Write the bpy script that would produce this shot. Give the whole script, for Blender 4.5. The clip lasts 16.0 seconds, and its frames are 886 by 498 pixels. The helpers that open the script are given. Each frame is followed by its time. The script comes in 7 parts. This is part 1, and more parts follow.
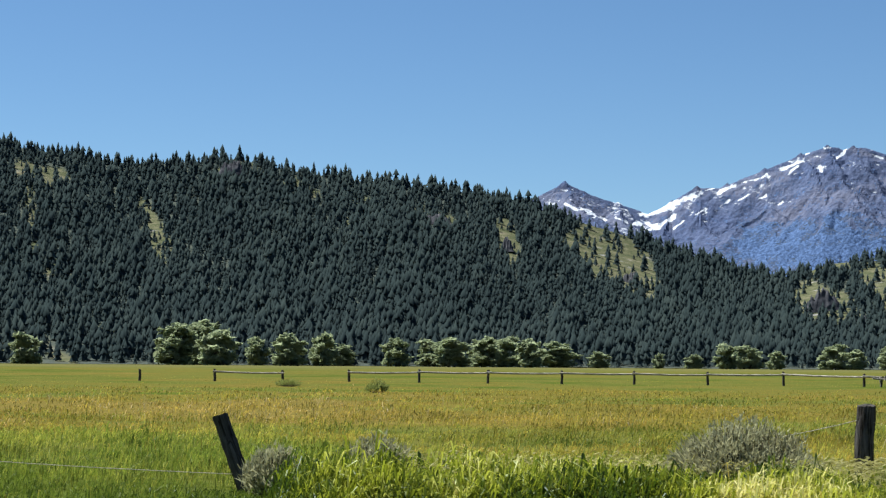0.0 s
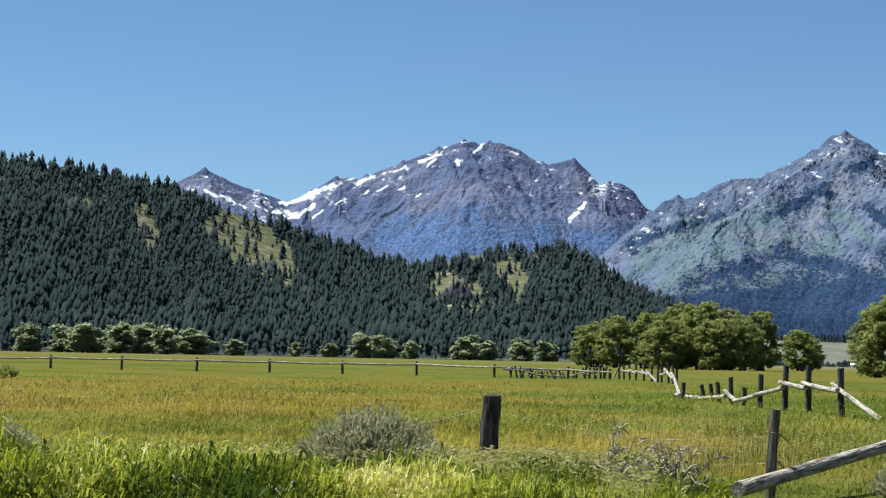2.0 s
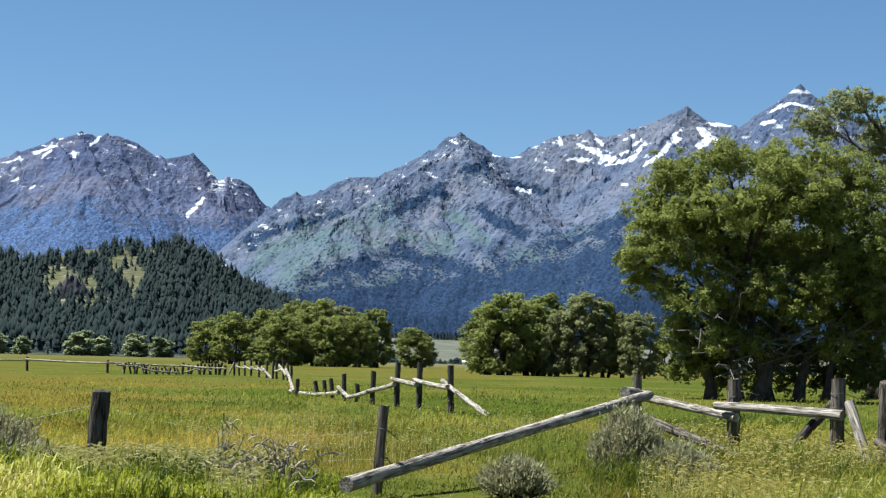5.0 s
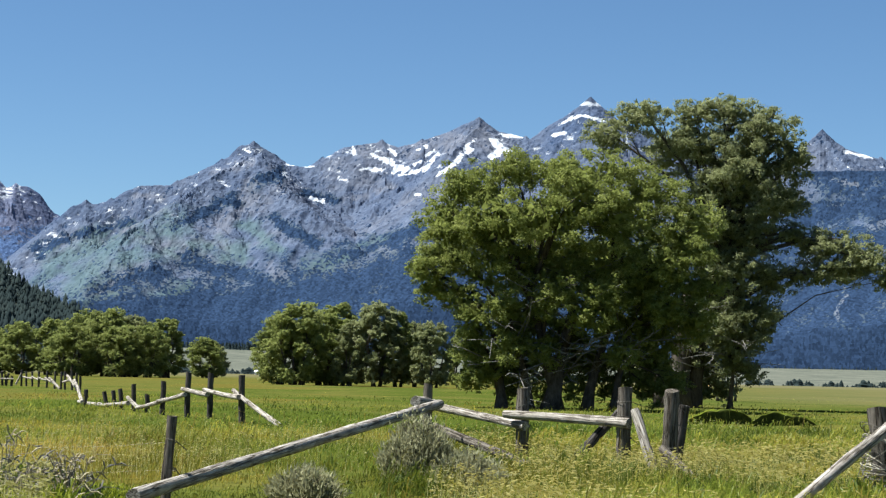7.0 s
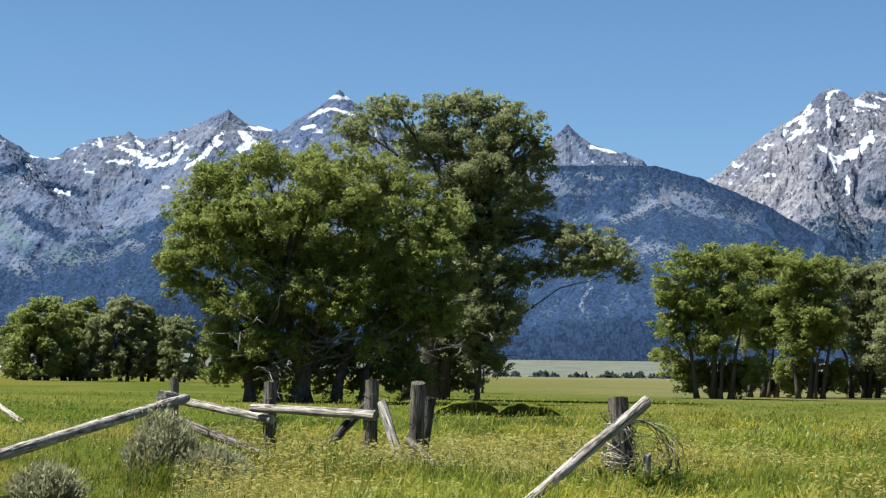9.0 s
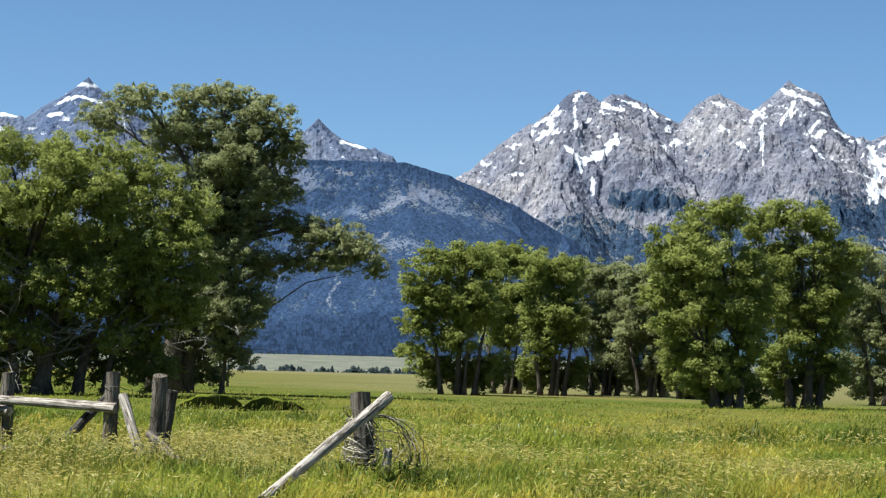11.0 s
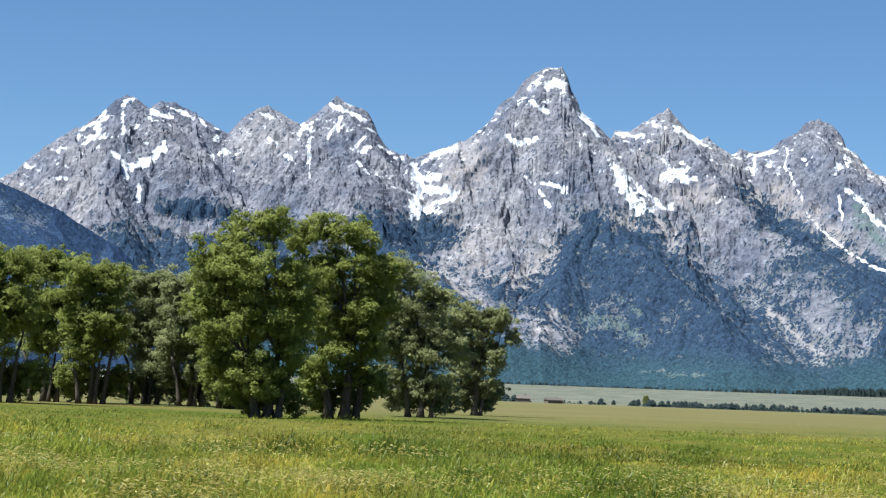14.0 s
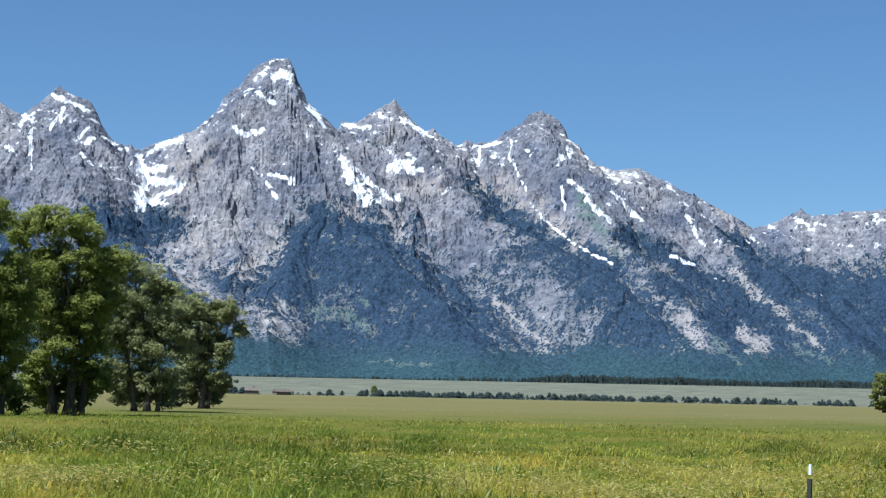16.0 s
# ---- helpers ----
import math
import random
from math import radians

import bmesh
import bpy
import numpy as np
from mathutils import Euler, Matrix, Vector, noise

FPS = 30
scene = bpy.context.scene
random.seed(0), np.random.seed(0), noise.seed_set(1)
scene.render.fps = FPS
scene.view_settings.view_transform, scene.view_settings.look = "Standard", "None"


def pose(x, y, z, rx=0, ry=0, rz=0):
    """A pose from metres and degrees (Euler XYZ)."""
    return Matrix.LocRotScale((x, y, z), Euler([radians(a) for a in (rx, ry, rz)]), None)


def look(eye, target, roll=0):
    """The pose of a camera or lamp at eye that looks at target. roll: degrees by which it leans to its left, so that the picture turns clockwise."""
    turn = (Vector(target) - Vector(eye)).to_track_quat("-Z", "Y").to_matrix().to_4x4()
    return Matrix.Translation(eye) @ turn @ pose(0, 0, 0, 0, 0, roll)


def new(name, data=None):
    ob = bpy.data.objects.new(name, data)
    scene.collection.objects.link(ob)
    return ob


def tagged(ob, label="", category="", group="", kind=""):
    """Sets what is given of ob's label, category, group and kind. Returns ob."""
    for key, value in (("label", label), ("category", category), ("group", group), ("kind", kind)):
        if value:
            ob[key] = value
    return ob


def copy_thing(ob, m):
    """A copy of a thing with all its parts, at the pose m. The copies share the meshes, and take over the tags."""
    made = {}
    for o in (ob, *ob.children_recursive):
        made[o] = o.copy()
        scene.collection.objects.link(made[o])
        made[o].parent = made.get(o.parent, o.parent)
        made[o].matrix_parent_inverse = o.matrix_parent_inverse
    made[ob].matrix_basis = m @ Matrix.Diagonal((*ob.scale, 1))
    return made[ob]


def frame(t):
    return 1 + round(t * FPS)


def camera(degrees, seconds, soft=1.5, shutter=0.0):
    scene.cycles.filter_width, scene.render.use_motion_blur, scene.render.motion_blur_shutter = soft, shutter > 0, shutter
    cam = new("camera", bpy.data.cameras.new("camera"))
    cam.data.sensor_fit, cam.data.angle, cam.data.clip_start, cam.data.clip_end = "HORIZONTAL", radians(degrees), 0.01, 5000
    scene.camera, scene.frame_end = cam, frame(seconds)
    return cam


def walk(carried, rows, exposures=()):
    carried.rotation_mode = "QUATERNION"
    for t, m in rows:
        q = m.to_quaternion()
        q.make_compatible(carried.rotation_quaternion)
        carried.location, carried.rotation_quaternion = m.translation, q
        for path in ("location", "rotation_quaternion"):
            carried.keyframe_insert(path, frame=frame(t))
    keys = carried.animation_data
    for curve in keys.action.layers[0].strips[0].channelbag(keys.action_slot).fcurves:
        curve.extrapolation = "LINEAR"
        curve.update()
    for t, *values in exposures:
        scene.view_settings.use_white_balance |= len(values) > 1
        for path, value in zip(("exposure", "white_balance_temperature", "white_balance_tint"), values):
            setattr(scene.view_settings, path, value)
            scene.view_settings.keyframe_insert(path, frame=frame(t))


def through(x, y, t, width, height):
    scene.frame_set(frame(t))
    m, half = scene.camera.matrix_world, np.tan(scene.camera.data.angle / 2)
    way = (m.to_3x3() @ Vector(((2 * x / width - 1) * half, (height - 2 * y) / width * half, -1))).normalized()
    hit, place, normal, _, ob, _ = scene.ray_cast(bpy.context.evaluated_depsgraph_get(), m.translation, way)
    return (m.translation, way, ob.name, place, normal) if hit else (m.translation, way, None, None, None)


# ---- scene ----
# The camera stands at one spot in the meadow and is turned to the right at arm's length.
EYE = 1.6
ARM = 0.32
cam = camera(25.09, 16.0, soft=1.3)
TURN = [
    (0.0, 0.000, 3.317, 0.440), (0.5, 2.547, 3.296, 0.923), (1.0, 5.244, 3.339, 1.223), (1.5, 8.150, 3.099, 1.139),
    (2.0, 10.388, 3.109, 1.123), (2.5, 12.176, 3.264, 0.998), (3.0, 13.882, 3.357, 0.525), (3.5, 16.046, 3.532, 0.964),
    (4.0, 18.273, 3.392, 0.771), (4.2, 19.330, 3.196, 0.877), (6.3, 23.638, 3.503, 1.455), (6.5, 24.709, 3.396, 1.288),
    (7.0, 27.321, 3.655, 1.232), (7.5, 29.644, 3.964, 0.657), (8.0, 31.565, 3.331, 0.508), (8.5, 33.126, 3.244, 0.322),
    (8.7, 33.666, 3.373, 0.492), (10.8, 41.025, 3.744, 1.358), (11.0, 41.784, 3.561, 1.422), (11.5, 44.115, 3.289, 1.397),
    (12.0, 46.563, 3.316, 1.456), (12.5, 48.429, 3.534, 1.849), (13.0, 50.724, 3.473, 2.063), (13.5, 53.065, 3.709, 2.166),
    (14.0, 54.830, 4.242, 2.155), (14.5, 56.384, 4.071, 1.693), (15.0, 58.776, 4.054, 1.144), (15.5, 61.048, 3.994, 1.312),
    (16.0, 62.683, 4.217, 1.184),
]


def stand(az, pitch, lean):
    a, e = radians(az), radians(pitch)
    eye = Vector((ARM * math.sin(a), ARM * math.cos(a), EYE))
    way = Vector((math.sin(a) * math.cos(e), math.cos(a) * math.cos(e), math.sin(e)))
    return look(eye, eye + way, lean)


walk(cam, [(t, stand(az, pitch, lean)) for t, az, pitch, lean in TURN], [(0.0, 1.10, 5650, 6), (4.0, 1.14, 5650, 6), (8.0, 1.2, 5680, 6), (11.5, 1.28, 5720, 6), (14.5, 1.15, 5450, 6), (15.5, 1.0, 5300, 6), (16.0, 1.0, 5300, 6)])

# ---- sky and sun ----
SUN_AZ, SUN_EL = -64.0, 60.0
world = bpy.data.worlds.new("sky")
scene.world = world
world.use_nodes = True
wn = world.node_tree.nodes
sky = wn.new("ShaderNodeTexSky")
sky.sky_type = "NISHITA"
sky.sun_disc = False
sky.sun_elevation = radians(SUN_EL)
sky.sun_rotation = radians(SUN_AZ)
sky.altitude = 2000
sky.air_density = 1.0
sky.dust_density = 0.15
sky.ozone_density = 3.0
clear = wn.new("ShaderNodeMix")
clear.data_type = "RGBA"
clear.blend_type = "MULTIPLY"
clear.inputs[0].default_value = 1.0
clear.inputs[7].default_value = (0.94, 0.995, 1.0, 1)
world.node_tree.links.new(sky.outputs[0], clear.inputs[6])
world.node_tree.links.new(clear.outputs[2], wn["Background"].inputs[0])
wn["Background"].inputs[1].default_value = 0.0447
sun = new("sun", bpy.data.lights.new("sun", "SUN"))
sun.data.energy = 5.0
sun.data.angle = radians(0.55)
sun.data.color = (1.0, 0.93, 0.81)
sa, se = radians(SUN_AZ), radians(SUN_EL)
sun.matrix_basis = look((500 * math.sin(sa) * math.cos(se), 500 * math.cos(sa) * math.cos(se), 500 * math.sin(se)), (0, 0, 0))

# ---- noise in numpy ----
RS = np.random.RandomState(7)
TABLE = RS.rand(256)
PERM = np.tile(RS.permutation(256), 2)


def vnoise(x, y, seed=0):
    x, y = np.asarray(x, float) + seed * 17.3, np.asarray(y, float) + seed * 9.1
    ix, iy = np.floor(x).astype(int), np.floor(y).astype(int)
    fx, fy = x - ix, y - iy
    fx, fy = fx * fx * (3 - 2 * fx), fy * fy * (3 - 2 * fy)

    def h(a, b):
        return TABLE[PERM[(PERM[a & 255] + b) & 255]]

    top = h(ix, iy) * (1 - fx) + h(ix + 1, iy) * fx
    low = h(ix, iy + 1) * (1 - fx) + h(ix + 1, iy + 1) * fx
    return (top * (1 - fy) + low * fy) * 2 - 1


def fbm(x, y, octaves=4, seed=0, gain=0.5):
    out, amp, tot = 0.0, 1.0, 0.0
    for k in range(octaves):
        out = out + amp * vnoise(x * 2 ** k, y * 2 ** k, seed + k)
        tot += amp
        amp *= gain
    return out / tot


def ridged(x, y, octaves=5, seed=0, gain=0.55):
    out, amp, tot = 0.0, 1.0, 0.0
    for k in range(octaves):
        out = out + amp * (1 - 2 * np.abs(vnoise(x * 2 ** k, y * 2 ** k, seed + 3 * k)))
        tot += amp
        amp *= gain
    return out / tot


def smooth(a, b, x):
    t = np.clip((x - a) / (b - a), 0, 1)
    return t * t * (3 - 2 * t)


# ---- building helpers ----
def pol(az, d, z=0.0):
    a = radians(az)
    return Vector((d * math.sin(a), d * math.cos(a), z))


def mesh_of(name, verts, faces, mat, floats=(), soft=False):
    """A mesh from arrays of corners and faces of one size each, with float attributes by corner."""
    me = bpy.data.meshes.new(name)
    verts = np.asarray(verts, np.float32)
    faces = [np.asarray(f, np.int32) for f in (faces if isinstance(faces, list) else [faces]) if len(f)]
    me.vertices.add(len(verts))
    me.vertices.foreach_set("co", verts.ravel())
    loops = np.concatenate([f.ravel() for f in faces])
    sizes = np.concatenate([np.full(len(f), f.shape[1], np.int32) for f in faces])
    me.loops.add(len(loops))
    me.loops.foreach_set("vertex_index", loops)
    me.polygons.add(len(sizes))
    me.polygons.foreach_set("loop_start", np.concatenate([[0], np.cumsum(sizes)[:-1]]).astype(np.int32))
    me.polygons.foreach_set("loop_total", sizes)
    me.polygons.foreach_set("use_smooth", np.full(len(sizes), soft))
    for key, values in floats:
        at = me.attributes.new(key, "FLOAT", "POINT")
        at.data.foreach_set("value", np.asarray(values, np.float32).ravel())
    me.materials.append(mat)
    me.update(calc_edges=True)
    return me


def part_of(name, me, parent, label="", m=None):
    ob = new(name, me)
    ob.parent = parent
    if m is not None:
        ob.matrix_basis = m
    return tagged(ob, label)


def empty(name, place, label, category, group="", kind="", turn=0.0):
    ob = new(name)
    ob.empty_display_size = 0.2
    ob.matrix_basis = Matrix.Translation(place) @ Matrix.Rotation(turn, 4, "Z")
    return tagged(ob, label, category, group, kind)


def tube(points, radii, sides=8, rough=0.0, rng=random):
    """Corners and faces of a tapered round bar along points, closed at both ends."""
    verts, quads, caps = [], [], []
    pts = [Vector(p) for p in points]
    side = None
    for i, p in enumerate(pts):
        way = (pts[min(i + 1, len(pts) - 1)] - pts[max(i - 1, 0)]).normalized()
        if side is None:
            side = way.orthogonal().normalized()
        side = (side - way * side.dot(way)).normalized()
        up = way.cross(side)
        for k in range(sides):
            a = 2 * math.pi * k / sides
            r = radii[i] * (1 + rng.uniform(-rough, rough))
            verts.append(p + side * (r * math.cos(a)) + up * (r * math.sin(a)))
        if i:
            for k in range(sides):
                n = (k + 1) % sides
                quads.append(((i - 1) * sides + k, (i - 1) * sides + n, i * sides + n, i * sides + k))
    for i, flip in ((0, True), (len(pts) - 1, False)):
        verts.append(pts[i])
        c = len(verts) - 1
        for k in range(sides):
            a, b = i * sides + k, i * sides + (k + 1) % sides
            caps.append((b, a, c) if flip else (a, b, c))
    return verts, quads, caps


def joined(tubes):
    verts, quads, tris = [], [], []
    for v, q, c in tubes:
        n = len(verts)
        verts += [tuple(p) for p in v]
        quads += [tuple(i + n for i in f) for f in q]
        tris += [tuple(i + n for i in f) for f in c]
    return verts, [quads, tris]


# ---- materials ----
class Nodes:
    def __init__(self, name):
        self.mat = bpy.data.materials.new(name)
        self.mat.use_nodes = True
        self.t = self.mat.node_tree
        self.bsdf = self.t.nodes["Principled BSDF"]
        self.out = self.t.nodes["Material Output"]
        self.bsdf.inputs["Specular IOR Level"].default_value = 0.0
        self.bsdf.inputs["Roughness"].default_value = 0.85

    def node(self, kind, **values):
        n = self.t.nodes.new(kind)
        for k, v in values.items():
            n.inputs[k.replace("_", " ")].default_value = v
        return n

    def link(self, a, b):
        self.t.links.new(a, b)

    def pos(self, sx=1.0, sy=1.0, sz=1.0):
        g = self.t.nodes.new("ShaderNodeTexCoord")
        m = self.t.nodes.new("ShaderNodeMapping")
        m.inputs["Scale"].default_value = (sx, sy, sz)
        self.link(g.outputs["Object"], m.inputs["Vector"])
        return m.outputs[0]

    def noise(self, scale, detail=4.0, rough=0.55, vec=None, out=0):
        n = self.node("ShaderNodeTexNoise", Scale=scale, Detail=detail, Roughness=rough)
        self.link(vec if vec is not None else self.pos(), n.inputs["Vector"])
        return n.outputs[out]

    def cracks(self, scale, detail=5.0, vec=None):
        n = self.node("ShaderNodeTexNoise", Scale=scale, Detail=detail, Roughness=0.6)
        n.noise_type = "RIDGED_MULTIFRACTAL"
        n.normalize = True
        self.link(vec if vec is not None else self.pos(), n.inputs["Vector"])
        return n.outputs[0]

    def facets(self, scale, vec, wobble):
        """Angular blocks, each with a value of its own."""
        w = self.node("ShaderNodeTexNoise", Scale=scale * 1.6, Detail=4.0, Roughness=0.6)
        self.link(vec, w.inputs["Vector"])
        add = self.t.nodes.new("ShaderNodeVectorMath")
        add.operation = "MULTIPLY_ADD"
        self.link(w.outputs["Color"], add.inputs[0])
        add.inputs[1].default_value = (wobble / scale,) * 3
        self.link(vec, add.inputs[2])
        cell = self.node("ShaderNodeTexVoronoi", Scale=scale)
        self.link(add.outputs[0], cell.inputs["Vector"])
        sep = self.t.nodes.new("ShaderNodeSeparateColor")
        self.link(cell.outputs["Color"], sep.inputs[0])
        return sep.outputs[0]

    def attr(self, name):
        n = self.t.nodes.new("ShaderNodeAttribute")
        n.attribute_name = name
        return n.outputs["Fac"]

    def ramp(self, fac, stops):
        n = self.t.nodes.new("ShaderNodeValToRGB")
        e = n.color_ramp.elements
        while len(e) < len(stops):
            e.new(0.5)
        for el, (p, c) in zip(e, stops):
            el.position = p
            el.color = (*c, 1) if len(c) == 3 else c
        self.link(fac, n.inputs[0])
        return n.outputs[0]

    def mix(self, fac, a, b, kind="MIX"):
        n = self.t.nodes.new("ShaderNodeMix")
        n.data_type = "RGBA"
        n.blend_type = kind
        for v, s in ((fac, n.inputs[0]), (a, n.inputs[6]), (b, n.inputs[7])):
            if isinstance(v, (int, float)):
                s.default_value = v
            elif isinstance(v, tuple):
                s.default_value = (*v, 1)
            else:
                self.link(v, s)
        return n.outputs[2]

    def math(self, op, a, b=0.0, c=0.0, clamp=False):
        n = self.t.nodes.new("ShaderNodeMath")
        n.operation = op
        n.use_clamp = clamp
        for v, s in zip((a, b, c), n.inputs):
            if isinstance(v, (int, float)):
                s.default_value = v
            else:
                self.link(v, s)
        return n.outputs[0]

    def bump(self, height, strength, distance):
        n = self.node("ShaderNodeBump", Strength=strength, Distance=distance)
        self.link(height, n.inputs["Height"])
        self.link(n.outputs[0], self.bsdf.inputs["Normal"])

    def color(self, c):
        self.link(c, self.bsdf.inputs["Base Color"])
        return self.mat

    def leafy(self, c, through, gloss=0.0):
        """Thin leaves: part of the light goes through them."""
        d = self.t.nodes.new("ShaderNodeBsdfDiffuse")
        tr = self.t.nodes.new("ShaderNodeBsdfTranslucent")
        m = self.node("ShaderNodeMixShader", Fac=through)
        self.link(c, d.inputs[0])
        self.link(c, tr.inputs[0])
        self.link(d.outputs[0], m.inputs[1])
        self.link(tr.outputs[0], m.inputs[2])
        last = m.outputs[0]
        if gloss:
            g = self.node("ShaderNodeBsdfGlossy", Roughness=0.45)
            g.inputs[0].default_value = (0.8, 0.85, 0.9, 1)
            m2 = self.node("ShaderNodeMixShader", Fac=gloss)
            self.link(last, m2.inputs[1])
            self.link(g.outputs[0], m2.inputs[2])
            last = m2.outputs[0]
        self.link(last, self.out.inputs[0])
        return self.mat


def mountain_material(name, rock_a, rock_b, rock_c, forest, meadow, bump=1.0, hard=0.5, grain=0.5):
    n = Nodes(name)
    big = n.noise(0.006, 5, 0.6)
    fine = n.noise(0.05, 7, 0.75)
    grit = n.noise(0.22, 4, 0.7)
    streak = n.cracks(0.022, 6, n.pos(1, 1, 0.5))
    slab = n.cracks(0.1, 4, n.pos(1, 1, 0.8))
    rock = n.ramp(big, [(0.32, rock_a), (0.52, rock_b), (0.7, rock_c)])
    block = n.facets(0.05, n.pos(1, 1, 0.7), 0.5)
    chip = n.facets(0.17, n.pos(1, 1, 0.8), 0.45)
    rock = n.mix(grain, rock, n.ramp(block, [(0.0, (0.6, 0.61, 0.65)), (0.5, (0.97, 0.97, 0.98)), (1.0, (1.38, 1.36, 1.32))]), "MULTIPLY")
    rock = n.mix(grain, rock, n.ramp(chip, [(0.0, (0.55, 0.56, 0.6)), (0.5, (0.98, 0.98, 0.98)), (1.0, (1.4, 1.38, 1.34))]), "MULTIPLY")
    rock = n.mix(grain * 0.6, rock, n.ramp(fine, [(0.34, (0.6, 0.61, 0.65)), (0.5, (0.95, 0.95, 0.97)), (0.68, (1.3, 1.29, 1.25))]), "MULTIPLY")
    rock = n.mix(grain * 0.5, rock, n.ramp(grit, [(0.36, (0.62, 0.63, 0.66)), (0.52, (1.0, 1.0, 1.0)), (0.66, (1.25, 1.24, 1.22))]), "MULTIPLY")
    rock = n.mix(hard, rock, n.ramp(streak, [(0.02, (0.45, 0.46, 0.52)), (0.09, (1.0, 1.0, 1.02)), (0.26, (1.6, 1.58, 1.54))]), "MULTIPLY")
    rock = n.mix(hard, rock, n.ramp(slab, [(0.02, (0.5, 0.51, 0.55)), (0.09, (1.05, 1.05, 1.06)), (0.26, (1.65, 1.63, 1.58))]), "MULTIPLY")
    bed = n.noise(0.03, 6, 0.72, n.pos(0.6, 0.6, 5.0))
    splinter = n.facets(0.42, n.pos(1, 1, 1.3), 0.4)
    rock = n.mix(grain * 0.8, rock, n.ramp(bed, [(0.38, (0.62, 0.63, 0.67)), (0.5, (0.98, 0.98, 0.99)), (0.6, (1.3, 1.28, 1.25))]), "MULTIPLY")
    rock = n.mix(grain * 0.55, rock, n.ramp(splinter, [(0.0, (0.55, 0.56, 0.6)), (0.5, (1.0, 1.0, 1.0)), (1.0, (1.45, 1.43, 1.38))]), "MULTIPLY")
    rock = n.mix(n.math("MULTIPLY", n.attr("scree"), 0.82), rock, n.mix(grit, tuple(1.12 * c for c in rock_b), tuple(c * q for c, q in zip(rock_c, (1.26, 1.15, 1.02)))))
    # meadow on gentler ground, and the teal cover of the foot
    mead = n.mix(n.noise(0.06, 5), meadow, tuple(c * 1.6 for c in meadow))
    rock = n.mix(n.math("MULTIPLY", n.attr("meadow"), 0.62), rock, mead)
    # single trees, closer together towards the foot
    cell = n.node("ShaderNodeTexVoronoi", Scale=0.2)
    n.link(n.pos(1.35, 1.35, 0.5), cell.inputs["Vector"])
    sep = n.t.nodes.new("ShaderNodeSeparateColor")
    n.link(cell.outputs["Color"], sep.inputs[0])
    rnd = n.math("ADD", n.math("MULTIPLY", sep.outputs[0], 0.75), n.math("MULTIPLY", n.noise(0.04, 6, 0.7), 1.3))
    rnd = n.math("SUBTRACT", rnd, 0.68)
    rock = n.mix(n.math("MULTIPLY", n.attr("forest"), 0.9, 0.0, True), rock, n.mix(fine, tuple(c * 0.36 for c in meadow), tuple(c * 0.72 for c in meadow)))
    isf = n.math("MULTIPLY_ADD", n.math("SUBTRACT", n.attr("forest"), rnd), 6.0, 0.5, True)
    # low woods: the foot's teal haze is put into their colour
    hazed_forest_low = (forest[0] * 1.15, forest[1] * 1.34, forest[2] * 0.98)
    wood = n.mix(n.attr("foot"), n.mix(sep.outputs[1], tuple(c * 0.95 for c in forest), tuple(c * 2.0 for c in forest)), n.mix(sep.outputs[1], tuple(c * 1.0 for c in hazed_forest_low), tuple(c * 1.8 for c in hazed_forest_low)))
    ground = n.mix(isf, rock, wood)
    ragged = n.math("ADD", n.attr("snow"), n.math("MULTIPLY", n.math("SUBTRACT", n.noise(0.12, 6, 0.7), 0.5), 1.6))
    iss = n.math("MULTIPLY_ADD", ragged, 3.5, -0.7, True)
    full = n.mix(iss, ground, n.mix(fine, (0.52, 0.54, 0.58), (0.74, 0.74, 0.76)))
    h = n.math("ADD", n.math("MULTIPLY", streak, 1.0), n.math("MULTIPLY", slab, 0.5))
    h = n.math("ADD", h, n.math("MULTIPLY", grit, 0.2))
    h = n.math("ADD", h, n.math("ADD", n.math("MULTIPLY", block, 0.6), n.math("ADD", n.math("MULTIPLY", chip, 0.45), n.math("MULTIPLY", bed, 0.6))))
    n.bump(n.math("MULTIPLY", h, n.math("SUBTRACT", 1.0, n.math("MULTIPLY", iss, 0.8))), 0.7 * bump, 14.0)
    return n.color(full)


# blue aerial haze is put into the colours of these mountain materials
HAZED_GRANITE = mountain_material("granite", (0.104, 0.115, 0.154), (0.186, 0.185, 0.208), (0.290, 0.274, 0.274), (0.0175, 0.0285, 0.048), (0.056, 0.090, 0.080), 0.62, 0.22, 0.36)
# middle distance: bluer and flatter, its haze painted into rock and woods
HAZED_SLATE = mountain_material("hazed_slate_rock", (0.072, 0.096, 0.155), (0.103, 0.124, 0.176), (0.150, 0.158, 0.190), (0.016, 0.027, 0.052), (0.067, 0.102, 0.098), 0.36, 0.12, 0.25)
# farthest: painted haze brings woods and rock close to one blue
HAZED_FARROCK = mountain_material("hazed_far_rock", (0.072, 0.090, 0.156), (0.096, 0.114, 0.180), (0.136, 0.142, 0.194), (0.046, 0.070, 0.132), (0.07, 0.105, 0.135), 0.5, 0.15, 0.35)


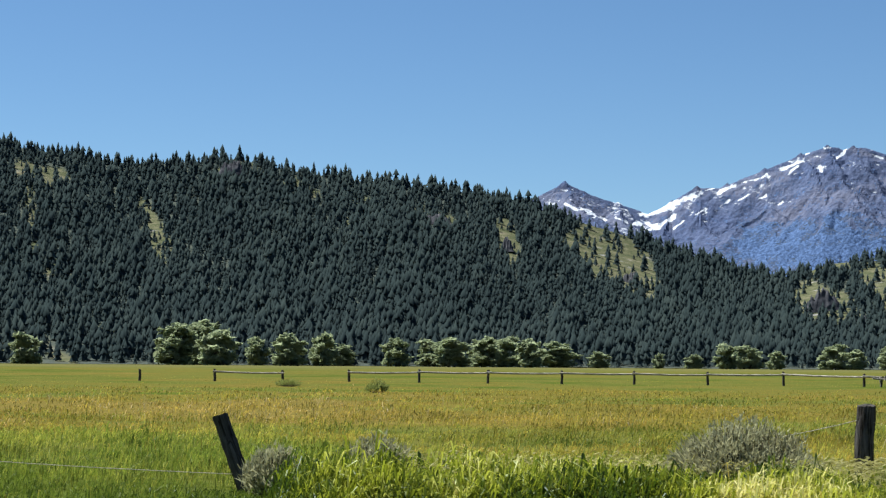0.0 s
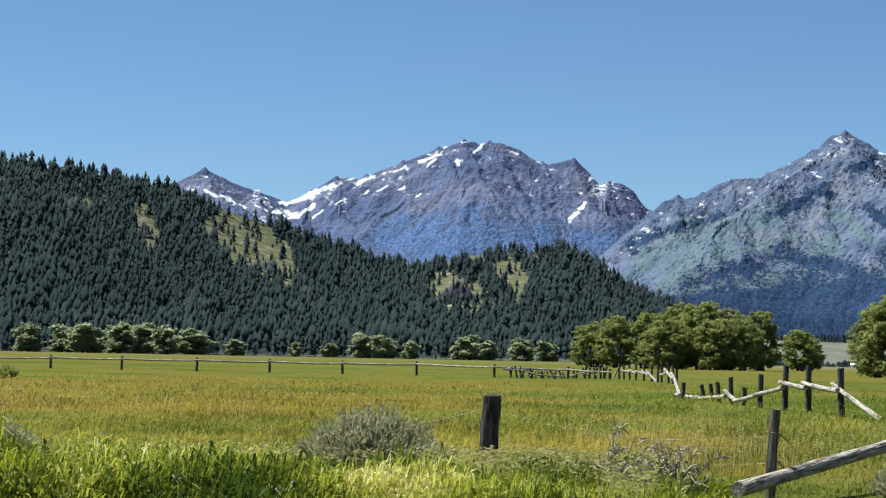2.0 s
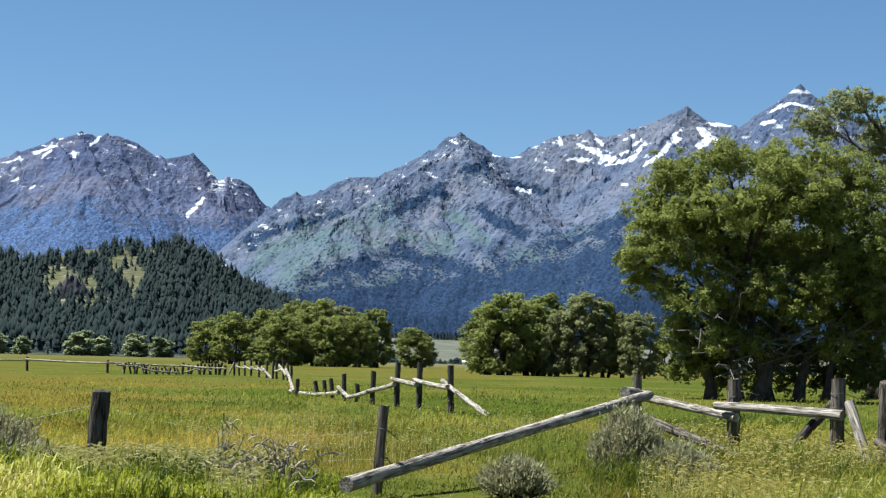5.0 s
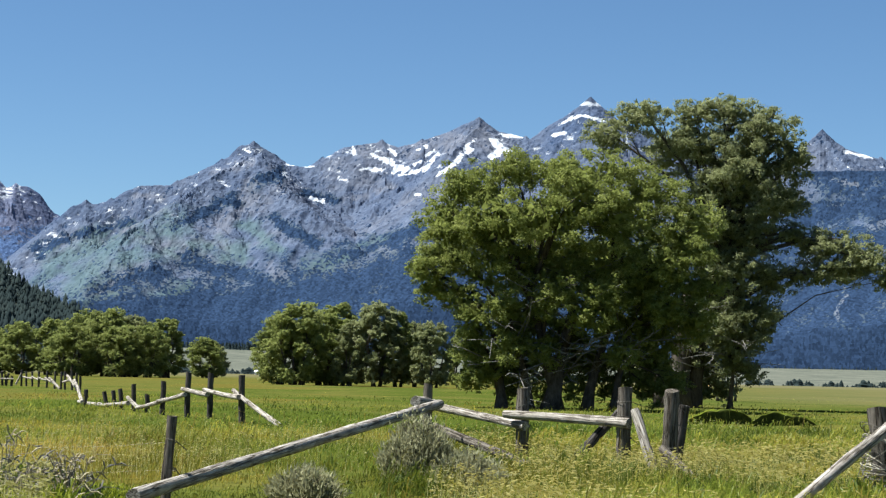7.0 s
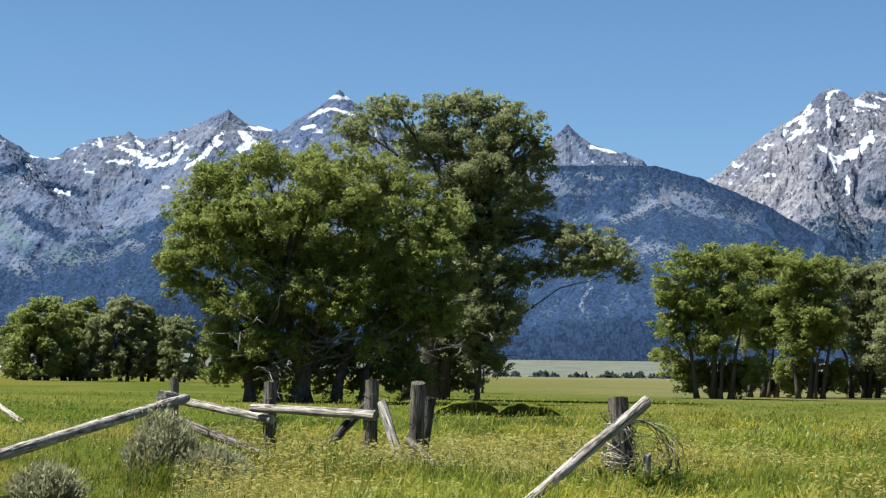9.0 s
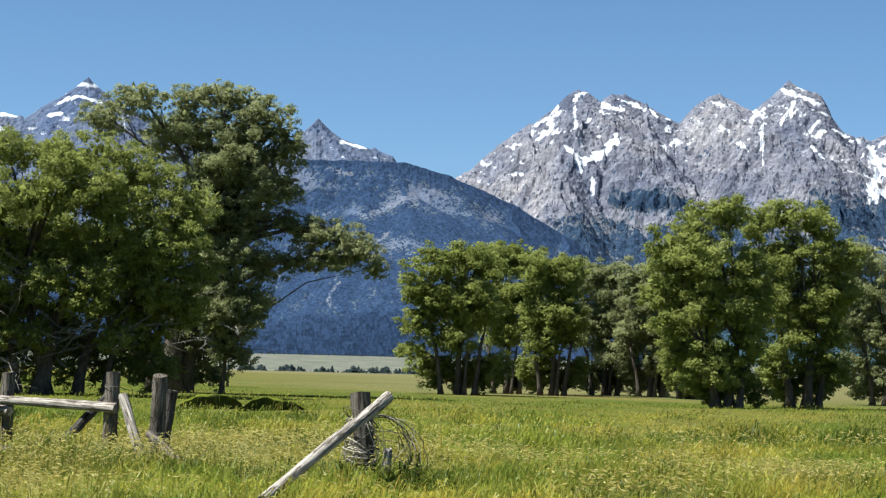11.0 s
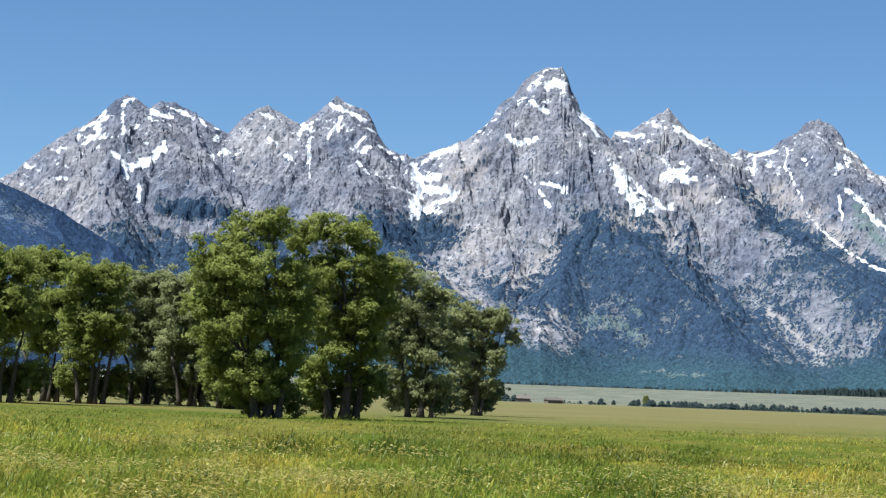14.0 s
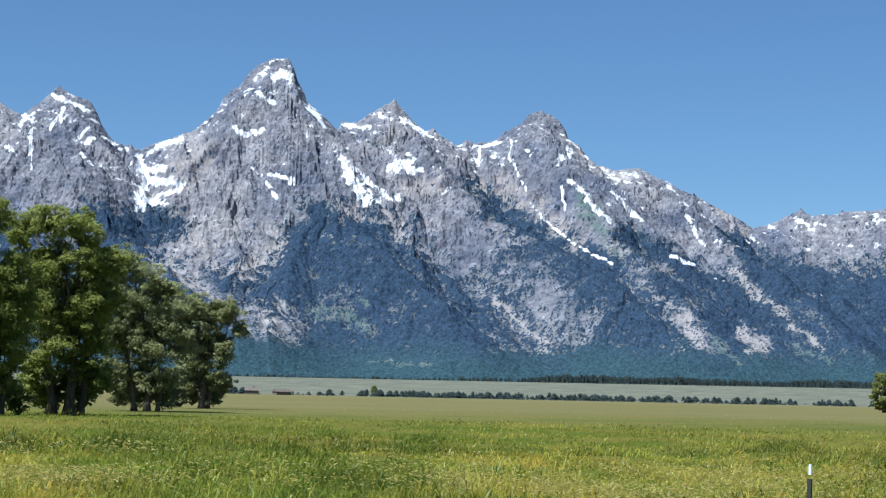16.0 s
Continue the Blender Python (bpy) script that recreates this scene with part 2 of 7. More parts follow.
def ground_material():
    n = Nodes("meadow_ground")
    dry = n.math("ADD", n.attr("dry"), n.math("MULTIPLY", n.math("SUBTRACT", n.noise(0.9, 5, 0.65), 0.5), 0.5))
    grass = n.ramp(dry, [(0.0, (0.060, 0.077, 0.012)), (0.3, (0.098, 0.098, 0.022)), (0.55, (0.110, 0.092, 0.018)), (0.8, (0.150, 0.111, 0.032)), (1.0, (0.30, 0.23, 0.13))])
    grass = n.mix(0.7, grass, n.ramp(n.noise(3.0, 4, 0.7), [(0.3, (0.5, 0.5, 0.5)), (0.7, (1.35, 1.35, 1.35))]), "MULTIPLY")
    straw = n.mix(n.noise(0.02, 4), (0.148, 0.128, 0.066), (0.096, 0.093, 0.038))
    sage = n.ramp(n.noise(0.03, 6, 0.7, n.pos(1, 1, 8)), [(0.35, (0.075, 0.082, 0.066)), (0.5, (0.112, 0.116, 0.09)), (0.68, (0.165, 0.162, 0.128))])
    c = n.mix(n.attr("straw"), grass, straw)
    c = n.mix(n.attr("sage"), c, sage)
    n.bump(n.noise(2.5, 5, 0.7), 0.6, 0.15)
    n.bsdf.inputs["Roughness"].default_value = 0.95
    return n.color(c)


GROUND = ground_material()


def blade_material(name="grass_blades"):
    n = Nodes(name)
    c = n.ramp(n.attr("dry"), [(0.0, (0.136, 0.176, 0.02)), (0.3, (0.290, 0.282, 0.042)), (0.55, (0.318, 0.246, 0.034)), (0.8, (0.34, 0.245, 0.06)), (1.0, (0.55, 0.44, 0.25))])
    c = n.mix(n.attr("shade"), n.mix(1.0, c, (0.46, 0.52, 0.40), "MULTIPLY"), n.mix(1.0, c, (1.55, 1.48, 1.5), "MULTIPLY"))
    return n.leafy(c, 0.5, 0.012)


BLADES = blade_material()


def weed_material():
    n = Nodes("weed_leaves")
    # the ramp's ends put leaf highlights and dark gaps into the colour
    c = n.ramp(n.attr("shade"), [(0.0, (0.055, 0.085, 0.006)), (0.35, (0.25, 0.28, 0.016)), (0.65, (0.44, 0.44, 0.05)), (0.97, (0.70, 0.64, 0.25))])
    return n.leafy(c, 0.5, 0.02)


WEEDS = weed_material()


def leaf_material(name, low, mid, high, through=0.45, gloss=0.0):
    n = Nodes(name)
    c = n.ramp(n.attr("tone"), [(0.0, low), (0.5, mid), (1.0, high)])
    return n.leafy(c, through, gloss)


LEAF_GREEN = leaf_material("cottonwood_leaves", (0.124, 0.150, 0.038), (0.234, 0.258, 0.066), (0.365, 0.382, 0.13), 0.58)
LEAF_GREY = leaf_material("willow_leaves", (0.145, 0.163, 0.07), (0.262, 0.275, 0.125), (0.395, 0.40, 0.21), 0.58)
# pale willow leaves, lightened further by haze put into their colour
LEAF_PALE = leaf_material("pale_willow_leaves", (0.25, 0.285, 0.16), (0.29, 0.325, 0.185), (0.34, 0.365, 0.215), 0.7)
LEAF_MID = leaf_material("meadow_tree_leaves", (0.135, 0.162, 0.042), (0.248, 0.272, 0.082), (0.365, 0.38, 0.135), 0.52)
# needles with haze put into their colour: dark tones lifted and blued
LEAF_HAZED_PINE = leaf_material("hazed_conifer_needles", (0.035, 0.047, 0.047), (0.042, 0.057, 0.056), (0.056, 0.072, 0.067), 0.45, 0.0)
LEAF_SAGE = leaf_material("sagebrush_leaves", (0.20, 0.19, 0.098), (0.33, 0.315, 0.172), (0.46, 0.44, 0.262), 0.4, 0.0)


def bark_material(name, a, b):
    n = Nodes(name)
    g = n.noise(9.0, 6, 0.7, n.pos(1, 1, 0.22))
    n.bump(g, 0.9, 0.05)
    return n.color(n.mix(0.8, n.ramp(g, [(0.3, a), (0.7, b)]), n.ramp(n.noise(1.3, 3), [(0.3, (0.6, 0.6, 0.6)), (0.7, (1.2, 1.2, 1.2))]), "MULTIPLY"))


BARK = bark_material("cottonwood_bark", (0.042, 0.034, 0.026), (0.135, 0.113, 0.09))

DEAD_BARK = bark_material("dead_branch_bark", (0.12, 0.108, 0.096), (0.32, 0.295, 0.265))


def weathered_wood(name, a, b):
    n = Nodes(name)
    g = n.noise(34.0, 6, 0.7, n.pos(1, 1, 0.05))
    blot = n.noise(5.0, 5, 0.65, n.pos(1, 1, 0.5))
    split = n.math("SUBTRACT", n.noise(16.0, 3, 0.5, n.pos(1, 1, 0.04)), 0.5)
    split = n.math("MULTIPLY_ADD", n.math("ABSOLUTE", split), 22.0, 0.0, True)
    n.bump(n.math("ADD", g, split), 0.9, 0.012)
    c = n.ramp(g, [(0.32, a), (0.62, b)])
    c = n.mix(0.8, c, n.ramp(blot, [(0.35, (0.5, 0.47, 0.43)), (0.65, (1.25, 1.25, 1.25))]), "MULTIPLY")
    return n.color(n.mix(split, n.mix(1.0, c, (0.25, 0.23, 0.21), "MULTIPLY"), c))


POST_WOOD = weathered_wood("post_wood", (0.07, 0.06, 0.048), (0.20, 0.175, 0.145))
RAIL_WOOD = weathered_wood("rail_wood", (0.19, 0.165, 0.135), (0.52, 0.47, 0.405))
DARK_WOOD = weathered_wood("dark_wood", (0.03, 0.027, 0.025), (0.11, 0.10, 0.09))
n_ = Nodes("galvanised_wire")
n_.bsdf.inputs["Metallic"].default_value = 0.2
n_.bsdf.inputs["Roughness"].default_value = 0.45
WIRE = n_.color(n_.mix(n_.noise(20), (0.38, 0.34, 0.26), (0.58, 0.53, 0.43)))
n_ = Nodes("old_wire")
n_.bsdf.inputs["Metallic"].default_value = 0.3
n_.bsdf.inputs["Roughness"].default_value = 0.6
OLD_WIRE = n_.color(n_.mix(n_.noise(20), (0.07, 0.058, 0.045), (0.2, 0.18, 0.15)))
n_ = Nodes("post_green_steel")
STEEL = n_.color(n_.mix(n_.noise(12), (0.03, 0.035, 0.03), (0.06, 0.06, 0.05)))
n_ = Nodes("white_paint")
WHITE = n_.color(n_.mix(n_.noise(5), (0.72, 0.72, 0.7), (0.8, 0.8, 0.78)))
n_ = Nodes("barn_boards")
BOARDS = n_.color(n_.mix(n_.noise(1.2, 5, 0.6, n_.pos(1, 1, 0.1)), (0.10, 0.085, 0.07), (0.2, 0.165, 0.135)))
n_ = Nodes("tin_roof")
ROOF = n_.color(n_.mix(n_.noise(0.7, 4), (0.09, 0.075, 0.068), (0.16, 0.135, 0.12)))


# ---- the ground ----
def rise(az, d):
    """Height of the sage bench that climbs towards the mountains."""
    top = np.interp(az, [14, 22, 30, 80], [0.75, 0.62, 0.42, 0.45])
    el = -0.066 + (top + 0.066) * smooth(1350, 3400, d) ** 0.8
    return np.where(d > 1350, EYE + d * np.tan(np.radians(el)), 0.0)


def gz(x, y):
    x, y = np.asarray(x, float), np.asarray(y, float)
    d = np.hypot(x, y)
    az = np.degrees(np.arctan2(x, y))
    z = 0.11 * fbm(x / 26.0, y / 26.0, 3, 5) * smooth(28, 60, d) * (1 - smooth(400, 700, d))
    z = z + (0.09 + 0.33 * smooth(32, 46, az)) * fbm(x / 5.0, y / 5.0, 3, 7) * smooth(20, 27, d) * (1 - smooth(80, 130, d))
    return z + rise(az, d)


def dryness(x, y):
    """How far the grass has turned from green to straw, by place in the meadow."""
    d = np.hypot(x, y)
    az = np.degrees(np.arctan2(x, y))
    v = 0.22 + 0.5 * fbm(x / 6.0, y / 6.0, 3, 21) + 0.22 * fbm(x / 2.4, y / 2.4, 2, 23) + 0.22 * fbm(x / 30.0, y / 30.0, 2, 31)
    far_ = d * (1 + 0.25 * fbm(x / 8.0, y / 8.0, 3, 43))
    band = smooth(27, 44, far_) * (1 - smooth(85, 130, far_))
    v = v + band * (0.22 + 0.5 * fbm(x / 12.0, y / 12.0, 3, 41)) * (1.05 * (1 - smooth(3, 16, az)) + 0.25 * (1 - smooth(14, 20, az)))
    v = v + 0.10 * band * np.exp(-((az + 9) / 5.0) ** 2) * smooth(50, 60, d)
    v = v + 0.07 * smooth(80, 120, d) * (1 - smooth(250, 420, d)) * (1 - smooth(30, 40, az)) - 0.05 * (1 - smooth(27, 34, d)) * (1 - smooth(30, 60, az))
    v = v + 0.16 * smooth(30, 45, az) * np.exp(-((d - 36) / 7.0) ** 2) + 0.12 * smooth(45, 60, az) * np.exp(-((d - 75) / 20.0) ** 2)
    v = v + 0.10 * smooth(160, 420, d) + 0.22 * smooth(36, 46, az) * smooth(110, 220, d) - 0.10 * smooth(8, 18, az) * (1 - 0.7 * smooth(36, 46, az)) * (1 - smooth(150, 250, d)) - 0.16 * smooth(30, 50, az) * (1 - smooth(80, 200, d)) - 0.30 * (1 - smooth(-6, 2, az)) * (1 - smooth(34, 46, d)) - 0.05 * smooth(34, 42, az) + 0.10 * smooth(38, 46, az) * smooth(45, 60, d) * (1 - smooth(120, 200, d)) + 0.3 * fbm(x / 14.0, y / 34.0, 3, 47) * smooth(60, 120, d)
    v = v + 0.15 * smooth(13, 18, az) * (1 - smooth(28, 35, az)) * (1 - smooth(42, 60, d))
    v = np.minimum(v + 0.13 * (1 - smooth(12, 24, az)) * smooth(30, 40, d) * (1 - smooth(110, 170, d)), 0.58 + 0.1 * (1 - smooth(-4, 4, az)))
    calm = smooth(28, 40, az) * (1 - smooth(90, 150, d))
    patch = 0.15 + 0.7 * fbm(x / 4.2, y / 5.5, 3, 91) + 0.35 * fbm(x / 1.3, y / 1.3, 2, 92) + 0.10 * smooth(38, 60, d) + 0.22 * np.maximum(fbm(x / 7.0, y / 11.0, 2, 93), 0)
    return v + calm * (np.clip(patch, 0.02, 0.38) - v)


def build_ground():
    view = np.arange(-20, 84.1, 0.5)
    azs = np.concatenate([view, np.arange(90, 335, 7.5)])
    rs = np.concatenate([[0.4, 4, 10, 16], np.geomspace(20, 1300, 200), np.linspace(1340, 4880, 70)])
    A, R = np.meshgrid(azs, rs)
    X, Y = R * np.sin(np.radians(A)), R * np.cos(np.radians(A))
    Z = gz(X, Y)
    na, nr = len(azs), len(rs)
    idx = np.arange(na * nr).reshape(nr, na)
    nxt = np.roll(idx, -1, axis=1)
    quads = np.stack([idx[:-1], idx[1:], nxt[1:], nxt[:-1]], -1).reshape(-1, 4)
    cap = np.array([[idx[0, 0], idx[0, k], idx[0, k + 1]] for k in range(1, na - 1)])
    verts = np.stack([X, Y, Z], -1).reshape(-1, 3)
    dry = dryness(X, Y)
    straw = np.maximum(smooth(420, 850, R + 60 * vnoise(X / 90, Y / 90, 3)) * (1 - 0.6 * (A < 15)), 0.8 * smooth(95, 240, R + 40 * fbm(X / 40, Y / 40, 3, 6)) * smooth(30, 44, A))
    sage = smooth(1380, 1460, R)
    me = mesh_of("ground", verts, [quads, cap], GROUND, [("dry", dry), ("straw", straw), ("sage", sage)], True)
    tagged(new("ground", me), "flat green and straw-coloured meadow running out to a grey sage plain", "meadow", kind="structure")


build_ground()


# ---- mountains ----
def gullies(x, y, gx, gy, freq, seed):
    """Stripes that run down the slope (gx, gy): their height and its rise along x and y."""
    ln = np.hypot(gx, gy) + 1e-6
    dx, dy = -gy / ln, gx / ln
    px, py = x * freq, y * freq
    ix, iy = np.floor(px).astype(int), np.floor(py).astype(int)
    c = s = w = 0.0
    for i in (-1, 0, 1):
        for j in (-1, 0, 1):
            k = PERM[(PERM[(ix + i + seed * 13) & 255] + iy + j) & 255]
            vx, vy = px - ix - i - TABLE[k], py - iy - j - TABLE[(k + 91) & 255]
            e = np.exp(-2.2 * (vx * vx + vy * vy))
            ph = 6.283 * (vx * dx + vy * dy)
            c, s, w = c + np.cos(ph) * e, s - np.sin(ph) * 6.283 * e, w + e
    return c / w, s / w * freq * dx, s / w * freq * dy


def strokes(A, EL, rows):
    """How far each place lies from a set of strokes (half width, bearing, height, bearing, height, ...), in half widths."""
    out = np.full(A.shape, 99.0)
    span = (A.max() - A.min()) / A.shape[1]
    for row in rows:
        w, pts = row[0], np.array(row[1:], float).reshape(-1, 2)
        for (a0, e0), (a1, e1) in zip(pts[:-1], pts[1:]):
            c0, c1 = int((min(a0, a1) - 4 * w - 0.5 - A.min()) / span), int((max(a0, a1) + 4 * w + 0.5 - A.min()) / span) + 1
            c0 = max(c0 - int(0.5 / span), 0)
            if c1 - c0 < 1:
                continue
            x, y, dx, dy = A[:, c0:c1] - a0, EL[:, c0:c1] - e0, a1 - a0, e1 - e0
            t = np.clip((x * dx + y * dy) / (dx * dx + dy * dy + 1e-9), 0, 1)
            np.minimum(out[:, c0:c1], np.hypot(x - t * dx, y - t * dy) / w, out=out[:, c0:c1])
    return out


def blurred(Z, across, along):
    """Z averaged over a window, twice."""
    for axis, n in ((1, across), (0, along)):
        for _ in range(2):
            pad = [(0, 0), (0, 0)]
            pad[axis] = (n + 1, n)
            c = np.cumsum(np.pad(Z, pad, mode="edge"), axis=axis)
            m = Z.shape[axis]
            Z = (np.take(c, np.arange(2 * n + 1, 2 * n + 1 + m), axis) - np.take(c, np.arange(m), axis)) / (2 * n + 1)
    return Z


def mountain(name, label, mat, ridge, r0, r1, seed, relief=1.0, jag=0.06, slant=0.3, base=0.2, forest=None, snow=(), meadow=(), scree=(), woods=(), slabs=(), step=0.045, rows=190, fall=1.02, crag=1.0, ribs=(), dense=1.0, ledge=0.0, soft=0.5, grit=1.0, flecks=0.0, foot=0.0):
    """A mountain side between two distances. ridge: bearing and angle of height of its peaks and cols, in degrees."""
    ra, re = np.array(ridge, float).T
    az = np.arange(ra[0], ra[-1] + step / 2, step)
    top = np.interp(az, ra, re)
    rough = ridged(az * 2.2, az * 0 + seed, 5, seed) + 0.7 * fbm(az * 7, az * 0 + 3.3, 3, seed + 4)
    top = top + jag * (rough - rough.mean()) + 0.02
    H = r1 * np.tan(np.radians(top))
    ker = np.hanning(int(3.2 / step))
    ker /= ker.sum()
    pad = len(ker) // 2 + 1
    Hs = np.convolve(np.pad(H, pad, mode="edge"), ker, mode="same")[pad:-pad]
    s = 1 - (1 - np.linspace(0, 1, rows)) ** 1.25
    A, S = np.meshgrid(az, s)
    R = r0 + (r1 - r0) * S
    rm = 0.5 * (r0 + r1)
    U = np.radians(A) * rm
    z0 = r0 * math.tan(radians(base))
    near_top = 1 - smooth(0.9, 1.0, S)
    wu = U + near_top * (26 * fbm(U / 140, R / 140, 3, seed + 50) + 7 * fbm(U / 30, R / 30, 2, seed + 51))
    wr = R + near_top * 26 * fbm(U / 140 + 9, R / 140, 3, seed + 52)
    # valley floors
    Z = z0 + (Hs[None] - z0) * (0.12 * S + 0.52 * S ** 2.0)
    # the crest, falling off in front of every point of it
    du = np.radians(step) * rm
    cols = np.arange(len(az))
    for k in range(-int(260 / du), int(260 / du) + 1, max(1, int(9 / du))):
        Z = np.maximum(Z, H[np.clip(cols + k, 0, len(az) - 1)][None] - np.sqrt((2.1 * k * du) ** 2 + (1.2 * (r1 - R)) ** 2))
    # spurs run down from the peaks and from between them, and branch
    rng = random.Random(seed)
    starts = [ra[k] for k in range(1, len(ra) - 1) if re[k] > re[k - 1] and re[k] >= re[k + 1]]
    x_ = ra[0] + 0.5
    while x_ < ra[-1]:
        if min([abs(x_ - q) for q in starts] + [9]) > 0.6:
            starts.append(x_)
        x_ += rng.uniform(1.0, 1.9)
    lines = []
    for st in starts:
        h0 = float(np.interp(st, az, H))
        u0, run = radians(st) * rm, r1 - r0
        drift = slant * rng.uniform(0.2, 1.3) + rng.uniform(-0.22, 0.22)
        last, bulge = None, rng.uniform(1.05, 1.55)
        for q in range(7):
            t = q / 6
            p = (u0 + drift * run * t + rng.uniform(-22, 22) * (q > 0), r1 - run * t * rng.uniform(0.94, 1.0), z0 + (h0 - z0) * (1 - t) ** bulge * (0.985 if q else 1.0))
            if last is not None:
                lines.append((last, p))
                if 0 < q < 6:
                    for side in (-1, 1):
                        if rng.random() < 0.8:
                            ln = rng.uniform(70, 190) * (0.6 + 0.6 * t)
                            lines.append((p, (p[0] + side * ln * rng.uniform(0.5, 0.9), p[1] - ln * rng.uniform(0.5, 0.9), p[2] - ln * rng.uniform(0.6, 0.85))))
            last = p
    for rib in ribs:
        spots = [(radians(a) * rm, r0 + (r1 - r0) * q, (r0 + (r1 - r0) * q) * math.tan(radians(e))) for a, e, q in rib]
        lines += list(zip(spots[:-1], spots[1:]))
    for (ua, pa_, ha), (ub, pb_, hb) in lines:
        c0, c1 = np.searchsorted(U[0], (min(ua, ub) - 330, max(ua, ub) + 330))
        if c1 - c0 < 2:
            continue
        x, y = wu[:, c0:c1], wr[:, c0:c1]
        dx, dy = ub - ua, pb_ - pa_
        t = np.clip(((x - ua) * dx + (y - pa_) * dy) / (dx * dx + dy * dy + 1e-6), 0, 1)
        dist = np.hypot(x - ua - t * dx, y - pa_ - t * dy)
        h = ha + (hb - ha) * t - (fall + 0.5 * crag ** 1.5 * smooth(0.72, 1.0, S[:, c0:c1])) * dist
        np.maximum(Z[:, c0:c1], h, out=Z[:, c0:c1])
    near = smooth(0.975, 1.0, S)
    Z = Z + soft * (1 - near) * (blurred(Z, int(45 / du), int(40 / ((r1 - r0) / rows))) - Z)
    Z = Z + 0.85 * (1 - smooth(1.2, 4.2, np.degrees(np.arctan2(Z, R)))) * (1 - smooth(0.5, 0.75, S)) * (blurred(Z, int(80 / du), int(60 / ((r1 - r0) / rows))) - Z)
    gr, gu = np.gradient(Z, R[:, 0], U[0])
    amp, freq = 15.0 * relief, 1 / 105.0
    fade = smooth(0.0, 0.12, S) * (1 - 0.9 * smooth(0.9, 1.0, S))
    fade = fade * smooth(0.4, 2.4, np.degrees(np.arctan2(Z, R))) * (0.45 + 0.55 * smooth(-1.0, 1.5, np.degrees(np.arctan2(Z, R)) - np.interp(A, *np.array(forest, float).T)))
    for k in range(4):
        h, gdu, gdr = gullies(wu, wr, gu, gr, freq, seed + k)
        Z = Z + amp * h * fade
        gu, gr = gu + 0.6 * amp * gdu * fade, gr + 0.6 * amp * gdr * fade
        amp, freq = amp * 0.5, freq * 1.95
    Z = Z + relief * crag * (9.0 * ridged(U / 62, R / 45 + Z / 60, 3, seed + 70) + 4.0 * ridged(U / 18, R / 16 + Z / 17, 3, seed + 71)) * fade
    # ledges across the faces
    q = Z / 24.0 + 1.6 * fbm(U / 120, R / 120, 3, seed + 80)
    Z = Z + ledge * ((q - np.floor(q)) - 0.5) * fade * smooth(-0.2, 0.3, fbm(U / 80, Z / 60, 3, seed + 81))
    low = smooth(0.5, 2.2, np.degrees(np.arctan2(Z, R)))
    calm = 0.25 + 0.75 * low * smooth(-0.6, 1.6, np.degrees(np.arctan2(Z, R)) - np.interp(A, *np.array(forest, float).T))
    # broken rock: slanting joints and loose blocks
    lit = U + 0.55 * Z
    Z = Z + grit * (5.0 * ridged(lit / 40, R / 60 + Z / 40, 3, seed + 83) + 3.0 * ridged((U - 0.8 * Z) / 13, R / 16, 2, seed + 84) + 2.2 * vnoise(U / 7.0, R / 8.0, seed + 85) + 1.9 * vnoise(U / 3.4, R / 5.0, seed + 86)) * calm * (1 - 0.8 * near)
    Z = z0 - 12 + (Z - z0 + 12) * smooth(-0.004, 0.12, S) ** 0.7
    # nothing in front may stand above the skyline: a cap that widens away from the crest
    caps, steps = [top], (0.0, 0.07, 0.15, 0.3, 0.5, 1.01)
    for width in (0.12, 0.3, 0.6, 1.0, 1.4):
        w = max(1, int(width / step))
        low = np.min([np.roll(np.pad(top, w, mode="edge"), q)[w:-w] for q in range(-w, w + 1)], axis=0)
        ker = np.hanning(2 * w + 3)
        caps.append(np.convolve(np.pad(low, w + 1, mode="edge"), ker / ker.sum(), mode="same")[w + 1:-w - 1])
    caps = np.array(caps)
    for r in range(rows):
        q = 1 - s[r]
        j = max(0, int(np.searchsorted(steps, q, side="right")) - 1)
        f_ = (q - steps[j]) / (steps[j + 1] - steps[j])
        lim = caps[j] + (caps[j + 1] - caps[j]) * f_ if j + 1 < len(caps) else caps[-1]
        Z[r] = np.minimum(Z[r], R[r] * np.tan(np.radians(lim)) - 0.10 * (r1 - R[r]))
    EL = np.degrees(np.arctan2(Z, R))
    V = Z
    # cover
    hollow = np.clip((blurred(Z, int(9 / du), 3) - Z) / 2.6, -1.2, 1.2)
    edge = fbm(U / 90, V / 70, 4, seed + 21)
    fine = fbm(U / 16, V / 12, 3, seed + 22)
    near_a, near_e = A + 0.05 * fbm(U / 14, V / 11, 3, seed + 23), EL + 0.05 * fbm(U / 15, V / 10, 3, seed + 24)
    wide_a, wide_e = A + 0.5 * fbm((U + V) / 75, V / 40, 4, seed + 25), EL + 0.32 * fbm(U / 60, V / 36, 4, seed + 26)
    line = np.interp(A, *np.array(forest, float).T) if forest is not None else np.full(A.shape, -5.0)
    F = np.clip((line - EL) / 1.1 + 0.2, -1, dense) + 0.45 * edge + 0.4 * fine - 0.16 * hollow
    F = np.where(line > 0, F * (1 - smooth(0.3, 1.0, EL - line - 0.5 * edge)), 0.0)
    d = strokes(wide_a, wide_e, woods)
    F = np.maximum(F, 1.0 - 0.5 * np.clip(d, 0, 3) ** 1.2 + 0.3 * edge + 0.5 * fine - 0.2 * hollow)
    d = strokes(wide_a, wide_e, slabs)
    F = F - 0.52 * np.clip(1.3 - 0.7 * d + 1.2 * fine + 0.3 * hollow, 0, 1)
